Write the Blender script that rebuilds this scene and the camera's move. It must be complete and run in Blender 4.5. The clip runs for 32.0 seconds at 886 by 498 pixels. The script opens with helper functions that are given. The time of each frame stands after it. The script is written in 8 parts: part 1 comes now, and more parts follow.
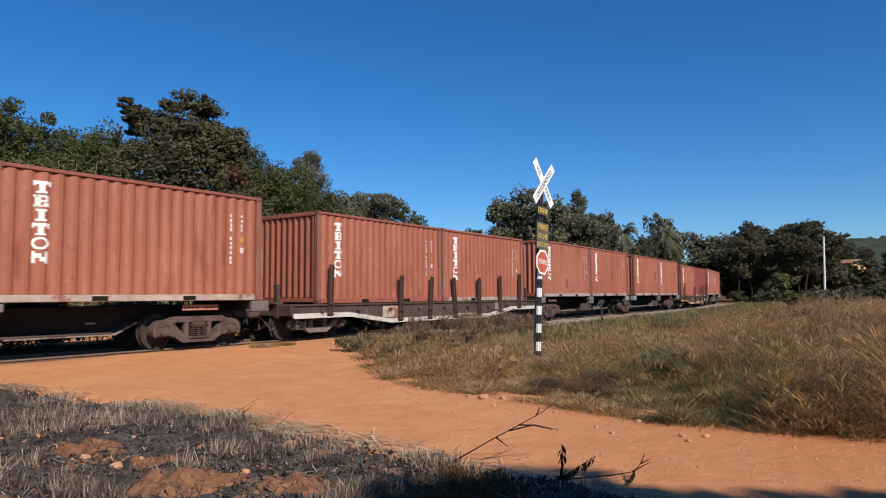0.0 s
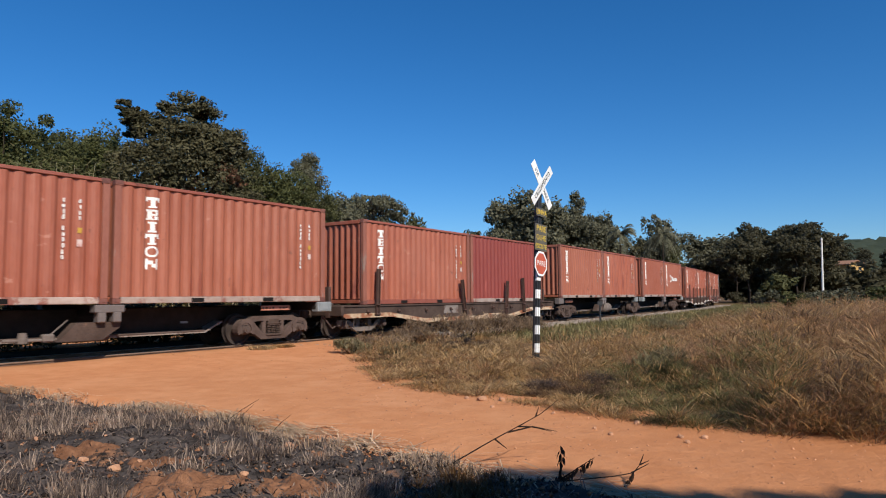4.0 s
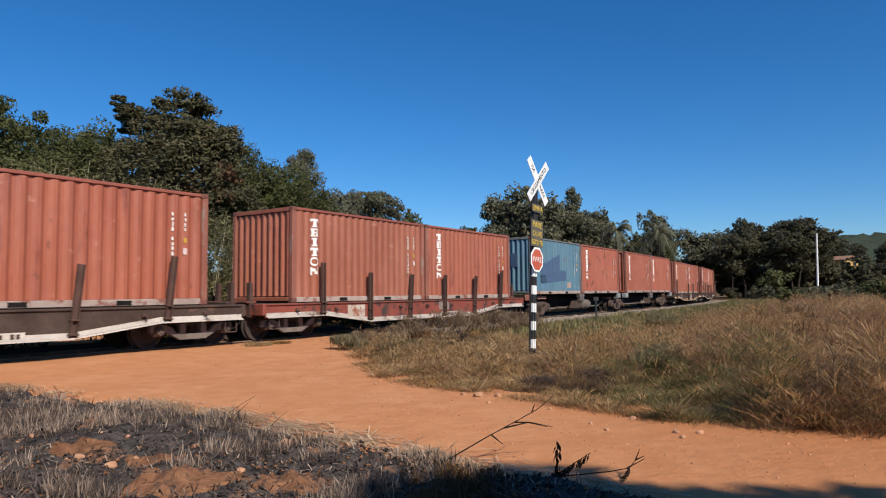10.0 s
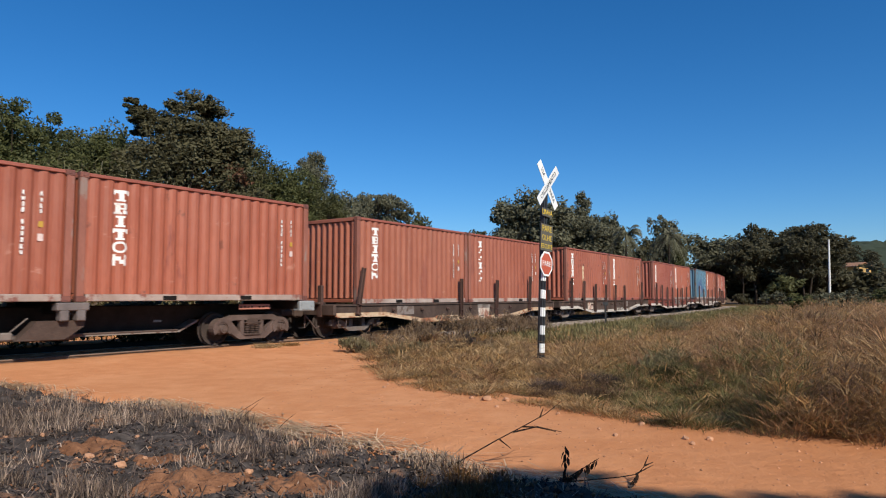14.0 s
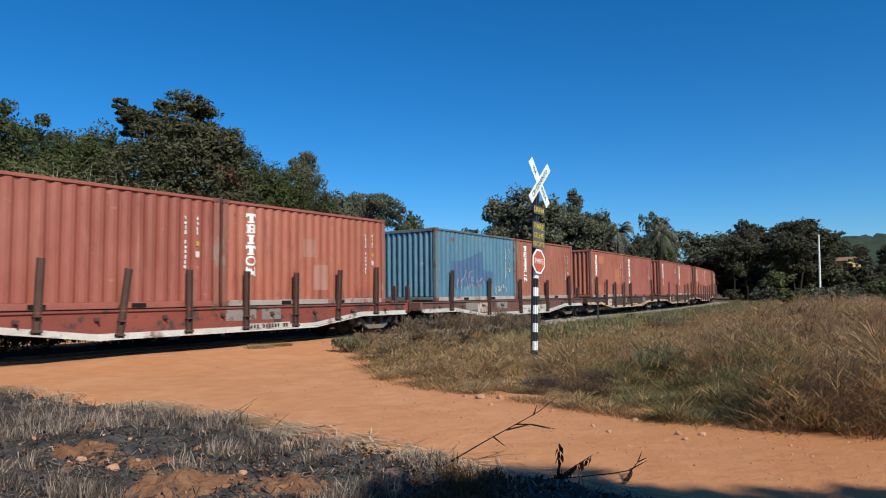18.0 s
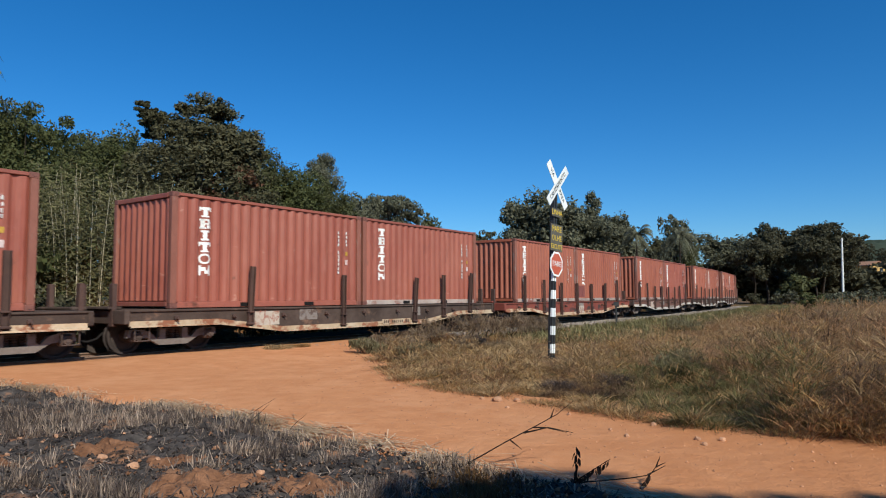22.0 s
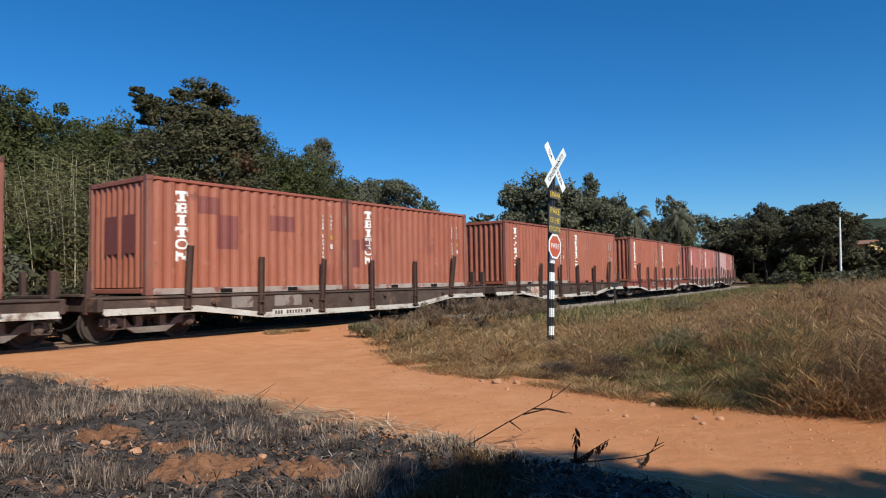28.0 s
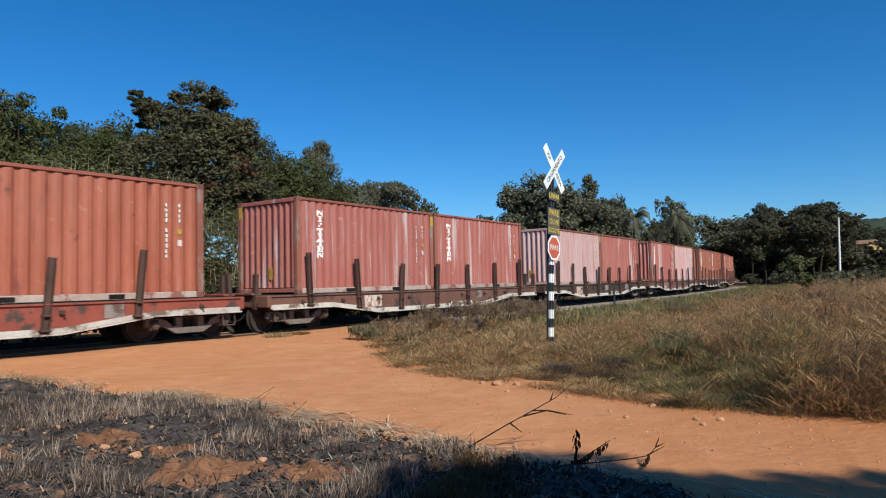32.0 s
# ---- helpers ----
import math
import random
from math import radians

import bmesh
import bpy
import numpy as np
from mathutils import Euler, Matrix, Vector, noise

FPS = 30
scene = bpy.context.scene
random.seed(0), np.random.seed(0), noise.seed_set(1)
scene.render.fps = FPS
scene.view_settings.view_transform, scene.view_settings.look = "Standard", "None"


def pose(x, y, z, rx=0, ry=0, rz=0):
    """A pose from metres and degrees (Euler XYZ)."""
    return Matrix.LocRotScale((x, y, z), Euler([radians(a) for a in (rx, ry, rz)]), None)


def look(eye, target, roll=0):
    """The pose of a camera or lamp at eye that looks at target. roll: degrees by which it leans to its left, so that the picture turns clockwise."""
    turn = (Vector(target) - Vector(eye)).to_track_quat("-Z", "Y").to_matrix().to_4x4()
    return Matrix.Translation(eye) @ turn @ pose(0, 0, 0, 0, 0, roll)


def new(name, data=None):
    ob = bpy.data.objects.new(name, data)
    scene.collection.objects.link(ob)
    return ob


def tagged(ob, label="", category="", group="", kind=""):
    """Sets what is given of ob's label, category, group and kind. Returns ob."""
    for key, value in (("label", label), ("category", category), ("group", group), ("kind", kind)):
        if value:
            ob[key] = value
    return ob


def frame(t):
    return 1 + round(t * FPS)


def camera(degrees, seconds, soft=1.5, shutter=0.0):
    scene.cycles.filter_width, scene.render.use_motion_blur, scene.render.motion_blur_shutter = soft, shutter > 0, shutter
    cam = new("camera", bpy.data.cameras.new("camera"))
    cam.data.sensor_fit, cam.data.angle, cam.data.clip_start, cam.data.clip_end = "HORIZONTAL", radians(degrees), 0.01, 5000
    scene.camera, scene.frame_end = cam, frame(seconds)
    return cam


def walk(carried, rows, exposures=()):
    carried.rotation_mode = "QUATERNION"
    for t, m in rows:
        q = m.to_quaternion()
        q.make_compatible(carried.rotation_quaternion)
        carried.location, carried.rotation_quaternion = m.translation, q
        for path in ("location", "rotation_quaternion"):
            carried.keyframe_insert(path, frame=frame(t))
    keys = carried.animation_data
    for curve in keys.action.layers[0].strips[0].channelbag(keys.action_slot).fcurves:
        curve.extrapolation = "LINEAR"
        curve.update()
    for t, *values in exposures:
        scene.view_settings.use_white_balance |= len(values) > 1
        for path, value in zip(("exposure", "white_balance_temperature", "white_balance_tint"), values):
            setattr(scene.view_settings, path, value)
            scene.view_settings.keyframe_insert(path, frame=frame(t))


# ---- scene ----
cam = camera(66.9, 32.0, 1.1, 0.12)
EYE = Vector((0.0, 0.0, 1.227))


def aim(yaw, pitch, roll):
    """The pose of the camera at its stand: degrees to the right of +y, degrees up, and the lean."""
    a, b = radians(yaw), radians(pitch)
    return look(EYE, EYE + Vector((math.sin(a) * math.cos(b), math.cos(a) * math.cos(b), math.sin(b))), roll)


walk(cam, [(t, aim(a, b, c)) for t, a, b, c in (
    (0.0, -0.019, 3.77, -0.492), (0.5, -0.097, 3.632, -0.487), (1.0, 0.015, 3.651, -0.55), (1.5, 0.082, 3.641, -0.433),
    (2.0, 0.02, 3.761, -0.344), (2.5, -0.088, 4.053, -0.31), (3.0, -0.063, 3.992, -0.25), (3.5, 0.007, 3.99, -0.432),
    (5.5, 0.217, 3.525, -0.732), (6.0, 0.218, 3.548, -0.675), (6.5, 0.3, 3.527, -0.748), (7.0, 0.209, 3.507, -0.836),
    (7.5, 0.321, 3.392, -0.794), (8.0, 0.327, 3.342, -0.836), (8.5, 0.497, 3.391, -0.88), (9.0, 0.591, 3.501, -0.79),
    (9.5, 0.57, 3.513, -0.713), (10.0, 0.438, 3.582, -0.7), (10.5, 0.402, 3.565, -0.554), (11.0, 0.385, 3.5, -0.26),
    (11.5, 0.057, 3.751, -0.286), (12.0, -0.207, 3.892, -0.3), (12.5, -0.428, 4.011, -0.605), (13.0, -0.422, 3.989, -0.544),
    (13.5, -0.447, 3.906, -0.332), (14.0, -0.35, 3.878, -0.22), (14.5, -0.194, 3.601, -0.344), (16.5, 0.207, 3.623, -0.487),
    (17.0, 0.219, 3.749, -0.423), (17.5, 0.27, 3.756, -0.741), (18.0, 0.301, 3.752, -0.803), (18.5, 0.224, 3.708, -0.888),
    (19.0, 0.286, 3.751, -0.775), (19.5, 0.288, 3.768, -0.506), (20.0, 0.33, 3.659, -0.506), (20.5, 0.275, 3.676, -0.865),
    (21.0, -0.035, 3.754, -0.625), (21.5, -0.487, 3.827, -0.657), (22.0, -1.183, 3.948, -0.444), (22.5, -1.621, 3.909, -0.33),
    (23.0, -1.825, 3.804, -0.7), (23.5, -1.869, 3.602, -0.822), (24.0, -1.759, 3.271, -1.0), (24.5, -1.797, 3.308, -0.85),
    (25.0, -1.52, 3.104, -0.86), (25.5, -1.375, 3.032, -0.999), (27.5, -1.175, 2.688, -1.006), (28.0, -1.065, 2.535, -1.078),
    (28.5, -1.174, 2.305, -1.298), (29.0, -1.051, 2.3, -1.234), (29.5, -1.092, 2.448, -1.28), (30.0, -1.111, 2.464, -1.016),
    (30.5, -1.01, 2.796, -0.95), (31.0, -1.051, 2.823, -1.07), (31.5, -1.001, 2.671, -1.167), (32.0, -0.998, 2.708, -1.369))],
     # the picture turns cooler while the train passes
     exposures=((0.0, 0.46, 6560, 10), (14.0, 0.46, 6560, 8.5), (17.0, 0.45, 5960, 0), (19.0, 0.45, 5960, 0), (20.0, 0.42, 6150, 2), (22.0, 0.43, 6120, 2), (25.0, 0.46, 6250, 3.5), (28.0, 0.46, 6250, 3.5), (31.0, 0.47, 6170, 1.5), (32.0, 0.47, 6170, 1.5)))

# ---------------------------------------------------------------- light
SUN_AZ, SUN_EL = 148.0, 39.0          # degrees clockwise from +y towards +x, degrees above the horizon
world = bpy.data.worlds.new("sky")
scene.world = world
world.use_nodes = True
wn = world.node_tree.nodes
sky = wn.new("ShaderNodeTexSky")
sky.sky_type, sky.sun_disc = "NISHITA", False
sky.sun_elevation, sky.sun_rotation = radians(SUN_EL), radians(SUN_AZ)
sky.altitude, sky.air_density, sky.dust_density, sky.ozone_density = 300.0, 1.0, 0.2, 10.0
deep = wn.new("ShaderNodeHueSaturation")
deep.inputs["Saturation"].default_value = 1.16
world.node_tree.links.new(sky.outputs[0], deep.inputs["Color"])
world.node_tree.links.new(deep.outputs[0], wn["Background"].inputs[0])
wn["Background"].inputs[1].default_value = 0.084
sun = new("sun", bpy.data.lights.new("sun", "SUN"))
sun.data.energy, sun.data.angle, sun.data.color = 4.0, radians(0.53), (1.0, 0.92, 0.80)
_a, _e = radians(SUN_AZ), radians(SUN_EL)
sun.matrix_world = look(Vector((math.sin(_a) * math.cos(_e), math.cos(_a) * math.cos(_e), math.sin(_e))) * 60, (0, 0, 0))


# ---------------------------------------------------------------- materials
def material(name, low, high, scale=3.0, rough=0.7, metal=0.0, bump=0.15, fine=60.0, stain=None, stain_at=0.62,
             stretch=(1, 1, 1), vary=0.12, island=0.0, spec=0.5, stain_scale=1.3, soft=0.07, world_space=False):
    """Two-scale noise between low and high, stains with a shape of their own, a fine bump, and a change from object to object."""
    m = bpy.data.materials.new(name)
    m.use_nodes = True
    n, l = m.node_tree.nodes, m.node_tree.links
    b = n["Principled BSDF"]
    b.inputs["Roughness"].default_value, b.inputs["Metallic"].default_value = rough, metal
    b.inputs["Specular IOR Level"].default_value = spec
    co = n.new("ShaderNodeNewGeometry").outputs["Position"] if world_space else n.new("ShaderNodeTexCoord").outputs["Object"]
    mp = n.new("ShaderNodeMapping")
    mp.inputs["Scale"].default_value = stretch
    l.new(co, mp.inputs[0])
    if not world_space and not island:
        own = n.new("ShaderNodeVectorMath")
        own.operation, own.inputs[1].default_value = "SCALE", (1, 1, 1)
        own.inputs[0].default_value = (61.0, 37.0, 83.0)
        l.new(n.new("ShaderNodeObjectInfo").outputs["Random"], own.inputs["Scale"])
        l.new(own.outputs[0], mp.inputs["Location"])

    def tex(s, detail, rough_=0.6):
        t = n.new("ShaderNodeTexNoise")
        t.inputs["Scale"].default_value, t.inputs["Detail"].default_value, t.inputs["Roughness"].default_value = s, detail, rough_
        l.new(mp.outputs[0], t.inputs["Vector"])
        return t.outputs["Fac"]

    def ramp(fac, a, c):
        r = n.new("ShaderNodeMapRange")
        r.inputs["From Min"].default_value, r.inputs["From Max"].default_value = a, c
        l.new(fac, r.inputs["Value"])
        return r.outputs[0]

    def mix(fac, a, c):
        x = n.new("ShaderNodeMix")
        x.data_type = "RGBA"
        l.new(fac, x.inputs["Factor"])
        for sock, v in ((x.inputs["A"], a), (x.inputs["B"], c)):
            if isinstance(v, tuple):
                sock.default_value = (*v, 1)
            else:
                l.new(v, sock)
        return x.outputs["Result"]

    big, small = tex(scale, 5), tex(fine, 4)
    col = mix(ramp(big, 0.3, 0.7), low, high)
    tint = tuple(0.72 * v for v in low)
    half_small = n.new("ShaderNodeMath")
    half_small.operation, half_small.inputs[1].default_value = "MULTIPLY", 0.45
    l.new(ramp(small, 0.45, 0.75), half_small.inputs[0])
    col = mix(half_small.outputs[0], col, tint)
    if stain:
        st = tex(stain_scale, 7, 0.68)
        col = mix(ramp(st, stain_at, stain_at + soft), col, stain)
    if vary or island:
        rnd = n.new("ShaderNodeNewGeometry").outputs["Random Per Island"] if island else n.new("ShaderNodeObjectInfo").outputs["Random"]
        amount = island or vary
        r = n.new("ShaderNodeMapRange")
        r.inputs["To Min"].default_value, r.inputs["To Max"].default_value = 1 - amount, 1 + amount
        l.new(rnd, r.inputs["Value"])
        hsv = n.new("ShaderNodeHueSaturation")
        l.new(r.outputs[0], hsv.inputs["Value"])
        l.new(col, hsv.inputs["Color"])
        col = hsv.outputs[0]
    l.new(col, b.inputs["Base Color"])
    if bump:
        bp = n.new("ShaderNodeBump")
        bp.inputs["Strength"].default_value, bp.inputs["Distance"].default_value = bump, 0.02
        l.new(small, bp.inputs["Height"])
        l.new(bp.outputs[0], b.inputs["Normal"])
    return m


def leaf_material(name, low, high, scale=0.35, island=0.35, through_light=0.2, spec=0.12):
    m = material(name, low, high, scale, 0.6, 0, 0, 2.5, vary=0, island=island, spec=spec)
    b = m.node_tree.nodes["Principled BSDF"]
    b.inputs["Subsurface Weight"].default_value = 0.0
    b.inputs["Transmission Weight"].default_value = 0.0
    t = m.node_tree.nodes.new("ShaderNodeBsdfTranslucent")
    t.inputs[0].default_value = (*[min(1, v * 1.5) for v in high], 1)
    x = m.node_tree.nodes.new("ShaderNodeMixShader")
    x.inputs[0].default_value = through_light
    l = m.node_tree.links
    l.new(b.outputs[0], x.inputs[1])
    l.new(t.outputs[0], x.inputs[2])
    l.new(x.outputs[0], m.node_tree.nodes["Material Output"].inputs[0])
    return m


RUST = (0.10, 0.035, 0.018)
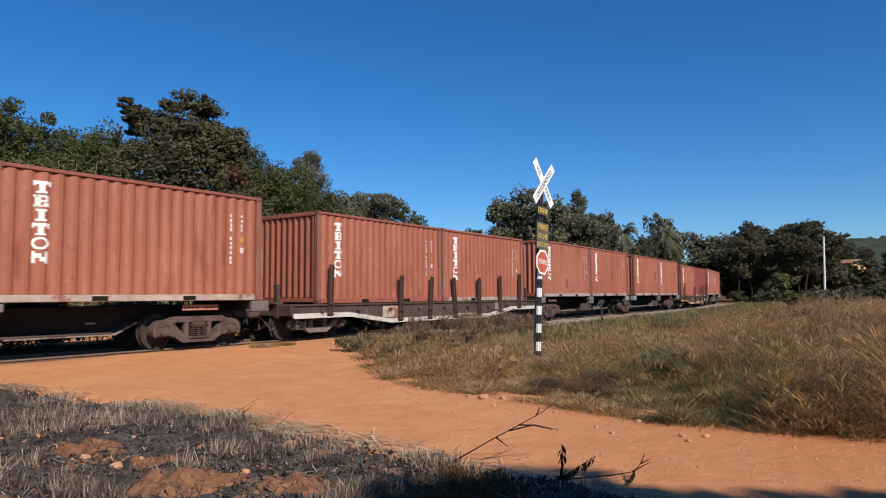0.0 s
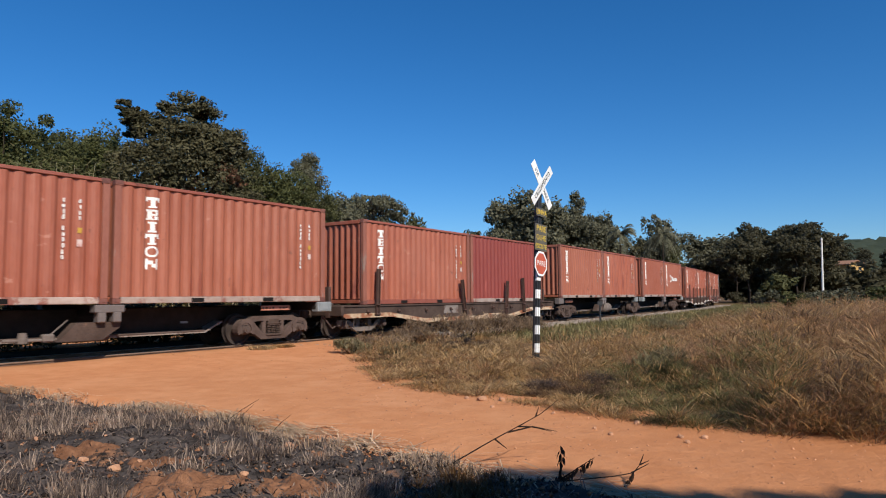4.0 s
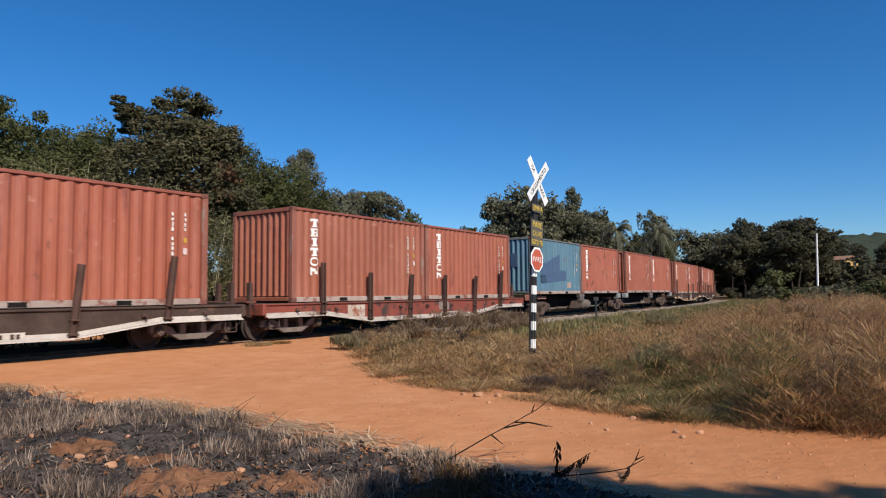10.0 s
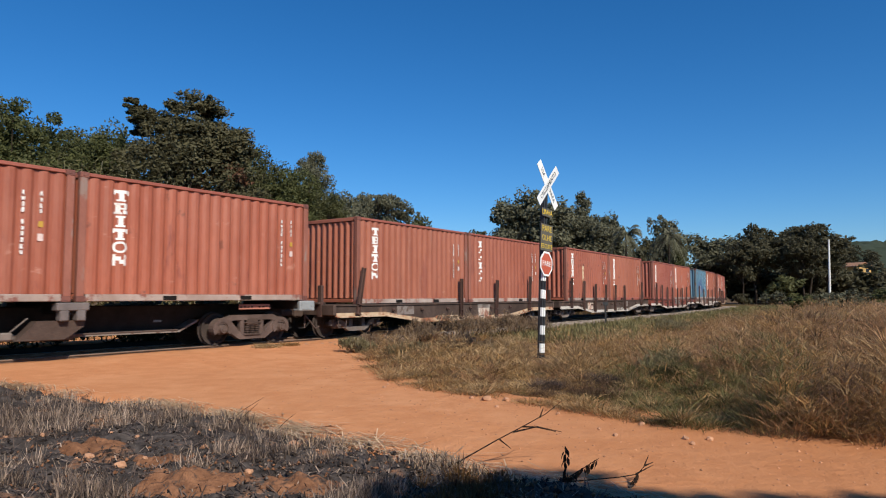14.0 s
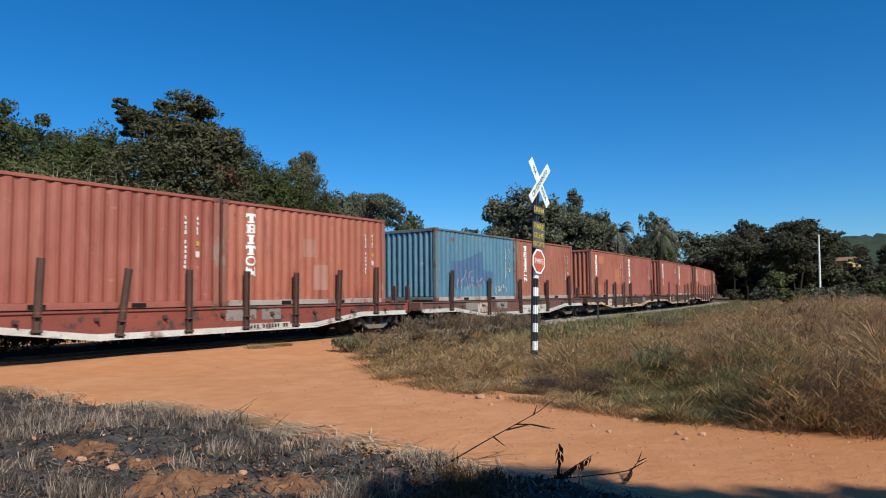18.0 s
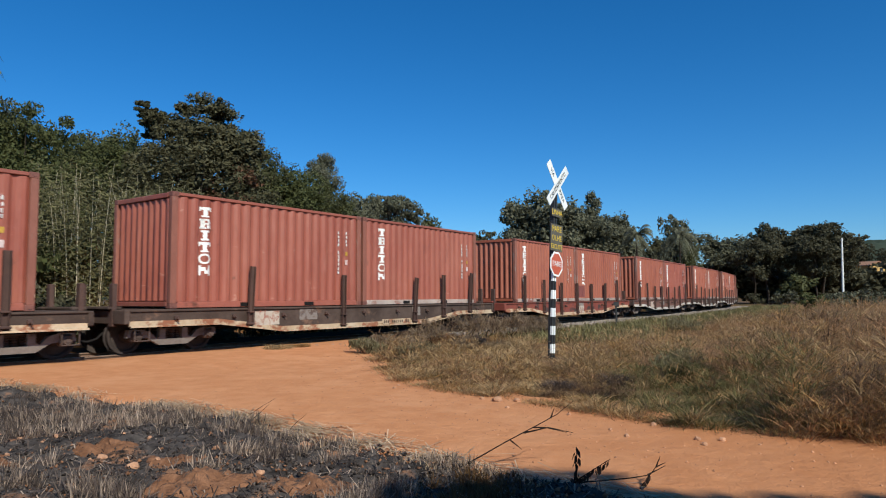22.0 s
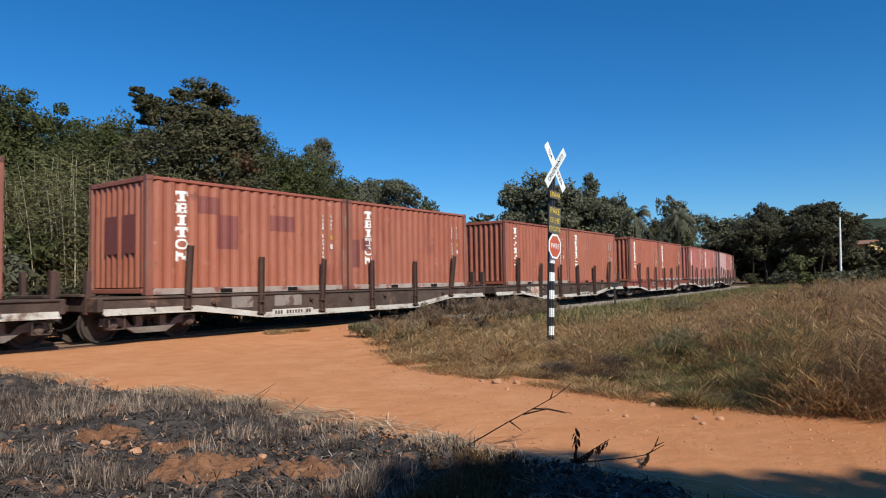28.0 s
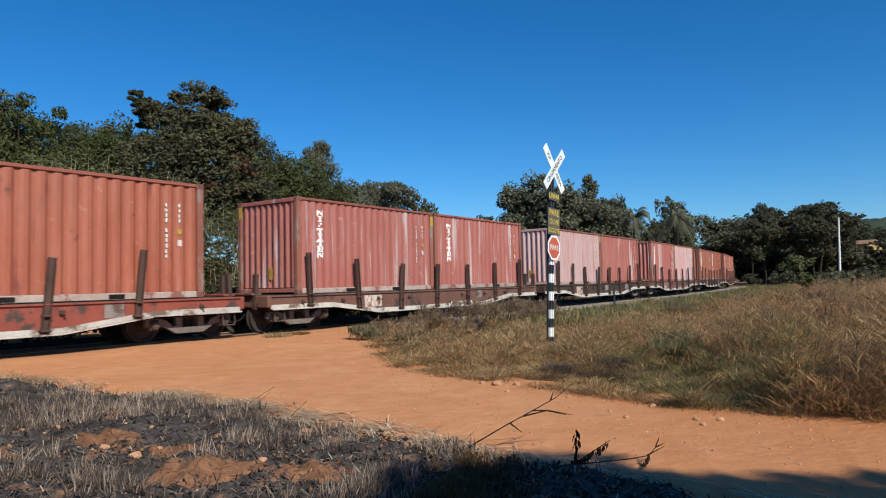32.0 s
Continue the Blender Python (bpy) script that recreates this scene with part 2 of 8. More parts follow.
M = {
    "red": material("red_container_paint", (0.272, 0.073, 0.039), (0.352, 0.104, 0.057), 1.1, 0.5, 0, 0.06, 14, (0.19, 0.048, 0.031), 0.585, (1.6, 1.6, 0.35), 0.10),
    "red_warm": material("sunned_orange_container_paint", (0.272, 0.08, 0.043), (0.345, 0.112, 0.062), 1.1, 0.5, 0, 0.06, 14, (0.22, 0.057, 0.032), 0.59, (1.6, 1.6, 0.35), 0.08),
    "red_deep": material("deep_red_container_paint", (0.245, 0.063, 0.039), (0.315, 0.088, 0.056), 1.1, 0.5, 0, 0.06, 14, (0.175, 0.045, 0.03), 0.60, (1.6, 1.6, 0.35), 0.08),
    "red_rusty": material("rust_stained_red_paint", (0.28, 0.073, 0.04), (0.355, 0.1, 0.057), 1.1, 0.55, 0, 0.06, 14, (0.10, 0.032, 0.02), 0.565, (1.5, 1.5, 0.8), 0.08, stain_scale=2.2),
    "red_dark": material("dark_red_container_paint", (0.21, 0.037, 0.028), (0.26, 0.05, 0.037), 1.1, 0.5, 0, 0.06, 14, (0.38, 0.09, 0.07), 0.66, (2.5, 2.5, 0.25), 0.05),
    "red_faded": material("chalky_faded_red_paint", (0.33, 0.085, 0.065), (0.37, 0.12, 0.095), 1.3, 0.65, 0, 0.06, 14, (0.50, 0.37, 0.36), 0.55, (3.0, 3.0, 0.12), 0.06, stain_scale=1.1),
    "red_white": material("whitewashed_red_paint", (0.46, 0.26, 0.24), (0.52, 0.36, 0.35), 1.3, 0.65, 0, 0.06, 14, (0.46, 0.13, 0.10), 0.56, (3.0, 3.0, 0.12), 0.06, stain_scale=1.2),
    "blue": material("weathered_blue_paint", (0.062, 0.142, 0.205), (0.10, 0.19, 0.252), 1.2, 0.55, 0, 0.06, 14, (0.085, 0.082, 0.085), 0.63, (2.2, 2.2, 0.3), 0.05),
    "blue_dark": material("dark_blue_overpaint", (0.05, 0.092, 0.175), (0.068, 0.118, 0.205), 2, 0.5, 0, 0.05, 14),
    "blue_mid": material("faded_blue_overpaint", (0.07, 0.15, 0.225), (0.10, 0.19, 0.265), 2, 0.55, 0, 0.05, 14),
    "patch_dark": material("dull_red_repair_paint", (0.17, 0.045, 0.038), (0.215, 0.058, 0.045), 2, 0.6, 0, 0.05, 14),
    "patch_light": material("bright_orange_repair_paint", (0.37, 0.112, 0.058), (0.42, 0.135, 0.07), 2, 0.6, 0, 0.05, 14),
    "patch_grey": material("grey_primer", (0.345, 0.15, 0.11), (0.38, 0.18, 0.135), 2, 0.7, 0, 0.05, 14),
    "rail_red": material("rail_red_paint", (0.25, 0.072, 0.048), (0.32, 0.098, 0.064), 2.0, 0.55, 0, 0.08, 20, (0.12, 0.04, 0.025), 0.62),
    "sill": material("worn_pale_sill_paint", (0.29, 0.21, 0.175), (0.43, 0.345, 0.30), 2.5, 0.7, 0, 0.1, 20, (0.21, 0.08, 0.058), 0.53, stain_scale=2.0),
    "patch_faint": material("faded_repair_paint", (0.335, 0.135, 0.09), (0.38, 0.16, 0.108), 2, 0.6, 0, 0.05, 14),
    "post_worn": material("worn_corner_post_paint", (0.22, 0.075, 0.05), (0.29, 0.11, 0.075), 2.0, 0.65, 0, 0.1, 20, (0.25, 0.17, 0.14), 0.56, (2, 2, 0.6)),
    "casting": material("dirty_cast_steel", (0.13, 0.05, 0.04), (0.24, 0.09, 0.065), 3, 0.7, 0.1, 0.15, 30, (0.3, 0.2, 0.17), 0.66),
    "mark": material("white_stencil_paint", (0.74, 0.73, 0.70), (0.84, 0.83, 0.80), 5, 0.6, 0, 0.03, 30, (0.5, 0.24, 0.2), 0.72, vary=0.03),
    "mark_dim": material("worn_pale_stencil_paint", (0.58, 0.44, 0.40), (0.68, 0.58, 0.55), 5, 0.6, 0, 0.03, 30, (0.45, 0.13, 0.1), 0.58, vary=0.03),
    "yellow": material("yellow_plate_paint", (0.43, 0.25, 0.03), (0.52, 0.32, 0.05), 5, 0.5, 0, 0.03, 30, vary=0.03),
    # near-black: the shade beneath the loads is put into this colour
    "under": material("shade_dark_underframe_steel", (0.022, 0.017, 0.015), (0.04, 0.031, 0.027), 3, 0.85, 0, 0.1, 28, spec=0.1),
    "scrub": leaf_material("olive_scrub_leaves", (0.12, 0.105, 0.058), (0.24, 0.205, 0.115), 1.2, 0.5, 0.35),
    "scrub_dry": leaf_material("brown_scrub_leaves", (0.14, 0.095, 0.06), (0.27, 0.195, 0.125), 1.2, 0.5, 0.35),
    # black of the hoses; on sills, floors and pockets it stands for shade
    "void": material("shade_and_hose_black", (0.010, 0.009, 0.009), (0.018, 0.015, 0.014), 4, 0.85, 0, 0.1, 30, spec=0.1),
    "frame": material("grimy_black_wagon_steel", (0.048, 0.032, 0.026), (0.105, 0.073, 0.06), 1.6, 0.75, 0.0, 0.15, 28, (0.17, 0.10, 0.07), 0.60, spec=0.1),
    "frame_red": material("oxide_red_wagon_steel", (0.20, 0.045, 0.03), (0.27, 0.065, 0.04), 1.6, 0.7, 0.05, 0.15, 28, (0.06, 0.036, 0.03), 0.535, stain_scale=2.2),
    "frame_brown": material("rust_brown_wagon_steel", (0.13, 0.055, 0.04), (0.19, 0.085, 0.06), 1.6, 0.75, 0.05, 0.15, 28, (0.055, 0.035, 0.03), 0.53, stain_scale=2.2),
    "edge": material("white_edge_paint", (0.44, 0.385, 0.33), (0.62, 0.565, 0.50), 2.5, 0.6, 0, 0.08, 25, (0.17, 0.105, 0.075), 0.55),
    "edge_cream": material("stained_cream_edge_paint", (0.44, 0.29, 0.17), (0.60, 0.47, 0.33), 2.5, 0.65, 0, 0.08, 25, (0.28, 0.105, 0.05), 0.50, stain_scale=2.2),
    "panel": material("rust_stained_cream_panel", (0.42, 0.33, 0.26), (0.58, 0.50, 0.42), 4, 0.7, 0, 0.1, 25, (0.30, 0.105, 0.06), 0.53, stain_scale=3.0),
    "stake": material("rusted_dark_stake_steel", (0.055, 0.028, 0.022), (0.095, 0.048, 0.036), 3, 0.8, 0.05, 0.2, 30),
    "bogie": material("dusty_brown_bogie_steel", (0.065, 0.045, 0.038), (0.125, 0.088, 0.075), 3, 0.8, 0.0, 0.2, 30, (0.045, 0.03, 0.026), 0.6, spec=0.1),
    "bogie_flat": material("dusty_grey_bogie_steel", (0.12, 0.096, 0.083), (0.215, 0.178, 0.158), 3, 0.8, 0.0, 0.2, 30, (0.055, 0.04, 0.034), 0.6, spec=0.1),
    # wheels darkened past plain steel to carry the shade under the deck
    "wheel": material("dark_wheel_steel", (0.035, 0.027, 0.024), (0.075, 0.057, 0.049), 3, 0.7, 0.0, 0.1, 30, spec=0.15),
    "tread": material("bright_worn_tread_steel", (0.35, 0.33, 0.32), (0.45, 0.43, 0.41), 6, 0.35, 0.9, 0.03, 30),
    "flange": material("dusty_grey_flange_steel", (0.19, 0.155, 0.135), (0.28, 0.235, 0.21), 3, 0.75, 0, 0.15, 28, (0.10, 0.06, 0.045), 0.53, stain_scale=3.0),
    "seat_orange": material("orange_twistlock_box_paint", (0.34, 0.13, 0.085), (0.42, 0.18, 0.125), 3, 0.65, 0, 0.1, 25, RUST, 0.66),
    "seat_blue": material("pale_grey_blue_box_paint", (0.20, 0.215, 0.22), (0.27, 0.285, 0.285), 3, 0.65, 0, 0.1, 25, (0.12, 0.10, 0.09), 0.63),
    "seat_grey": material("grimy_grey_box_steel", (0.12, 0.10, 0.095), (0.18, 0.15, 0.14), 3, 0.7, 0, 0.1, 25, RUST, 0.66),
    "rail": material("rail_steel", (0.17, 0.10, 0.068), (0.25, 0.16, 0.115), 4, 0.8, 0.0, 0.1, 30, spec=0.1),
    "sleeper": material("old_timber_sleeper", (0.06, 0.042, 0.032), (0.12, 0.085, 0.062), 3, 0.9, 0, 0.3, 30, stretch=(0.3, 3, 3), vary=0.25, spec=0.1),
    # very dark and low in blue: holds the shade under the train
    "bed": material("shade_dark_ballast", (0.026, 0.011, 0.004), (0.052, 0.024, 0.009), 3, 0.9, 0, 0.6, 25, (0.12, 0.06, 0.028), 0.64, vary=0, world_space=True, spec=0.05),
    "ballast": material("dusty_ballast_stone", (0.20, 0.16, 0.13), (0.36, 0.30, 0.255), 3, 0.9, 0, 0.4, 25, vary=0, island=0.35, spec=0.1),
    "dirt": material("orange_dirt_road", (0.50, 0.213, 0.093), (0.575, 0.262, 0.12), 3.2, 0.95, 0, 0.4, 75, (0.60, 0.29, 0.142), 0.47, vary=0, spec=0.12, stain_scale=0.8, soft=0.3, world_space=True),
    "soil": material("dry_field_soil", (0.10, 0.06, 0.03), (0.18, 0.105, 0.052), 0.35, 0.95, 0, 0.5, 20, (0.09, 0.085, 0.03), 0.55, vary=0, spec=0.15, stain_scale=0.25, world_space=True),
    "ash": material("burnt_ground_ash", (0.024, 0.020, 0.018), (0.115, 0.096, 0.086), 6.0, 0.95, 0, 1.0, 22, (0.31, 0.15, 0.078), 0.575, vary=0, spec=0.05, stain_scale=1.5, world_space=True),
    "clod": material("crumbly_orange_soil", (0.145, 0.067, 0.036), (0.30, 0.145, 0.077), 9, 0.95, 0, 0.8, 45, (0.06, 0.045, 0.038), 0.56, vary=0.1, spec=0.1, stain_scale=5.0, world_space=True),
    "crumb_dark": material("charred_crumbs", (0.02, 0.016, 0.014), (0.06, 0.046, 0.04), 30, 0.95, 0, 0, 30, vary=0, island=0.5, spec=0.05),
    "crumb_grey": material("ash_grey_crumbs", (0.09, 0.072, 0.06), (0.20, 0.16, 0.135), 30, 0.95, 0, 0, 30, vary=0, island=0.5, spec=0.05),
    "grit": material("road_grit", (0.30, 0.13, 0.062), (0.54, 0.27, 0.14), 40, 0.9, 0, 0, 30, vary=0, island=0.4),
    "stone": material("orange_field_stone", (0.40, 0.19, 0.10), (0.55, 0.31, 0.18), 5, 0.9, 0, 0.4, 30, vary=0.2),
    "straw": leaf_material("straw_grass", (0.27, 0.175, 0.085), (0.42, 0.29, 0.15), 0.6, 0.7, 0.26),
    "straw_pale": leaf_material("pale_road_straw", (0.36, 0.25, 0.15), (0.60, 0.45, 0.30), 0.6, 0.55, 0.2),
    "dry": leaf_material("dry_brown_grass", (0.21, 0.115, 0.045), (0.38, 0.23, 0.095), 0.5, 0.75, 0.26),
    "russet": leaf_material("russet_tall_grass", (0.185, 0.096, 0.048), (0.35, 0.20, 0.102), 0.5, 0.75, 0.26),
    # darkened to stand for the shaded gaps between clumps
    "withered": leaf_material("withered_gap_dark", (0.075, 0.046, 0.027), (0.17, 0.105, 0.063), 0.5, 0.6, 0.26),
    "green": leaf_material("green_grass", (0.082, 0.074, 0.03), (0.175, 0.153, 0.064), 0.5, 0.7, 0.26),
    # brown kept low in blue to neutralise the shade the grass stands in
    "brown_blades": leaf_material("shade_toned_grass", (0.065, 0.034, 0.013), (0.15, 0.082, 0.034), 1.2, 0.5, 0.1),
    "olive_grass": leaf_material("olive_trackside_grass", (0.115, 0.105, 0.045), (0.22, 0.195, 0.09), 0.5, 0.6, 0.26),
    "tan_stalk": leaf_material("tan_seeding_stalks", (0.27, 0.155, 0.082), (0.43, 0.27, 0.15), 0.6, 0.5, 0.26),
    "char": leaf_material("charred_stubble", (0.048, 0.035, 0.029), (0.165, 0.12, 0.097), 1.2, 0.5, 0.1),
    "stubble": leaf_material("bleached_stubble", (0.20, 0.145, 0.11), (0.40, 0.30, 0.225), 1.2, 0.5, 0.1),
    "leaf_a": leaf_material("bright_green_leaves", (0.052, 0.058, 0.021), (0.11, 0.115, 0.044), 0.3, 0.2),
    "leaf_b": leaf_material("mid_green_leaves", (0.053, 0.056, 0.023), (0.114, 0.113, 0.047), 0.3, 0.2),
    "leaf_c": leaf_material("dark_glossy_leaves", (0.055, 0.051, 0.026), (0.122, 0.11, 0.059), 0.25, 0.2),
    "leaf_f": leaf_material("grey_green_leaves", (0.084, 0.084, 0.054), (0.162, 0.156, 0.1), 0.25, 0.22),
    "leaf_dark": leaf_material("deep_green_leaves", (0.050, 0.046, 0.027), (0.098, 0.09, 0.052), 0.2, 0.2),
    "leaf_red": leaf_material("reddish_dying_leaves", (0.085, 0.045, 0.026), (0.14, 0.072, 0.042), 0.4),
    "leaf_dead": leaf_material("withered_black_leaves", (0.022, 0.012, 0.009), (0.05, 0.028, 0.018), 6, 0.3, 0.1),
    "bamboo": leaf_material("dusty_bamboo_leaves", (0.09, 0.083, 0.038), (0.17, 0.152, 0.072), 0.4),
    "cane": material("pale_dry_cane", (0.30, 0.25, 0.16), (0.44, 0.38, 0.26), 2, 0.7, 0, 0.1, 20, vary=0.2),
    "bark": material("rough_bark", (0.034, 0.026, 0.02), (0.07, 0.055, 0.043), 2, 0.95, 0, 0.6, 18, stretch=(2, 2, 0.4), vary=0.2, spec=0.1),
    "twig": material("dead_twig_bark", (0.010, 0.007, 0.006), (0.024, 0.016, 0.012), 8, 0.95, 0, 0.2, 60, spec=0.1),
    "sign_white": material("white_sign_enamel", (0.76, 0.76, 0.74), (0.84, 0.84, 0.82), 4, 0.4, 0, 0.03, 30, (0.45, 0.38, 0.30), 0.72),
    "sign_black": material("black_sign_paint", (0.014, 0.014, 0.015), (0.028, 0.027, 0.026), 4, 0.5, 0, 0.05, 30),
    "sign_plate": material("grimy_dark_plate", (0.085, 0.075, 0.055), (0.13, 0.115, 0.085), 6, 0.6, 0, 0.05, 30),
    "sign_red": material("red_sign_enamel", (0.42, 0.075, 0.035), (0.50, 0.11, 0.055), 4, 0.4, 0, 0.03, 30),
    "sign_yellow": material("yellow_sign_letters", (0.62, 0.42, 0.03), (0.72, 0.50, 0.06), 8, 0.5, 0, 0.03, 40),
    "concrete": material("white_painted_concrete", (0.60, 0.58, 0.54), (0.70, 0.68, 0.64), 3, 0.8, 0, 0.1, 30),
    "house": material("yellow_ochre_plaster", (0.50, 0.30, 0.09), (0.58, 0.36, 0.13), 2, 0.85, 0, 0.1, 20),
    "roof": material("weathered_clay_tiles", (0.24, 0.12, 0.07), (0.34, 0.18, 0.10), 3, 0.85, 0, 0.3, 20),
    "glass": material("dark_window_glass", (0.02, 0.022, 0.025), (0.03, 0.032, 0.035), 3, 0.1, 0, 0, 20),
    "hill": material("wooded_hill_cover", (0.030, 0.042, 0.028), (0.055, 0.068, 0.045), 0.05, 0.95, 0, 0, 0.6, vary=0, spec=0.1, world_space=True),
}


def tone_along_x(m, tone, low, high, amount):
    """A second tone takes over from the base colour towards larger x, its edge broken by noise."""
    n, l = m.node_tree.nodes, m.node_tree.links
    b = n["Principled BSDF"]
    old = b.inputs["Base Color"].links[0].from_socket
    pos, sep = n.new("ShaderNodeNewGeometry"), n.new("ShaderNodeSeparateXYZ")
    l.new(pos.outputs["Position"], sep.inputs[0])
    t = n.new("ShaderNodeTexNoise")
    t.inputs["Scale"].default_value, t.inputs["Detail"].default_value = 0.8, 5
    l.new(pos.outputs["Position"], t.inputs["Vector"])
    add = n.new("ShaderNodeMath")
    add.operation, add.inputs[2].default_value = "MULTIPLY_ADD", -1.5
    add.inputs[1].default_value = 3.0
    l.new(t.outputs["Fac"], add.inputs[0])
    both = n.new("ShaderNodeMath")
    l.new(sep.outputs["X"], both.inputs[0])
    l.new(add.outputs[0], both.inputs[1])
    r = n.new("ShaderNodeMapRange")
    r.inputs["From Min"].default_value, r.inputs["From Max"].default_value, r.inputs["To Max"].default_value = low, high, amount
    l.new(both.outputs[0], r.inputs["Value"])
    x = n.new("ShaderNodeMix")
    x.data_type = "RGBA"
    l.new(r.outputs[0], x.inputs["Factor"])
    l.new(old, x.inputs["A"])
    x.inputs["B"].default_value = (*tone, 1)
    l.new(x.outputs["Result"], b.inputs["Base Color"])


def weather(m, fade, scuff, amount=1.0):
    """Wear on sheet steel: chalky fading, dark rain runs, pale scuffs, rust specks and shallow dents, each in its own place on each panel."""
    n, l = m.node_tree.nodes, m.node_tree.links
    b = n["Principled BSDF"]
    col = b.inputs["Base Color"].links[0].from_socket
    own = n.new("ShaderNodeVectorMath")
    own.operation, own.inputs[0].default_value = "SCALE", (23.0, 71.0, 41.0)
    l.new(n.new("ShaderNodeObjectInfo").outputs["Random"], own.inputs["Scale"])

    def layer(stretch, scale, detail, low, high, most):
        mp = n.new("ShaderNodeMapping")
        mp.inputs["Scale"].default_value = stretch
        l.new(n.new("ShaderNodeTexCoord").outputs["Object"], mp.inputs[0])
        l.new(own.outputs[0], mp.inputs["Location"])
        t = n.new("ShaderNodeTexNoise")
        t.inputs["Scale"].default_value, t.inputs["Detail"].default_value, t.inputs["Roughness"].default_value = scale, detail, 0.62
        l.new(mp.outputs[0], t.inputs["Vector"])
        r = n.new("ShaderNodeMapRange")
        r.inputs["From Min"].default_value, r.inputs["From Max"].default_value, r.inputs["To Max"].default_value = low, high, most
        l.new(t.outputs["Fac"], r.inputs["Value"])
        return t.outputs["Fac"], r.outputs[0]

    def over(fac, tone):
        nonlocal col
        x = n.new("ShaderNodeMix")
        x.data_type = "RGBA"
        l.new(fac, x.inputs["Factor"])
        l.new(col, x.inputs["A"])
        x.inputs["B"].default_value = (*tone, 1)
        col = x.outputs["Result"]
    over(layer((1, 1, 0.7), 0.45, 4, 0.44, 0.74, 0.45 * amount)[1], fade)
    over(layer((1, 1, 0.05), 5.0, 5, 0.52, 0.78, 0.5 * amount)[1], tuple(0.55 * v for v in fade))
    over(layer((1, 1, 0.06), 7.0, 4, 0.60, 0.74, 0.35 * amount)[1], scuff)
    over(layer((1, 1, 1.6), 2.6, 8, 0.645, 0.69, 0.6 * amount)[1], scuff)
    over(layer((1, 1, 0.8), 3.4, 9, 0.655, 0.70, 0.75 * amount)[1], (0.15, 0.05, 0.03))
    over(layer((1, 1, 1), 13.0, 6, 0.70, 0.73, 0.8 * amount)[1], (0.11, 0.04, 0.025))
    l.new(col, b.inputs["Base Color"])
    old = b.inputs["Normal"].links[0].from_socket
    bp = n.new("ShaderNodeBump")
    bp.inputs["Strength"].default_value, bp.inputs["Distance"].default_value = 0.45, 0.05
    l.new(layer((1, 1, 0.6), 2.2, 2, 0, 1, 1)[0], bp.inputs["Height"])
    l.new(old, bp.inputs["Normal"])
    l.new(bp.outputs[0], b.inputs["Normal"])


for _k in ("red", "red_warm", "red_deep", "red_rusty"):
    weather(M[_k], (0.395, 0.148, 0.096), (0.44, 0.21, 0.15))
weather(M["red_dark"], (0.27, 0.06, 0.045), (0.34, 0.10, 0.08), 0.6)
weather(M["red_faded"], (0.42, 0.19, 0.15), (0.52, 0.38, 0.35), 0.7)
weather(M["blue"], (0.13, 0.225, 0.285), (0.24, 0.27, 0.27), 1.2)
def lumpy(m, scale, depth):
    """Trodden lumps and hollows under the fine grain."""
    n, l = m.node_tree.nodes, m.node_tree.links
    b = n["Principled BSDF"]
    t = n.new("ShaderNodeTexNoise")
    t.inputs["Scale"].default_value, t.inputs["Detail"].default_value, t.inputs["Roughness"].default_value = scale, 4, 0.6
    l.new(n.new("ShaderNodeNewGeometry").outputs["Position"], t.inputs["Vector"])
    bp = n.new("ShaderNodeBump")
    bp.inputs["Strength"].default_value, bp.inputs["Distance"].default_value = 0.7, depth
    l.new(t.outputs["Fac"], bp.inputs["Height"])
    l.new(b.inputs["Normal"].links[0].from_socket, bp.inputs["Normal"])
    l.new(bp.outputs[0], b.inputs["Normal"])


lumpy(M["dirt"], 7.0, 0.03)
tone_along_x(M["dirt"], (0.38, 0.15, 0.058), 0.3, 3.8, 0.65)


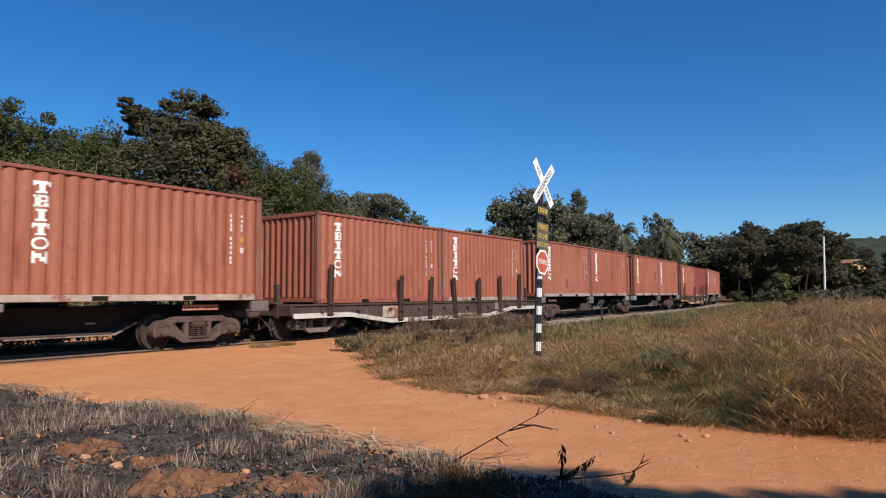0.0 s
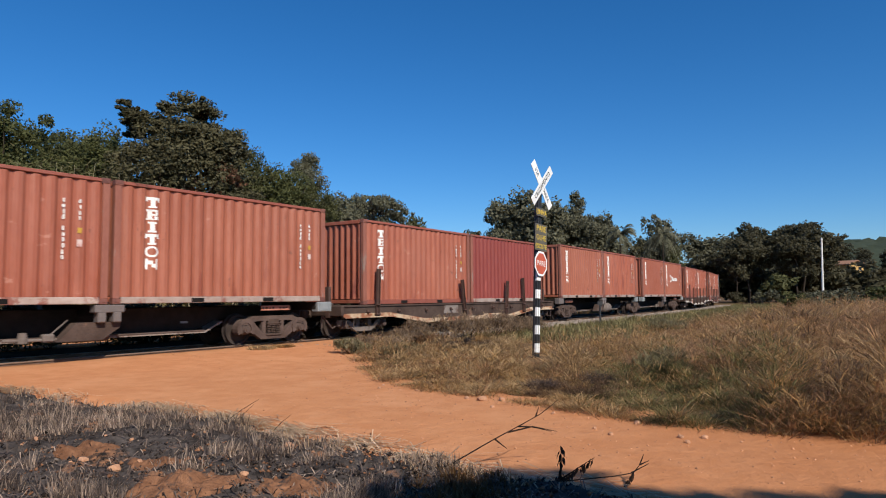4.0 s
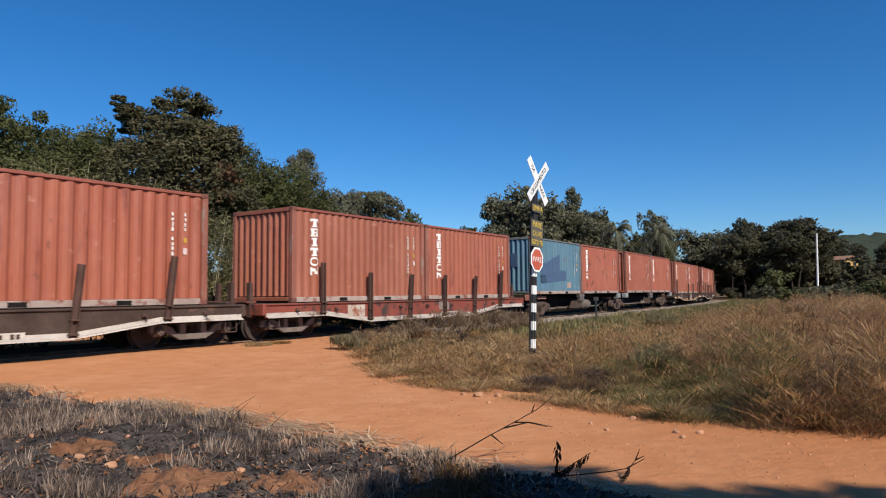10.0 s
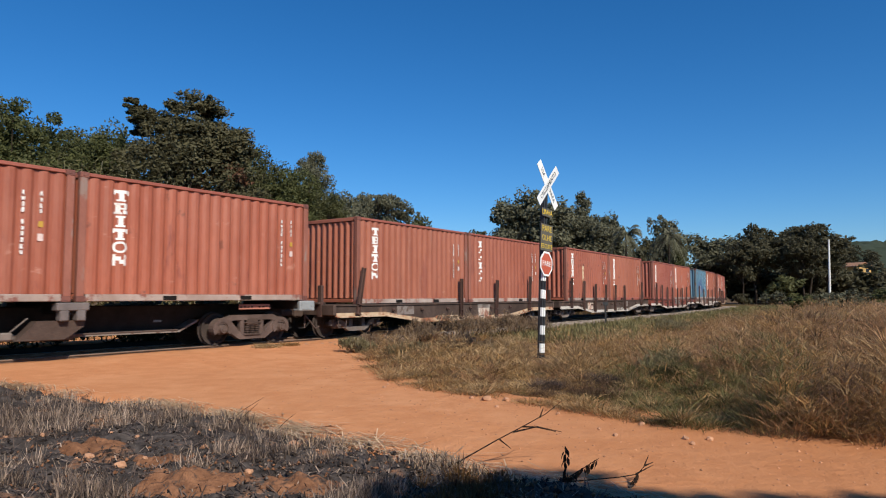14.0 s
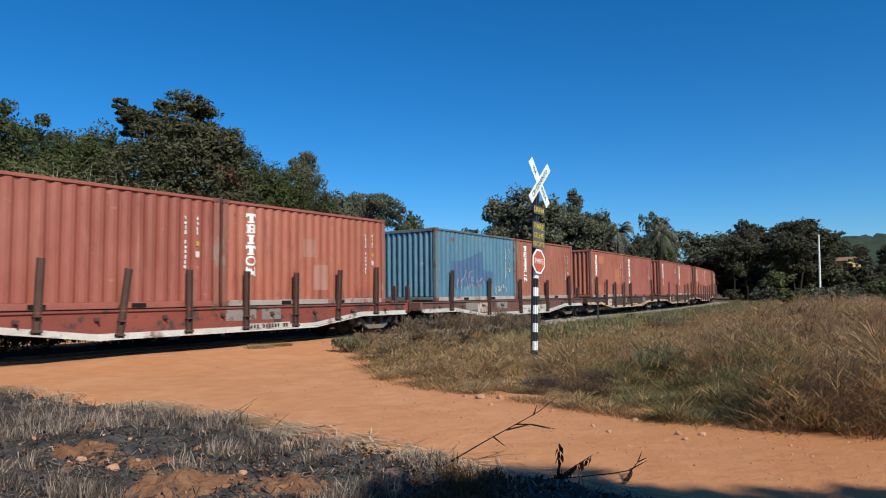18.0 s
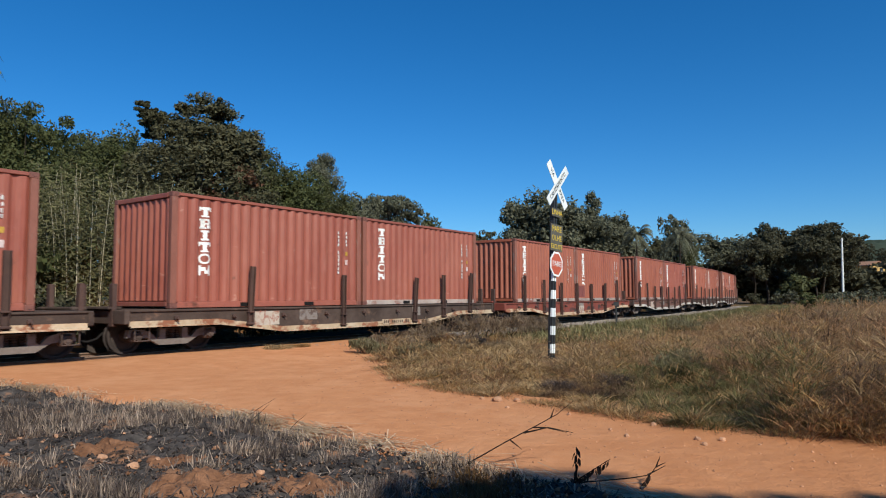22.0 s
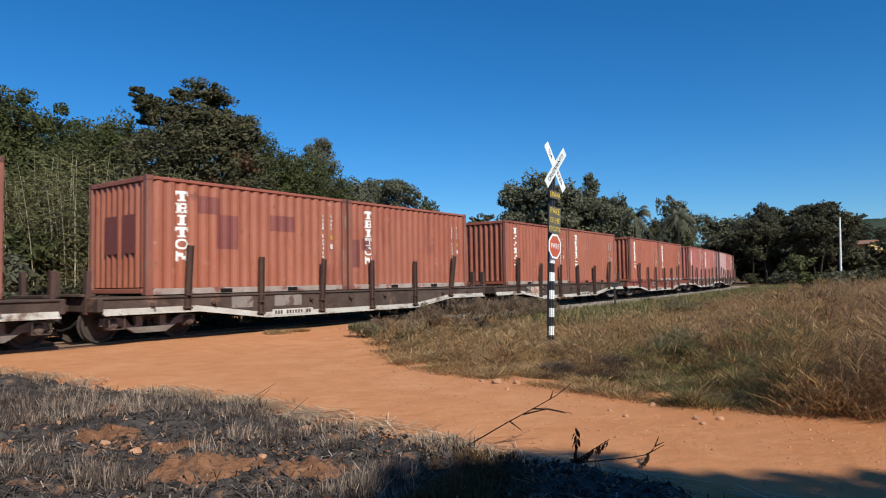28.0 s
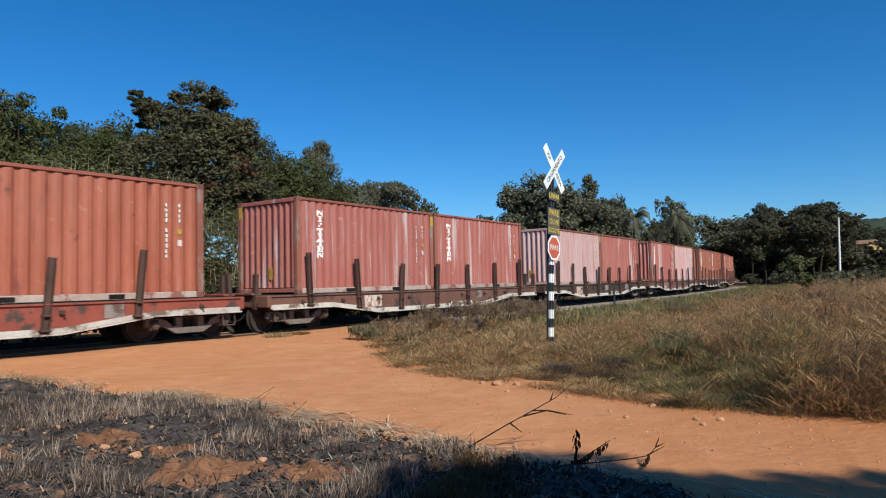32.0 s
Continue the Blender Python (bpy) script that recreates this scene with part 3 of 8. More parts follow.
# ---------------------------------------------------------------- mesh tools
class Build:
    """Collects vertices and faces for one mesh."""

    def __init__(self):
        self.v, self.f = [], []

    def add(self, verts, faces, m=None):
        k = len(self.v)
        self.v += [tuple(m @ Vector(p)) for p in verts] if m else [tuple(p) for p in verts]
        self.f += [tuple(i + k for i in f) for f in faces]
        return self

    def box(self, c, s, b=0.01, m=None):
        """A chamfered box: centre, size, chamfer."""
        h = [q / 2 for q in s]
        b = min(b, min(h) * 0.45)
        verts, idx = [], {}
        for sx in (-1, 1):
            for sy in (-1, 1):
                for sz in (-1, 1):
                    for a in range(3):
                        p = [sx * (h[0] - b), sy * (h[1] - b), sz * (h[2] - b)]
                        p[a] = (sx, sy, sz)[a] * h[a]
                        idx[sx, sy, sz, a] = len(verts)
                        verts.append([p[i] + c[i] for i in range(3)])
        faces = []
        for a in range(3):
            o1, o2 = (a + 1) % 3, (a + 2) % 3
            for s0 in (-1, 1):
                def key(u, w, ax, s0=s0, a=a, o1=o1, o2=o2):
                    k = [0, 0, 0]
                    k[a], k[o1], k[o2] = s0, u, w
                    return idx[(*k, ax)]
                q = [key(-1, -1, a), key(1, -1, a), key(1, 1, a), key(-1, 1, a)]
                faces.append(q if s0 > 0 else q[::-1])
            for s1 in (-1, 1):
                for s2 in (-1, 1):
                    def key2(e, ax, s1=s1, s2=s2, a=a, o1=o1, o2=o2):
                        k = [0, 0, 0]
                        k[a], k[o1], k[o2] = e, s1, s2
                        return idx[(*k, ax)]
                    q = [key2(-1, o1), key2(-1, o2), key2(1, o2), key2(1, o1)]
                    faces.append(q if s1 * s2 < 0 else q[::-1])
        for sx in (-1, 1):
            for sy in (-1, 1):
                for sz in (-1, 1):
                    q = [idx[sx, sy, sz, 0], idx[sx, sy, sz, 1], idx[sx, sy, sz, 2]]
                    faces.append(q if sx * sy * sz > 0 else q[::-1])
        return self.add(verts, faces, m)

    def tube(self, p, q, r, r2=None, n=10, caps=True):
        p, q = Vector(p), Vector(q)
        r2 = r if r2 is None else r2
        turn = (q - p).to_track_quat("Z", "Y").to_matrix()
        ring = [turn @ Vector((math.cos(6.28319 * i / n), math.sin(6.28319 * i / n), 0)) for i in range(n)]
        verts = [p + r * c for c in ring] + [q + r2 * c for c in ring]
        faces = [(i, (i + 1) % n, n + (i + 1) % n, n + i) for i in range(n)]
        if caps:
            faces += [tuple(range(n))[::-1], tuple(range(n, 2 * n))]
        return self.add(verts, faces)

    def lathe(self, profile, axis_c=(0, 0, 0), n=24):
        """Turn (radius, y) pairs round the y axis."""
        verts = [(axis_c[0] + r * math.cos(6.28319 * i / n), axis_c[1] + y, axis_c[2] + r * math.sin(6.28319 * i / n)) for r, y in profile for i in range(n)]
        faces = [(k * n + i, k * n + (i + 1) % n, (k + 1) * n + (i + 1) % n, (k + 1) * n + i) for k in range(len(profile) - 1) for i in range(n)]
        faces += [tuple(range(n))[::-1], tuple(range((len(profile) - 1) * n, len(profile) * n))]
        return self.add(verts, faces)

    def prism(self, outline, y0, y1, m=None):
        """An outline of (x, z) pairs drawn from y0 to y1."""
        n = len(outline)
        verts = [(x, y0, z) for x, z in outline] + [(x, y1, z) for x, z in outline]
        faces = [tuple(range(n)), tuple(range(n, 2 * n))[::-1]] + [(i, n + i, n + (i + 1) % n, (i + 1) % n) for i in range(n)]
        return self.add(verts, faces, m)

    def mesh(self, name, mat):
        me = bpy.data.meshes.new(name)
        me.from_pydata(self.v, [], self.f)
        bm = bmesh.new()
        bm.from_mesh(me)
        bmesh.ops.recalc_face_normals(bm, faces=bm.faces)
        bm.to_mesh(me)
        bm.free()
        me.materials.append(M[mat] if isinstance(mat, str) else mat)
        return me


def part(name, data, parent, at=None, label=""):
    """Links a mesh as one object under a thing or a part."""
    ob = new(name, data)
    ob.parent = parent
    if at is not None:
        ob.matrix_basis = at
    if label:
        tagged(ob, label)
    return ob


def thing(name, label, category, group="", kind="", data=None, at=None):
    ob = tagged(new(name, data), label, category, group, kind)
    if at is not None:
        ob.matrix_basis = at
    return ob


def fast_mesh(name, verts, faces, mat, smooth=False):
    """A mesh from arrays: n x 3 vertices and m x k faces."""
    verts, faces = np.asarray(verts, np.float32), np.asarray(faces, np.int32)
    me = bpy.data.meshes.new(name)
    me.vertices.add(len(verts))
    me.vertices.foreach_set("co", verts.ravel())
    k = faces.shape[1]
    me.loops.add(faces.size)
    me.loops.foreach_set("vertex_index", faces.ravel())
    me.polygons.add(len(faces))
    me.polygons.foreach_set("loop_start", np.arange(0, faces.size, k, dtype=np.int32))
    me.update(calc_edges=True)
    if smooth:
        me.polygons.foreach_set("use_smooth", np.ones(len(faces), bool))
    me.materials.append(M[mat] if isinstance(mat, str) else mat)
    return me


# ---------------------------------------------------------------- the line of the track
STEP = 0.5
S_LOW, S_HIGH = -400.0, 470.0


def bend(s):
    """Curvature of the line."""
    if s < -30:
        return 0.0
    if s < 62:
        return 0.0015 + 0.00002 * s
    if s < 78:
        return 0.0027 + (s - 62) / 16 * 0.0115
    return 0.0142 if s < 138 else 0.0


def lay_line():
    """Side line of the loads, sampled every half metre from S_LOW to S_HIGH: x, y and heading."""
    def run(sign, end):
        x, y, a, s, out = -3.627, 18.249, 0.9639, 0.0, []
        while abs(s) < abs(end):
            k = bend(s + sign * STEP / 2)
            mid = a + sign * k * STEP / 2
            x, y = x + sign * STEP * math.cos(mid), y + sign * STEP * math.sin(mid)
            a += sign * k * STEP
            s += sign * STEP
            out.append((x, y, a))
        return out
    return run(-1, S_LOW)[::-1] + [(-3.627, 18.249, 0.9639)] + run(1, S_HIGH)


LINE = lay_line()
CENTRE = 1.22                 # from the loads' near side to the middle of the track


def rail_z(s):
    return -0.0041 * min(max(s, -25.0), 110.0)


def line_at(s, off=CENTRE):
    """A place beside the line: off metres to its far side from the loads' near side."""
    q = min(max((s - S_LOW) / STEP, 0), len(LINE) - 1.001)
    i, u = int(q), q - int(q)
    (x0, y0, a0), (x1, y1, a1) = LINE[i], LINE[i + 1]
    a = a0 + (a1 - a0) * u
    return Vector((x0 + (x1 - x0) * u - off * math.sin(a), y0 + (y1 - y0) * u + off * math.cos(a), rail_z(s))), a


def ride(s, half=5.2):
    """The pose of a wagon whose middle is at s, borne by its two bogies."""
    a, b = line_at(s - half)[0], line_at(s + half)[0]
    d = b - a
    return Matrix.Translation((a + b) / 2) @ d.to_track_quat("X", "Z").to_matrix().to_4x4()


TRAVEL = (7.84, 27.73, 47.65, 67.55, 87.52, 107.49, 127.55, 147.58, 167.74, 187.98, 208.3, 228.57, 248.8, 269.0, 289.25, 309.6, 329.98)


def travelled(t):
    """Metres that the train has gone, from a value every two seconds."""
    k = (2 * TRAVEL[0] - TRAVEL[1], *TRAVEL, 2 * TRAVEL[-1] - TRAVEL[-2])
    i = min(int(t // 2), len(TRAVEL) - 2)
    u, (a, b, c, d) = t / 2 - i, k[i:i + 4]
    return 0.5 * (2 * b + (c - a) * u + (2 * a - 5 * b + 4 * c - d) * u * u + (3 * b - a - 3 * c + d) * u ** 3)


def to_line(x, y):
    """Metres along the straight tangent of the line at its zero, and metres off it towards the camera's side."""
    dx, dy = x + 3.627, y - 18.249
    c, s = math.cos(0.9639), math.sin(0.9639)
    return dx * c + dy * s, dx * s - dy * c


def ground_z(x, y):
    along, aside = to_line(x, y)
    near = min(1.0, max(0.0, 1 - (abs(aside) - 4) / 4))
    w = 1.0 if along > 0 else near
    z = -0.10 - 0.0041 * min(max(along, -25), 110) * w
    if x > 60:
        z += min(4.0, 0.09 * max(0.0, 0.52 * x + 0.85 * y - 140)) * min(1.0, (x - 60) / 25)
    return z + 0.05 * noise.noise((x * 0.35, y * 0.35, 0)) * min(1.0, max(0.0, (abs(aside + 1.2) - 2.5) / 2))


# ---------------------------------------------------------------- ground, road, burnt bank
def spread(low, high, fine, grow):
    """Places that lie fine apart round zero and ever wider towards both ends."""
    out = [0.0]
    step = fine
    while out[-1] < high:
        out.append(out[-1] + step)
        step *= grow
    down, step = [0.0], fine
    while down[-1] > low:
        down.append(down[-1] - step)
        step *= grow
    return down[:0:-1] + out


def make_ground():
    xs, ys = spread(-3000, 3000, 0.5, 1.07), [y + 10 for y in spread(-3000, 3000, 0.5, 1.07)]
    def low(x, y):
        edge = np.interp(x, [p[0] for p in ROAD_FAR[::-1]], [p[1] for p in ROAD_FAR[::-1]])
        return 0.16 if -30 < x < 62 and -26 < y < edge + 0.45 and to_line(x, y)[1] > -12 else 0.0
    verts = [(x, y, ground_z(x, y) - low(x, y)) for y in ys for x in xs]
    n = len(xs)
    faces = [(j * n + i, j * n + i + 1, (j + 1) * n + i + 1, (j + 1) * n + i) for j in range(len(ys) - 1) for i in range(n - 1)]
    thing("ground", "flat dry brown field soil under the grass", "ground", kind="structure", data=fast_mesh("ground", verts, faces, "soil", True))


def along_polyline(points, n):
    """n + 1 places at even lengths along a polyline."""
    p = [Vector(q) for q in points]
    d = [0.0]
    for a, b in zip(p, p[1:]):
        d.append(d[-1] + (b - a).length)
    out, k = [], 0
    for i in range(n + 1):
        s = d[-1] * i / n
        while k < len(p) - 2 and s > d[k + 1]:
            k += 1
        u = (s - d[k]) / max(1e-6, d[k + 1] - d[k])
        out.append(p[k].lerp(p[k + 1], u))
    return out


ROAD_FAR = ((60, -18), (30, -4.0), (8.0, 4.5), (3.8, 5.85), (2.24, 6.7), (1.15, 7.9), (-0.2, 9.35), (-0.95, 10.5), (-1.7, 13.3), (-2.5, 16.4), (-2.9, 19.6), (-6.4, 23.6), (-14, 31))
ROAD_NEAR = ((52, -28), (22, -8.0), (3.5, 3.0), (1.6, 3.9), (0.6, 4.6), (-0.2, 5.25), (-1.2, 6.2), (-2.4, 7.2), (-3.4, 7.85), (-4.6, 8.6), (-6.4, 9.5), (-13.5, 13.5), (-24, 22))


def road_z(x, y):
    along, aside = to_line(x, y)
    # the road sinks under the train so the shade-dark bed shows instead
    trench = 0.40 if aside < 0.72 - CENTRE and aside > -4.2 else 0.0
    lift = -trench + 0.055 * max(0.0, 1 - max(0.0, abs(aside + CENTRE) - 1.2) / 3.5)
    return -0.088 - 0.0041 * min(max(along, -25), 0) * max(0.0, 1 - abs(aside) / 8) + lift + 0.014 * noise.noise((x * 0.45, y * 0.45, 4)) + 0.005 * noise.noise((x * 2.6, y * 2.6, 9))


def make_road():
    across = 60
    # stations lie denser near the camera: the two edges are matched point for point
    far, near = [], []
    for (a, b), (c, d), m in zip(zip(ROAD_FAR, ROAD_FAR[1:]), zip(ROAD_NEAR, ROAD_NEAR[1:]), (12, 18, 40, 24, 20, 20, 20, 20, 24, 24, 40, 60)):
        far += along_polyline((a, b), m)[:-1]
        near += along_polyline((c, d), m)[:-1]
    verts, faces = [], []
    for p, q in zip(far, near):
        ep = 0.28 * noise.noise((p.x * 0.9, p.y * 0.9, 1)) + 0.12 * noise.noise((p.x * 3.5, p.y * 3.5, 2))
        eq = 0.25 * noise.noise((q.x * 0.9, q.y * 0.9, 5)) + 0.10 * noise.noise((q.x * 3.5, q.y * 3.5, 6))
        d = (q - p).normalized()
        p, q = p + d * (ep - 0.75), q + d * eq
        for j in range(across + 1):
            w = p.lerp(q, j / across)
            edge = min(j, across - j) / 3
            verts.append((w.x, w.y, road_z(w.x, w.y) if edge >= 1 else (road_z(w.x, w.y) - 0.09 * (1 - edge))))
    k = across + 1
    faces = [(i * k + j, i * k + j + 1, (i + 1) * k + j + 1, (i + 1) * k + j) for i in range(len(far) - 1) for j in range(across)]
    thing("road", "bare orange dirt road running over the level crossing", "dirt road", kind="structure", data=fast_mesh("road", verts, faces, "dirt", True))


def bank_z(x, y):
    """The low burnt bank between the camera and the road."""
    return -0.085 + 0.10 * max(0, noise.noise((x * 0.7 + 3, y * 0.7, 2)) + 0.35) + 0.06 * noise.noise((x * 3, y * 3, 7)) + 0.045 * noise.noise((x * 8, y * 8, 3)) + 0.025 * noise.noise((x * 21, y * 21, 13))


BANK_EDGE = ((2.6, 3.2), (1.5, 3.9), (0.6, 4.62), (-0.2, 5.3), (-1.2, 6.25), (-2.4, 7.25), (-3.4, 7.9), (-4.6, 8.65), (-6.4, 9.55), (-9.5, 11.3))


def make_bank():
    top = along_polyline(BANK_EDGE, 260)
    low = along_polyline(((4.5, -2.0), (1.0, -3.2), (-4.0, -3.4), (-11.0, -1.5), (-17.0, 5.0)), 260)
    verts, k = [], 111
    for p, q in zip(top, low):
        shift = 0.18 * noise.noise((p.x * 1.3, p.y * 1.3, 11)) + 0.08 * noise.noise((p.x * 5, p.y * 5, 12))
        p = p + (q - p).normalized() * (shift + 0.12)
        for j in range(k):
            w = p.lerp(q, (j / (k - 1)) ** 1.6)
            edge = min(1, j / 4)
            verts.append((w.x, w.y, bank_z(w.x, w.y) * edge + (-0.16) * (1 - edge)))
    faces = [(i * k + j, i * k + j + 1, (i + 1) * k + j + 1, (i + 1) * k + j) for i in range(260) for j in range(k - 1)]
    thing("burnt_ground", "scorched grey-black bank with patches of orange soil", "burnt ground", kind="structure", data=fast_mesh("burnt_ground", verts, faces, "ash", True))


make_ground()
make_road()
make_bank()


# ---------------------------------------------------------------- track
GAUGE = 1.0


def make_track():
    prof = [(-0.06, -0.14), (0.06, -0.14), (0.06, -0.125), (0.012, -0.11), (0.012, -0.035), (0.034, -0.028), (0.034, -0.004), (0.028, 0.0), (-0.028, 0.0), (-0.034, -0.004), (-0.034, -0.028), (-0.012, -0.035), (-0.012, -0.11), (-0.06, -0.125)]
    for side in (-1, 1):
        verts, n = [], len(prof)
        ss = [s * 2.0 for s in range(-40, 90)]
        for s in ss:
            for u, z in prof:
                p, _ = line_at(s, CENTRE + side * (GAUGE / 2 + 0.034) + u)
                verts.append((p.x, p.y, p.z + z))
        faces = [(i * n + j, i * n + (j + 1) % n, (i + 1) * n + (j + 1) % n, (i + 1) * n + j) for i in range(len(ss) - 1) for j in range(n)]
        rail = thing("rail", "rusty steel rail with a worn bright head", "rail", "rails of the track", data=fast_mesh("rail", verts, faces, "rail"))
        verts = []
        for s in ss:
            for u, z in ((-0.024, 0.0), (-0.022, 0.003), (0.022, 0.003), (0.024, 0.0)):
                p, _ = line_at(s, CENTRE + side * (GAUGE / 2 + 0.034) + u)
                verts.append((p.x, p.y, p.z + z))
        part("worn_head", fast_mesh("worn_head", verts, [(i * 4 + j, i * 4 + j + 1, i * 4 + j + 5, i * 4 + j + 4) for i in range(len(ss) - 1) for j in range(3)], "tread"), rail, None, "bright worn running surface")
    # far shoulder spreads the dark bed over ground in the train's shadow
    cross = [(-1.75, -0.34), (-1.25, -0.17), (-0.6, -0.15), (0.6, -0.15), (1.0, -0.05), (2.6, -0.01), (3.3, -0.30)]
    verts, n = [], len(cross)
    ss = [s * 0.5 for s in range(-90, 300)]
    for s in ss:
        for u, z in cross:
            p, _ = line_at(s, CENTRE + u)
            verts.append((p.x, p.y, p.z + z + 0.03 * noise.noise((p.x * 3, p.y * 3, 0))))
    faces = [(i * n + j, i * n + j + 1, (i + 1) * n + j + 1, (i + 1) * n + j) for i in range(len(ss) - 1) for j in range(n - 1)]
    bed = thing("trackbed", "ballast bed coloured dark for the shade under the train", "trackbed", kind="structure", data=fast_mesh("trackbed", verts, faces, "bed"))
    sm = Build().box((0, 0, -0.215), (0.22, 1.95, 0.15), 0.015).mesh("sleeper", "sleeper")
    for i in range(185):
        s = -14 + i * 0.62
        p, a = line_at(s)
        part("sleeper", sm, bed, pose(p.x, p.y, p.z + random.uniform(-0.008, 0.008), 0, 0, math.degrees(a) + random.uniform(-1.2, 1.2)))
    # loose stones on the shoulder
    rnd = np.random.RandomState(5)
    verts, faces = [], []
    cube = np.array([(-1, -1, -1), (1, -1, -1), (1, 1, -1), (-1, 1, -1), (-1, -1, 1), (1, -1, 1), (1, 1, 1), (-1, 1, 1)], float)
    quads = np.array([(0, 3, 2, 1), (4, 5, 6, 7), (0, 1, 5, 4), (1, 2, 6, 5), (2, 3, 7, 6), (3, 0, 4, 7)])
    for i in range(8000):
        s = rnd.uniform(1, 75) if i > 1200 else rnd.uniform(-1, 25)
        u = rnd.uniform(-2.55, -0.7)
        p, _ = line_at(s, CENTRE + u)
        r = rnd.uniform(0.02, 0.055)
        z = max(p.z - 0.15 - max(0, abs(u) - 1.25) * 0.34, ground_z(p.x, p.y)) + r * 0.4
        faces.append(quads + 8 * i)
        verts.append((cube * rnd.uniform(0.45, 1.0, (8, 3))) * r + (p.x, p.y, z))
    thing("ballast_stones", "loose pale ballast stones along the track", "ballast", kind="stuff", data=fast_mesh("ballast_stones", np.concatenate(verts), np.concatenate(faces), "ballast"))


make_track()


# ---------------------------------------------------------------- containers
CL, CW, CH = 6.06, 2.44, 2.59


WAVE = (0.23, 0.255, 0.048)      # inner flat and slope as shares of the pitch, and the depth


def corrugated(length, low, high, pitch, depth, thick=0.006, slope=0.11, inner=0.30):
    """A panel in trapezoid waves along x, its outermost plane at y = 0, running inwards to y = depth."""
    n = int(length / pitch)
    pitch = length / n
    line = []
    for i in range(n):
        x = -length / 2 + i * pitch
        line += [(x, depth), (x + pitch * inner, depth), (x + pitch * (inner + slope), 0), (x + pitch * (1 - slope), 0)]
    line.append((length / 2, depth))
    b = Build()
    k = len(line)
    verts = [(x, y, low) for x, y in line] + [(x, y, high) for x, y in line] + [(x, y + thick, low) for x, y in line] + [(x, y + thick, high) for x, y in line]
    faces = []
    for i in range(k - 1):
        faces += [(i, i + 1, k + i + 1, k + i), (2 * k + i + 1, 2 * k + i, 3 * k + i, 3 * k + i + 1), (i + 1, i, 2 * k + i, 2 * k + i + 1), (k + i, k + i + 1, 3 * k + i + 1, 3 * k + i)]
    faces += [(0, k, 3 * k, 2 * k), (k - 1, 3 * k - 1, 4 * k - 1, 2 * k - 1)]
    return b.add(verts, faces)


SIDE_PITCH = (CL - 0.30) / int((CL - 0.30) / 0.277)


def drape(b, outline):
    """Adds paint on the near side: (x, low, high) stations from the left end, laid 2 mm proud on the waves of the panel."""
    outline = [(round(q, 4), low, high) for q, low, high in outline]
    xs = {q for q, _, _ in outline}
    i = 0
    while i * SIDE_PITCH < CL:
        for u in (0, WAVE[0], WAVE[0] + WAVE[1], 1 - WAVE[1]):
            x = 0.15 + (i + u) * SIDE_PITCH
            if outline[0][0] < x < outline[-1][0]:
                xs.add(round(x, 4))
        i += 1
    rows = []

    def depth(x):
        u = ((x - 0.15) / SIDE_PITCH) % 1.0
        w, s, d = WAVE
        return d * (1 if u <= w else (w + s - u) / s if u < w + s else 0 if u <= 1 - s else (u - 1 + s) / s)
    for (x0, l0, h0), (x1, l1, h1) in zip(outline, outline[1:]):
        for x in sorted(q for q in xs if x0 <= q <= x1):
            u = (x - x0) / max(1e-6, x1 - x0)
            rows.append((x, l0 + (l1 - l0) * u, h0 + (h1 - h0) * u))
    rows = [q for n, q in enumerate(rows) if n == 0 or q[0] - rows[n - 1][0] > 1e-4]
    verts = []
    for x, low, high in rows:
        y = depth(x) - 0.003
        verts += [(x - CL / 2, y, low), (x - CL / 2, y, high), (x - CL / 2, y + 0.002, low), (x - CL / 2, y + 0.002, high)]
    faces = [(0, 2, 3, 1), (len(verts) - 4, len(verts) - 3, len(verts) - 1, len(verts) - 2)]
    for k in range(0, len(verts) - 4, 4):
        faces += [(k, k + 4, k + 5, k + 1), (k + 6, k + 2, k + 3, k + 7), (k, k + 2, k + 6, k + 4), (k + 1, k + 5, k + 7, k + 3)]
    return b.add(verts, faces)


def painted(outline, mat, name):
    return drape(Build(), outline).mesh(name, mat)


SHARED = {}


def shared(key, maker):
    if key not in SHARED:
        SHARED[key] = maker()
    return SHARED[key]


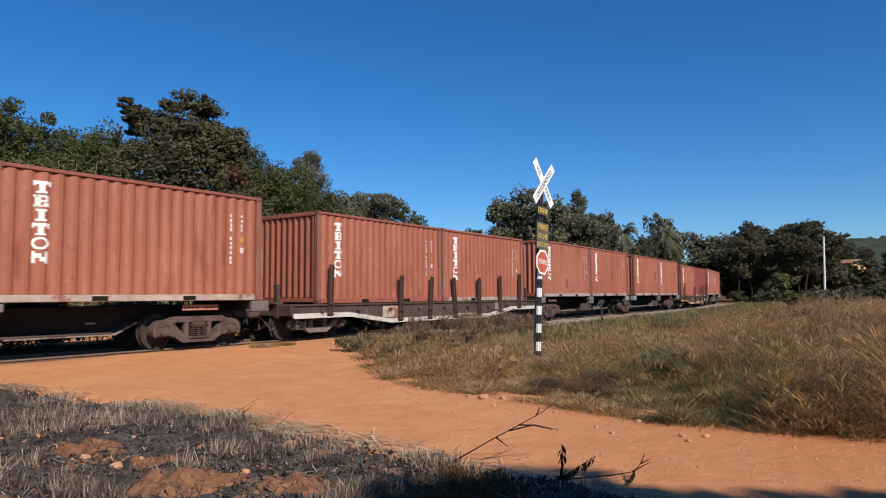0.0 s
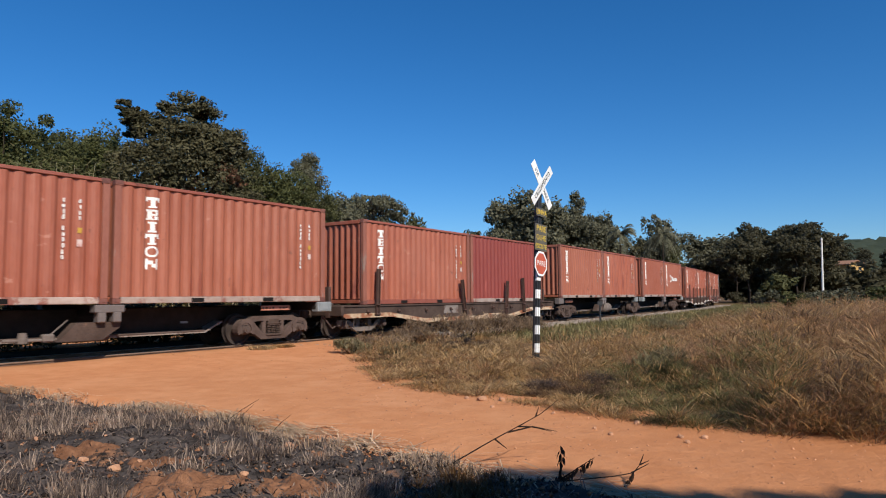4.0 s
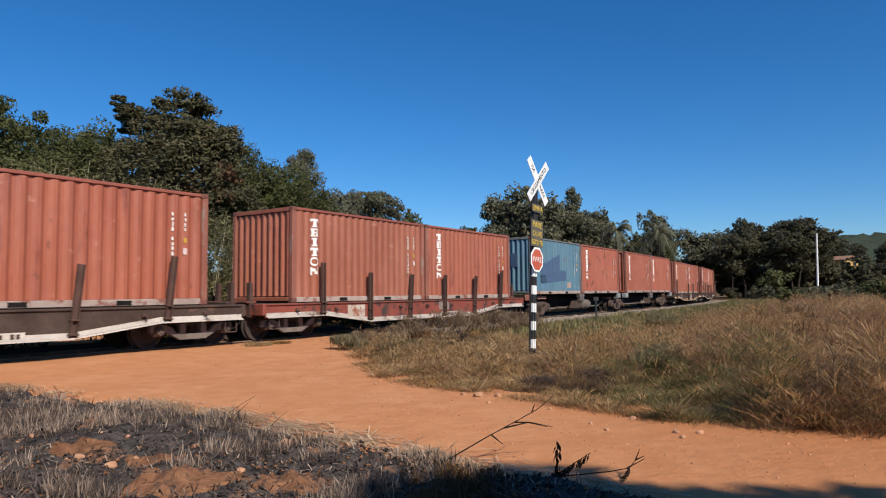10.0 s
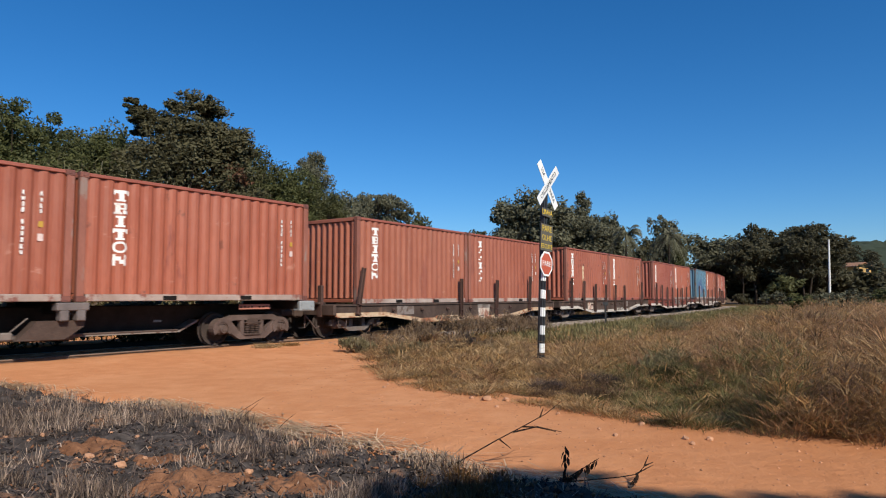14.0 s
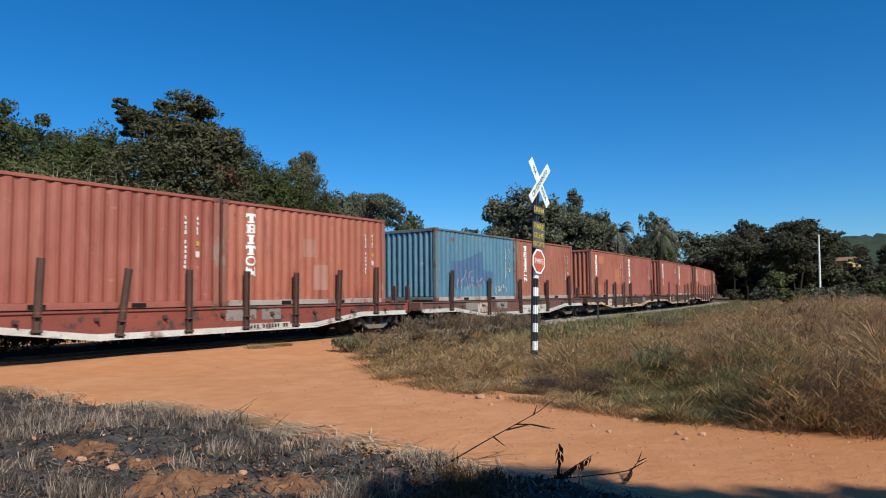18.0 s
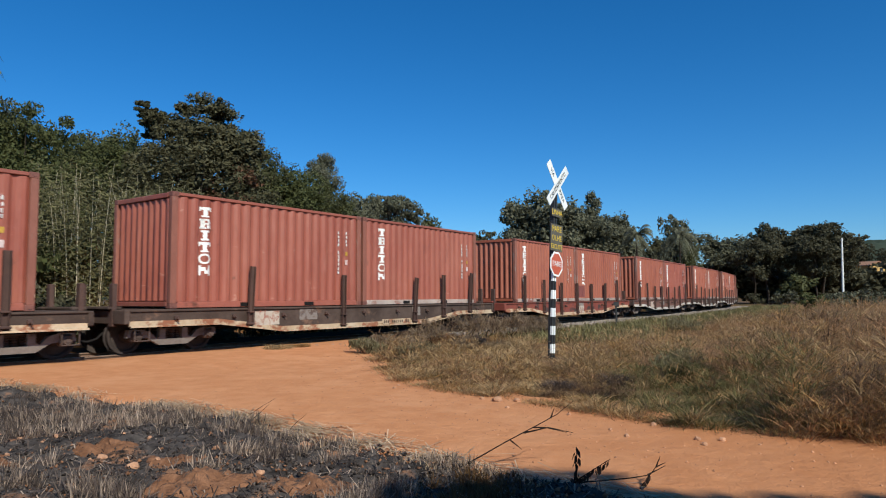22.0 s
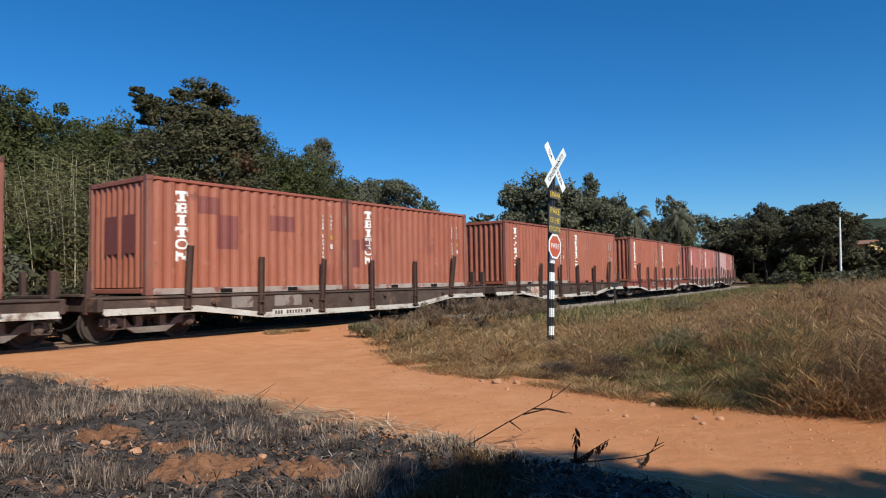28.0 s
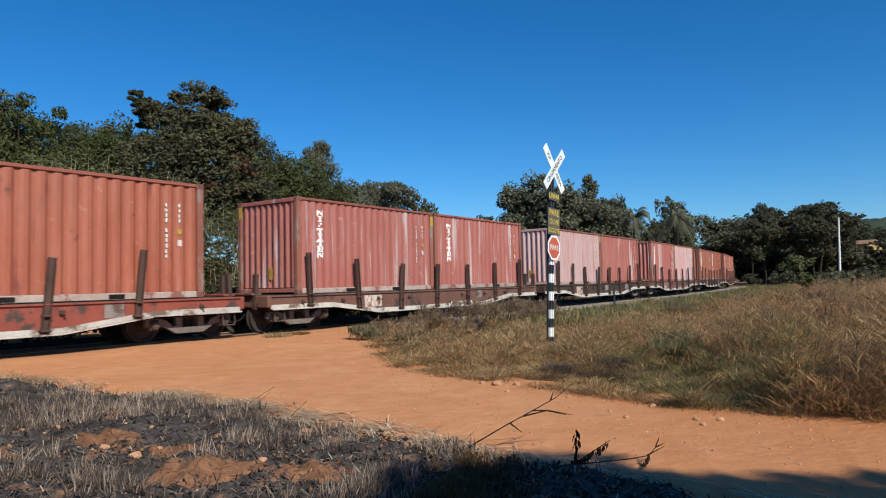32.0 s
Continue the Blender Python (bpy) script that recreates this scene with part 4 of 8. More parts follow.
def glyph(kind, size=1.0):
    """One plain painted shape of a stencilled column, lying on the waves of the panel."""
    b = Build()
    w, h, at = 0.325 * size, 0.232 * size, 0.86

    def bar(x, zz, sx, sz):
        drape(b, [(at + x - sx / 2, zz - sz / 2, zz + sz / 2), (at + x + sx / 2, zz - sz / 2, zz + sz / 2)])
    if kind == "beam":
        bar(0, h * 0.36, w, h * 0.28)
        bar(-w * 0.42, h * 0.16, w * 0.16, h * 0.16)
        bar(w * 0.42, h * 0.16, w * 0.16, h * 0.16)
        bar(0, 0.0, w * 0.28, h * 0.8)
        bar(0, -h * 0.42, w * 0.56, h * 0.16)
    elif kind == "post":
        bar(0, h * 0.41, w * 0.58, h * 0.18)
        bar(0, 0, w * 0.28, h * 0.9)
        bar(0, -h * 0.41, w * 0.58, h * 0.18)
    elif kind == "block":
        bar(-w * 0.04, h * 0.40, w * 0.84, h * 0.18)
        bar(-w * 0.2, 0, w * 0.28, h)
        bar(w * 0.28, h * 0.20, w * 0.24, h * 0.30)
        bar(w * 0.06, 0.0, w * 0.6, h * 0.16)
        bar(w * 0.26, -h * 0.30, w * 0.34, h * 0.34)
        bar(-w * 0.2, -h * 0.42, w * 0.5, h * 0.16)
    elif kind == "ring":
        n = 14
        for s in (-1, 1):
            out = []
            for k in range(n + 1):
                u = -math.cos(math.pi * k / n)
                z1 = h * 0.51 * math.sqrt(max(0, 1 - u * u))
                v = u * 0.5 / 0.30
                z0 = h * 0.33 * math.sqrt(max(0, 1 - v * v))
                out.append((at + w * 0.5 * u, *((min(z0, z1), z1) if s > 0 else (-z1, -min(z0, z1)))))
            drape(b, out)
    elif kind == "pair":
        bar(-w * 0.34, 0, w * 0.20, h)
        bar(w * 0.34, 0, w * 0.20, h)
        bar(-w * 0.1, h * 0.14, w * 0.3, h * 0.36)
        bar(w * 0.12, -h * 0.14, w * 0.3, h * 0.36)
    else:
        bar(0.03 * size, 0.05 * size, w * 0.3, 0.08 * size)
        bar(-0.05 * size, -0.04 * size, w * 0.22, 0.05 * size)
    return b.mesh("stencil_mark", "mark")


FULL = ("beam", "block", "post", "beam", "ring", "pair")
WORN = ("post", "chip", "chip", "post", "chip", "chip")
MULTI = ("pair", "post", "chip", "beam", "post", "beam", "block", "pair")


def serial(n, seed):
    """Small pale strokes in a column where the number stands."""
    rnd = random.Random(seed)
    b = Build()
    for i in range(n):
        if i == 4 and n > 6:
            continue
        for _ in range(2):
            b.box((rnd.uniform(-0.012, 0.012), 0, -i * 0.112 + rnd.uniform(-0.012, 0.012)), (rnd.uniform(0.022, 0.048), 0.003, rnd.uniform(0.045, 0.085)), 0.001)
    return b


def bars(n, seed):
    """A row of short dark bars where a wagon's number stands."""
    rnd = random.Random(seed)
    b = Build()
    for i in range(n):
        if i not in (3, 10):
            b.box((-0.58 + 0.095 * i, 0, 0), (rnd.uniform(0.045, 0.07), 0.003, rnd.uniform(0.085, 0.10)), 0.001)
    return b


def container(paint="red", marks=FULL, label="", extras=(), sill="sill", serials=True, post=""):
    """One twenty-foot box; its base lies at z = 0 and its near side at y = -CW / 2."""
    names = {"red": "weathered orange-red corrugated steel container with white vertical lettering", "blue": "weathered blue corrugated steel container with a darker overpainted shape",
             "red_warm": "sun-bleached orange corrugated steel container with white vertical lettering", "red_deep": "deep red corrugated steel container with white vertical lettering",
             "red_dark": "plain dark red corrugated steel container", "red_rusty": "rust-stained orange-red corrugated steel container", "red_faded": "chalky faded red container with pale streaks", "red_white": "red container bleached nearly white in streaks"}
    c = thing("shipping_container", label or names[paint], "shipping container", "containers of the goods train")
    rail = {"blue": "frame_blue"}.get(paint, paint)
    hx, hy = CL / 2, CW / 2
    if "frame_blue" not in M:
        M["frame_blue"] = material("greyed_blue_frame_paint", (0.10, 0.125, 0.135), (0.16, 0.185, 0.19), 2.0, 0.6, 0, 0.08, 20, (0.12, 0.065, 0.045), 0.52, stain_scale=2.5)
    side = shared(("side", paint), lambda: corrugated(CL - 0.30, 0.155, CH - 0.10, 0.277, WAVE[2], slope=WAVE[1], inner=WAVE[0]).mesh("side_panel", paint))
    part("side_panel", side, c, pose(0, -hy + 0.012, 0))
    part("side_panel", side, c, pose(0, hy - 0.012, 0, 0, 0, 180))
    end = shared(("end", paint), lambda: corrugated(CW - 0.28, 0.18, CH - 0.14, 0.235, 0.05, slope=0.26).mesh("end_wall", paint))
    part("end_wall", end, c, pose(-hx + 0.02, 0, 0, 0, 0, -90))
    part("end_wall", end, c, pose(hx - 0.02, 0, 0, 0, 0, 90))

    def roof():
        # one corrugated sheet
        line, n = [], 20
        for k in range(n):
            x = -hx + 0.06 + k * (CL - 0.12) / n
            line += [(x, CH - 0.035), (x + 0.17, CH - 0.035), (x + 0.20, CH - 0.015), (x + 0.27, CH - 0.015)]
        line.append((hx - 0.06, CH - 0.035))
        b = Build().prism(line + [(hx - 0.06, CH - 0.05), (-hx + 0.06, CH - 0.05)], -hy + 0.06, hy - 0.06)
        return b.mesh("roof", paint)
    part("roof", shared(("roof", paint), roof), c)
    part("floor", shared(("floor",), lambda: Build().box((0, 0, 0.10), (CL - 0.3, CW - 0.24, 0.06), 0.01).mesh("floor", "void")), c)
    tone_of_post = post or ("frame_blue" if paint == "blue" else "post_worn")
    post = shared(("post", paint, post), lambda: Build().box((0, 0, CH / 2), (0.15, 0.13, CH - 0.22), 0.012).mesh("corner_post", tone_of_post))
    cast = shared(("cast",), lambda: Build().box((0, 0, 0), (0.178, 0.162, 0.118), 0.012).box((0, -0.083, 0), (0.07, 0.012, 0.045), 0.005).mesh("corner_casting", "casting"))
    for sx in (-1, 1):
        for sy in (-1, 1):
            part("corner_post", post, c, pose(sx * (hx - 0.076), sy * (hy - 0.066), 0))
            for z in (0.059, CH - 0.059):
                part("corner_casting", cast, c, pose(sx * (hx - 0.089), sy * (hy - 0.080), z, 0, 0, 0 if sy < 0 else 180))
    top = shared(("top", paint), lambda: Build().box((0, 0, 0), (CL - 0.36, 0.07, 0.075), 0.012).mesh("top_side_rail", "rail_red" if paint.startswith("red") else "frame_blue"))
    low = shared(("low", sill), lambda: Build().box((0, 0, 0), (CL - 0.36, 0.05, 0.14), 0.012).mesh("bottom_side_rail", sill))
    # solid black plates: the dark of the open slots is painted on
    pocket = shared(("pocket",), lambda: Build().box((0, 0, 0), (0.34, 0.03, 0.105), 0.01).mesh("fork_pocket", "void"))
    for sy in (-1, 1):
        part("top_side_rail", top, c, pose(0, sy * (hy - 0.036), CH - 0.05))
        part("bottom_side_rail", low, c, pose(0, sy * (hy - 0.030), 0.082))
        for x in (-1.02, 1.02):
            part("fork_pocket", pocket, c, pose(x, sy * (hy - 0.017), 0.075))
    erail = shared(("erail", paint), lambda: Build().box((0, 0, 0), (0.06, CW - 0.34, 0.11), 0.012).mesh("end_rail", rail))
    for sx in (-1, 1):
        for z in (0.10, CH - 0.07):
            part("end_rail", erail, c, pose(sx * (hx - 0.034), 0, z))
    face = -hy + 0.008
    for i, kind in enumerate(marks):
        size = 1.0 if len(marks) < 7 else 0.66
        part("stencil_mark", shared(("glyph", kind, size), lambda: glyph(kind, size)), c, pose(0, -hy + 0.012, 2.2 - i * (0.268 if len(marks) < 7 else 0.165)))
    if serials:
        tone = "mark" if paint != "red_dark" else "mark_dim"
        part("number_column", shared(("num", 11, tone), lambda: serial(11, 3).mesh("number_column", tone)), c, pose(hx - 0.92, face, 2.05))["kind"] = "stuff"
        part("number_column", shared(("num", 4, tone), lambda: serial(4, 8).mesh("number_column", tone)), c, pose(hx - 0.60, face, 2.05))["kind"] = "stuff"
        part("warning_label", shared(("warn",), lambda: Build().box((0, 0, 0), (0.085, 0.003, 0.11), 0.001).mesh("warning_label", "yellow")), c, pose(hx - 0.60, face, 1.47))
        part("weight_label", shared(("weigh",), lambda: Build().box((0, 0, 0), (0.10, 0.003, 0.14), 0.001).mesh("weight_label", "mark_dim")), c, pose(hx - 0.60, face, 1.22))
    for x0, z0, x1, z1, tone in extras:
        part("painted_patch", painted([(x0, z0, z1), (x1, z0, z1)], tone, "painted_patch"), c, pose(0, -hy + 0.012, 0))
    return c


# ---------------------------------------------------------------- wagons
WHEEL_R = 0.39


def wheelset_mesh():
    b = Build()
    for s in (-1, 1):
        y = s * (GAUGE / 2 + 0.03)
        b.lathe([(0.06, y - 0.09), (0.13, y - 0.09), (0.15, y - 0.03), (0.30, y - 0.02), (0.33, y - 0.06 if s > 0 else y - 0.065), (WHEEL_R + (0.028 if s > 0 else 0), y - 0.065),
                 (WHEEL_R + (0.028 if s > 0 else 0), y - 0.04), (WHEEL_R, y - 0.03), (WHEEL_R, y + 0.03), (WHEEL_R + (0 if s > 0 else 0.028), y + 0.04), (WHEEL_R + (0 if s > 0 else 0.028), y + 0.065), (0.33, y + 0.065), (0.30, y + 0.02), (0.15, y + 0.03), (0.13, y + 0.09), (0.06, y + 0.09)], n=32)
    b.tube((0, -0.90, 0), (0, 0.90, 0), 0.065, n=14)
    for k in range(6):
        a = k * 1.0472
        for y in (-0.905, 0.905):
            b.tube((0.045 * math.cos(a), y - 0.006, 0.045 * math.sin(a)), (0.045 * math.cos(a), y + 0.006, 0.045 * math.sin(a)), 0.012, n=6)
    return b.mesh("wheelset", "wheel")


WHEELSETS = []


def bogie(parent, x, base, heavy):
    """A two-axle bogie; heavy: the deep cast frame of the skeleton wagons."""
    g = part("bogie", None, parent, pose(x, 0, 0))
    a = base / 2

    def frame_mesh():
        b = Build()
        if heavy:
            upper = [(-a - 0.21, 0.34), (-a - 0.23, 0.52), (-a - 0.13, 0.63), (-a + 0.12, 0.67), (-a + 0.26, 0.73), (a - 0.26, 0.73), (a - 0.12, 0.67), (a + 0.13, 0.63), (a + 0.23, 0.52), (a + 0.21, 0.34), (a + 0.12, 0.34), (a + 0.12, 0.50), (a - 0.08, 0.52), (a - 0.34, 0.60), (-a + 0.34, 0.60), (-a + 0.08, 0.52), (-a - 0.12, 0.50), (-a - 0.12, 0.34)]
            b.prism(upper, -0.085, 0.085)
            lower = [(-a + 0.06, 0.54), (-a + 0.14, 0.36), (-0.40, 0.13), (0.40, 0.13), (a - 0.14, 0.36), (a - 0.06, 0.54), (a - 0.26, 0.58), (0.34, 0.27), (-0.34, 0.27), (-a + 0.26, 0.58)]
            b.prism(lower, -0.075, 0.075)
            for s in (-1, 1):
                b.box((s * 0.30, 0, 0.45), (0.13, 0.16, 0.46), 0.03)
                # rounded pedestal over each axle box
                arc = [math.radians(-35 + 250 * i / 14) for i in range(15)]
                b.prism([(s * a + 0.27 * math.cos(q), 0.41 + 0.25 * math.sin(q)) for q in arc] + [(s * a + 0.165 * math.cos(q), 0.41 + 0.16 * math.sin(q)) for q in arc[::-1]], -0.10, 0.10)
        else:
            upper = [(-a - 0.20, 0.36), (-a - 0.18, 0.52), (-a + 0.14, 0.53), (-a + 0.32, 0.47), (-0.42, 0.33), (-0.34, 0.36), (-0.34, 0.54), (-0.20, 0.54), (-0.20, 0.31), (0.20, 0.31), (0.20, 0.54), (0.34, 0.54), (0.34, 0.36), (0.42, 0.33), (a - 0.32, 0.47), (a - 0.14, 0.53), (a + 0.18, 0.52), (a + 0.20, 0.36), (a - 0.02, 0.36), (a - 0.26, 0.34), (0.34, 0.18), (-0.34, 0.18), (-a + 0.26, 0.34), (-a + 0.02, 0.36)]
            b.prism(upper, -0.06, 0.06)
        return b.mesh("side_frame", "bogie" if heavy else "bogie_flat")
    fm = shared(("sf", base, heavy), frame_mesh)
    out = 0.80 if heavy else 0.97
    for s in (-1, 1):
        part("side_frame", fm, g, pose(0, s * out, 0))
    part("bolster", shared(("bol",), lambda: Build().box((0, 0, 0.56), (0.36, 1.8, 0.20), 0.03).box((0, 0, 0.68), (0.7, 0.5, 0.10), 0.03).mesh("bolster", "frame")), g)

    def coils():
        b = Build()
        for x in (-0.13, 0.02, 0.17):
            for i in range(6):
                b.tube((x - 0.01, 0, 0.25 + i * 0.045), (x - 0.01, 0, 0.275 + i * 0.045), 0.062, 0.062, 10)
        b.box((0, 0, 0.235), (0.5, 0.14, 0.03), 0.008).box((0, 0, 0.53), (0.5, 0.14, 0.03), 0.008)
        # springs in black wagon steel: the bogie's inner shade is in their colour
        return b.mesh("spring_nest", "frame")
    cm = shared(("coil",), coils)
    boxm = shared(("abox",), lambda: Build().box((0, 0, WHEEL_R), (0.25, 0.20, 0.24), 0.05).tube((0, -0.10, WHEEL_R), (0, -0.16, WHEEL_R), 0.105, 0.085, 14).tube((0, -0.16, WHEEL_R), (0, -0.175, WHEEL_R), 0.05, 0.05, 10).mesh("axle_box", "bogie"))
    shoe = shared(("shoe",), lambda: Build().box((0, 0, 0.42), (0.06, 0.16, 0.34), 0.02).mesh("brake_shoe", "frame"))
    for s in (-1, 1):
        part("spring_nest", cm, g, pose(0, s * (out + (0.04 if heavy else -0.06)), 0))
        for k in (-1, 1):
            part("axle_box", boxm, g, pose(k * a, s * out, 0, 0, 0, 0 if s < 0 else 180))
            part("brake_shoe", shoe, g, pose(k * (a - WHEEL_R - 0.05), s * 0.54, 0))
    wm = shared(("wheelset",), wheelset_mesh)
    for k in (-1, 1):
        w = part("wheelset", wm, g, pose(k * a, 0, WHEEL_R), "solid steel wheels with a bright worn tread")
        WHEELSETS.append((w, x + k * a, k * a, parent))
    return g


def coupler(parent, s, x):
    """Drawgear at one end: s is the way it points."""
    b = shared(("coupler",), lambda: Build().box((0.25, 0, 0.72), (0.5, 0.18, 0.16), 0.03).box((0.58, 0.03, 0.72), (0.22, 0.28, 0.26), 0.05).box((0.70, -0.10, 0.72), (0.16, 0.10, 0.24), 0.04).tube((0.6, 0, 0.58), (0.6, 0, 0.88), 0.03).mesh("coupler", "frame"))
    part("coupler", b, parent, pose(x, 0, 0, 0, 0, 0 if s > 0 else 180))

    def hose():
        h = Build()
        pts = [(0.05, 0.28, 0.62), (0.18, 0.28, 0.50), (0.34, 0.26, 0.34), (0.50, 0.22, 0.28), (0.64, 0.15, 0.30)]
        for p, q in zip(pts, pts[1:]):
            h.tube(p, q, 0.024, n=8)
        return h.mesh("brake_hose", "void")
    part("brake_hose", shared(("hose",), hose), parent, pose(x, 0, 0, 0, 0, 0 if s > 0 else 180))


DECK = 0.955
HIGH_DECK = 1.075         # seat of the loads on the skeleton wagons


def skeleton_wagon(seat="seat_grey", joint=0, bears=False, tank=False):
    """joint: the end that rests on the bogie shared with the next unit (-1, 1, or 0 for none); bears: this unit carries that bogie."""
    w = thing("skeleton_wagon", "grimy skeleton container wagon with shade-dark underframe and exposed cast bogies", "freight wagon", "wagons of the goods train")

    ends = [(-5.3, -4.5) if joint < 0 else (-3.3, -2.8), (4.5, 5.3) if joint > 0 else (2.8, 3.3)]
    belly = [(ends[0][0], 0.64), (ends[0][1], 0.40), (ends[1][0], 0.40), (ends[1][1], 0.64)]

    # sill and transoms wear the shade-dark underframe colour
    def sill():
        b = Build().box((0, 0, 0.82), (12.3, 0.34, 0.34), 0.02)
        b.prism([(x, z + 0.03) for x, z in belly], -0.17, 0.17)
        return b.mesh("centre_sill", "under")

    def flange():
        line = [(x, z) for x, z in belly] + [(x, z - 0.045) for x, z in belly[::-1]]
        return Build().prism(line, -0.46, 0.46).mesh("lower_flange", "flange")
    part("centre_sill", shared(("csill", joint), sill), w)
    part("lower_flange", shared(("cflange", joint), flange), w, None, "dusty grey bottom flange")
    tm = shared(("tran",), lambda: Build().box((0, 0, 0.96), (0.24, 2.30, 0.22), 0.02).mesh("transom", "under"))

    def twistlock_box(tone):
        return Build().box((0, 0, 0.935), (0.53, 0.26, 0.27), 0.02).box((0, -0.135, 0.93), (0.42, 0.012, 0.17), 0.004).tube((0.14, -0.15, 0.93), (0.14, -0.13, 0.93), 0.032).mesh("twistlock_box", tone)
    sm = shared(("seat", seat), lambda: twistlock_box(seat))
    bracket = shared(("midseat",), lambda: Build().box((0, 0, 0.99), (0.62, 0.24, 0.16), 0.02).box((-0.16, -0.02, 0.82), (0.17, 0.2, 0.22), 0.02).box((0.16, -0.02, 0.82), (0.17, 0.2, 0.22), 0.02).mesh("middle_seat", "seat_grey"))
    for x in (-5.95, 5.95, -0.02):
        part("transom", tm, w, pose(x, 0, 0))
    for s in (-1, 1):
        for x in (-6.10, 6.10):
            box = shared(("seat", "seat_blue"), lambda: twistlock_box("seat_blue")) if joint * x > 0 else sm
            part("twistlock_box", box, w, pose(x, s * 1.10, 0, 0, 0, 0 if s < 0 else 180))
        part("middle_seat", bracket, w, pose(0, s * 1.12, 0, 0, 0, 0 if s < 0 else 180))
    # side strip of the low brake rigging, lit from above
    rig = shared(("rig",), lambda: Build().box((-0.2, 0, 0.40), (0.9, 0.2, 0.16), 0.04).tube((0.2, 0.02, 0.42), (2.6, 0.02, 0.42), 0.022).tube((-2.2, 0.05, 0.44), (-0.5, 0.05, 0.42), 0.022).mesh("brake_rigging", "bogie"))
    part("brake_rigging", rig, w, pose(0, -0.72, 0))
    hanger = shared(("hanger",), lambda: Build().prism([(-0.60, 0.72), (0.30, 0.72), (0.28, 0.60), (-0.08, 0.36), (-0.95, 0.36)], -0.12, 0.12).mesh("hanger", "frame"))
    part("hanger", hanger, w, pose(0, -0.98, 0), "grimy sloping hanger plate")
    if tank:
        drum = shared(("tank",), lambda: Build().tube((-0.52, 0, 0), (-0.42, 0, 0), 0.13, 0.25, 20).tube((-0.42, 0, 0), (0.42, 0, 0), 0.25, 0.25, 20).tube((0.42, 0, 0), (0.52, 0, 0), 0.25, 0.13, 20).tube((-0.75, 0, -0.1), (-0.5, 0, -0.05), 0.05, 0.05, 8).mesh("air_tank", "bogie_flat"))
        part("air_tank", drum, w, pose(1.15, -0.85, 0.52), "dusty brown-grey cylindrical air tank")
    else:
        valve = shared(("valve",), lambda: Build().tube((-0.55, 0, 0.42), (0.5, 0, 0.40), 0.03).tube((-0.2, 0, 0.36), (-0.2, 0, 0.56), 0.10, 0.07, 12).box((0.25, 0, 0.44), (0.22, 0.16, 0.16), 0.03).tube((0.5, 0, 0.40), (0.95, 0, 0.66), 0.018).tube((0.3, 0, 0.5), (0.62, 0, 0.78), 0.014).mesh("brake_valve", "bogie_flat"))
        part("brake_valve", valve, w, pose(-1.3 if joint < 0 else 1.4, -0.9, 0), "dusty brake valve with levers")
    tag = shared(("tag",), lambda: Build().box((0, 0, 0), (0.20, 0.012, 0.05), 0.004).mesh("pale_tag", "seat_blue"))
    for x in (-3.4, 2.4):
        part("pale_tag", tag, w, pose(x, -0.185, 0.62))
    plate = shared(("oplate",), lambda: Build().box((0, 0, 0), (0.95, 0.03, 0.13), 0.01).mesh("number_plate", "seat_orange"))
    dash = shared(("odash",), lambda: serial(9, 12).mesh("plate_strokes", "frame"))
    for x in (-4.55, 4.55):
        if x * joint > 0:
            continue
        for s in (-1, 1):
            p = part("side_plate", plate, w, pose(x, s * 0.98, 0.93))
            part("plate_strokes", dash, p, pose(-0.42, -0.017, 0, 0, -90, 0) if s < 0 else pose(0.42, 0.017, 0, 0, 90, 0))["kind"] = "stuff"
    rod = shared(("lever",), lambda: Build().tube((0, 0, 0.70), (0.42, 0, 0.30), 0.018).tube((0.42, 0, 0.30), (0.55, 0, 0.36), 0.018).tube((0.1, 0.1, 0.70), (0.1, 0.1, 0.32), 0.02).mesh("uncoupling_lever", "bogie"))
    for s in (-1, 1):
        if s == joint:
            if bears:
                bogie(w, s * 6.75, 1.80, True)
            continue
        coupler(w, s, s * 6.15)
        bogie(w, s * 4.58, 1.80, True)
        part("uncoupling_lever", rod, w, pose(s * 6.3, -s * 0.9, 0, 0, 0, 0 if s > 0 else 180))
    return w


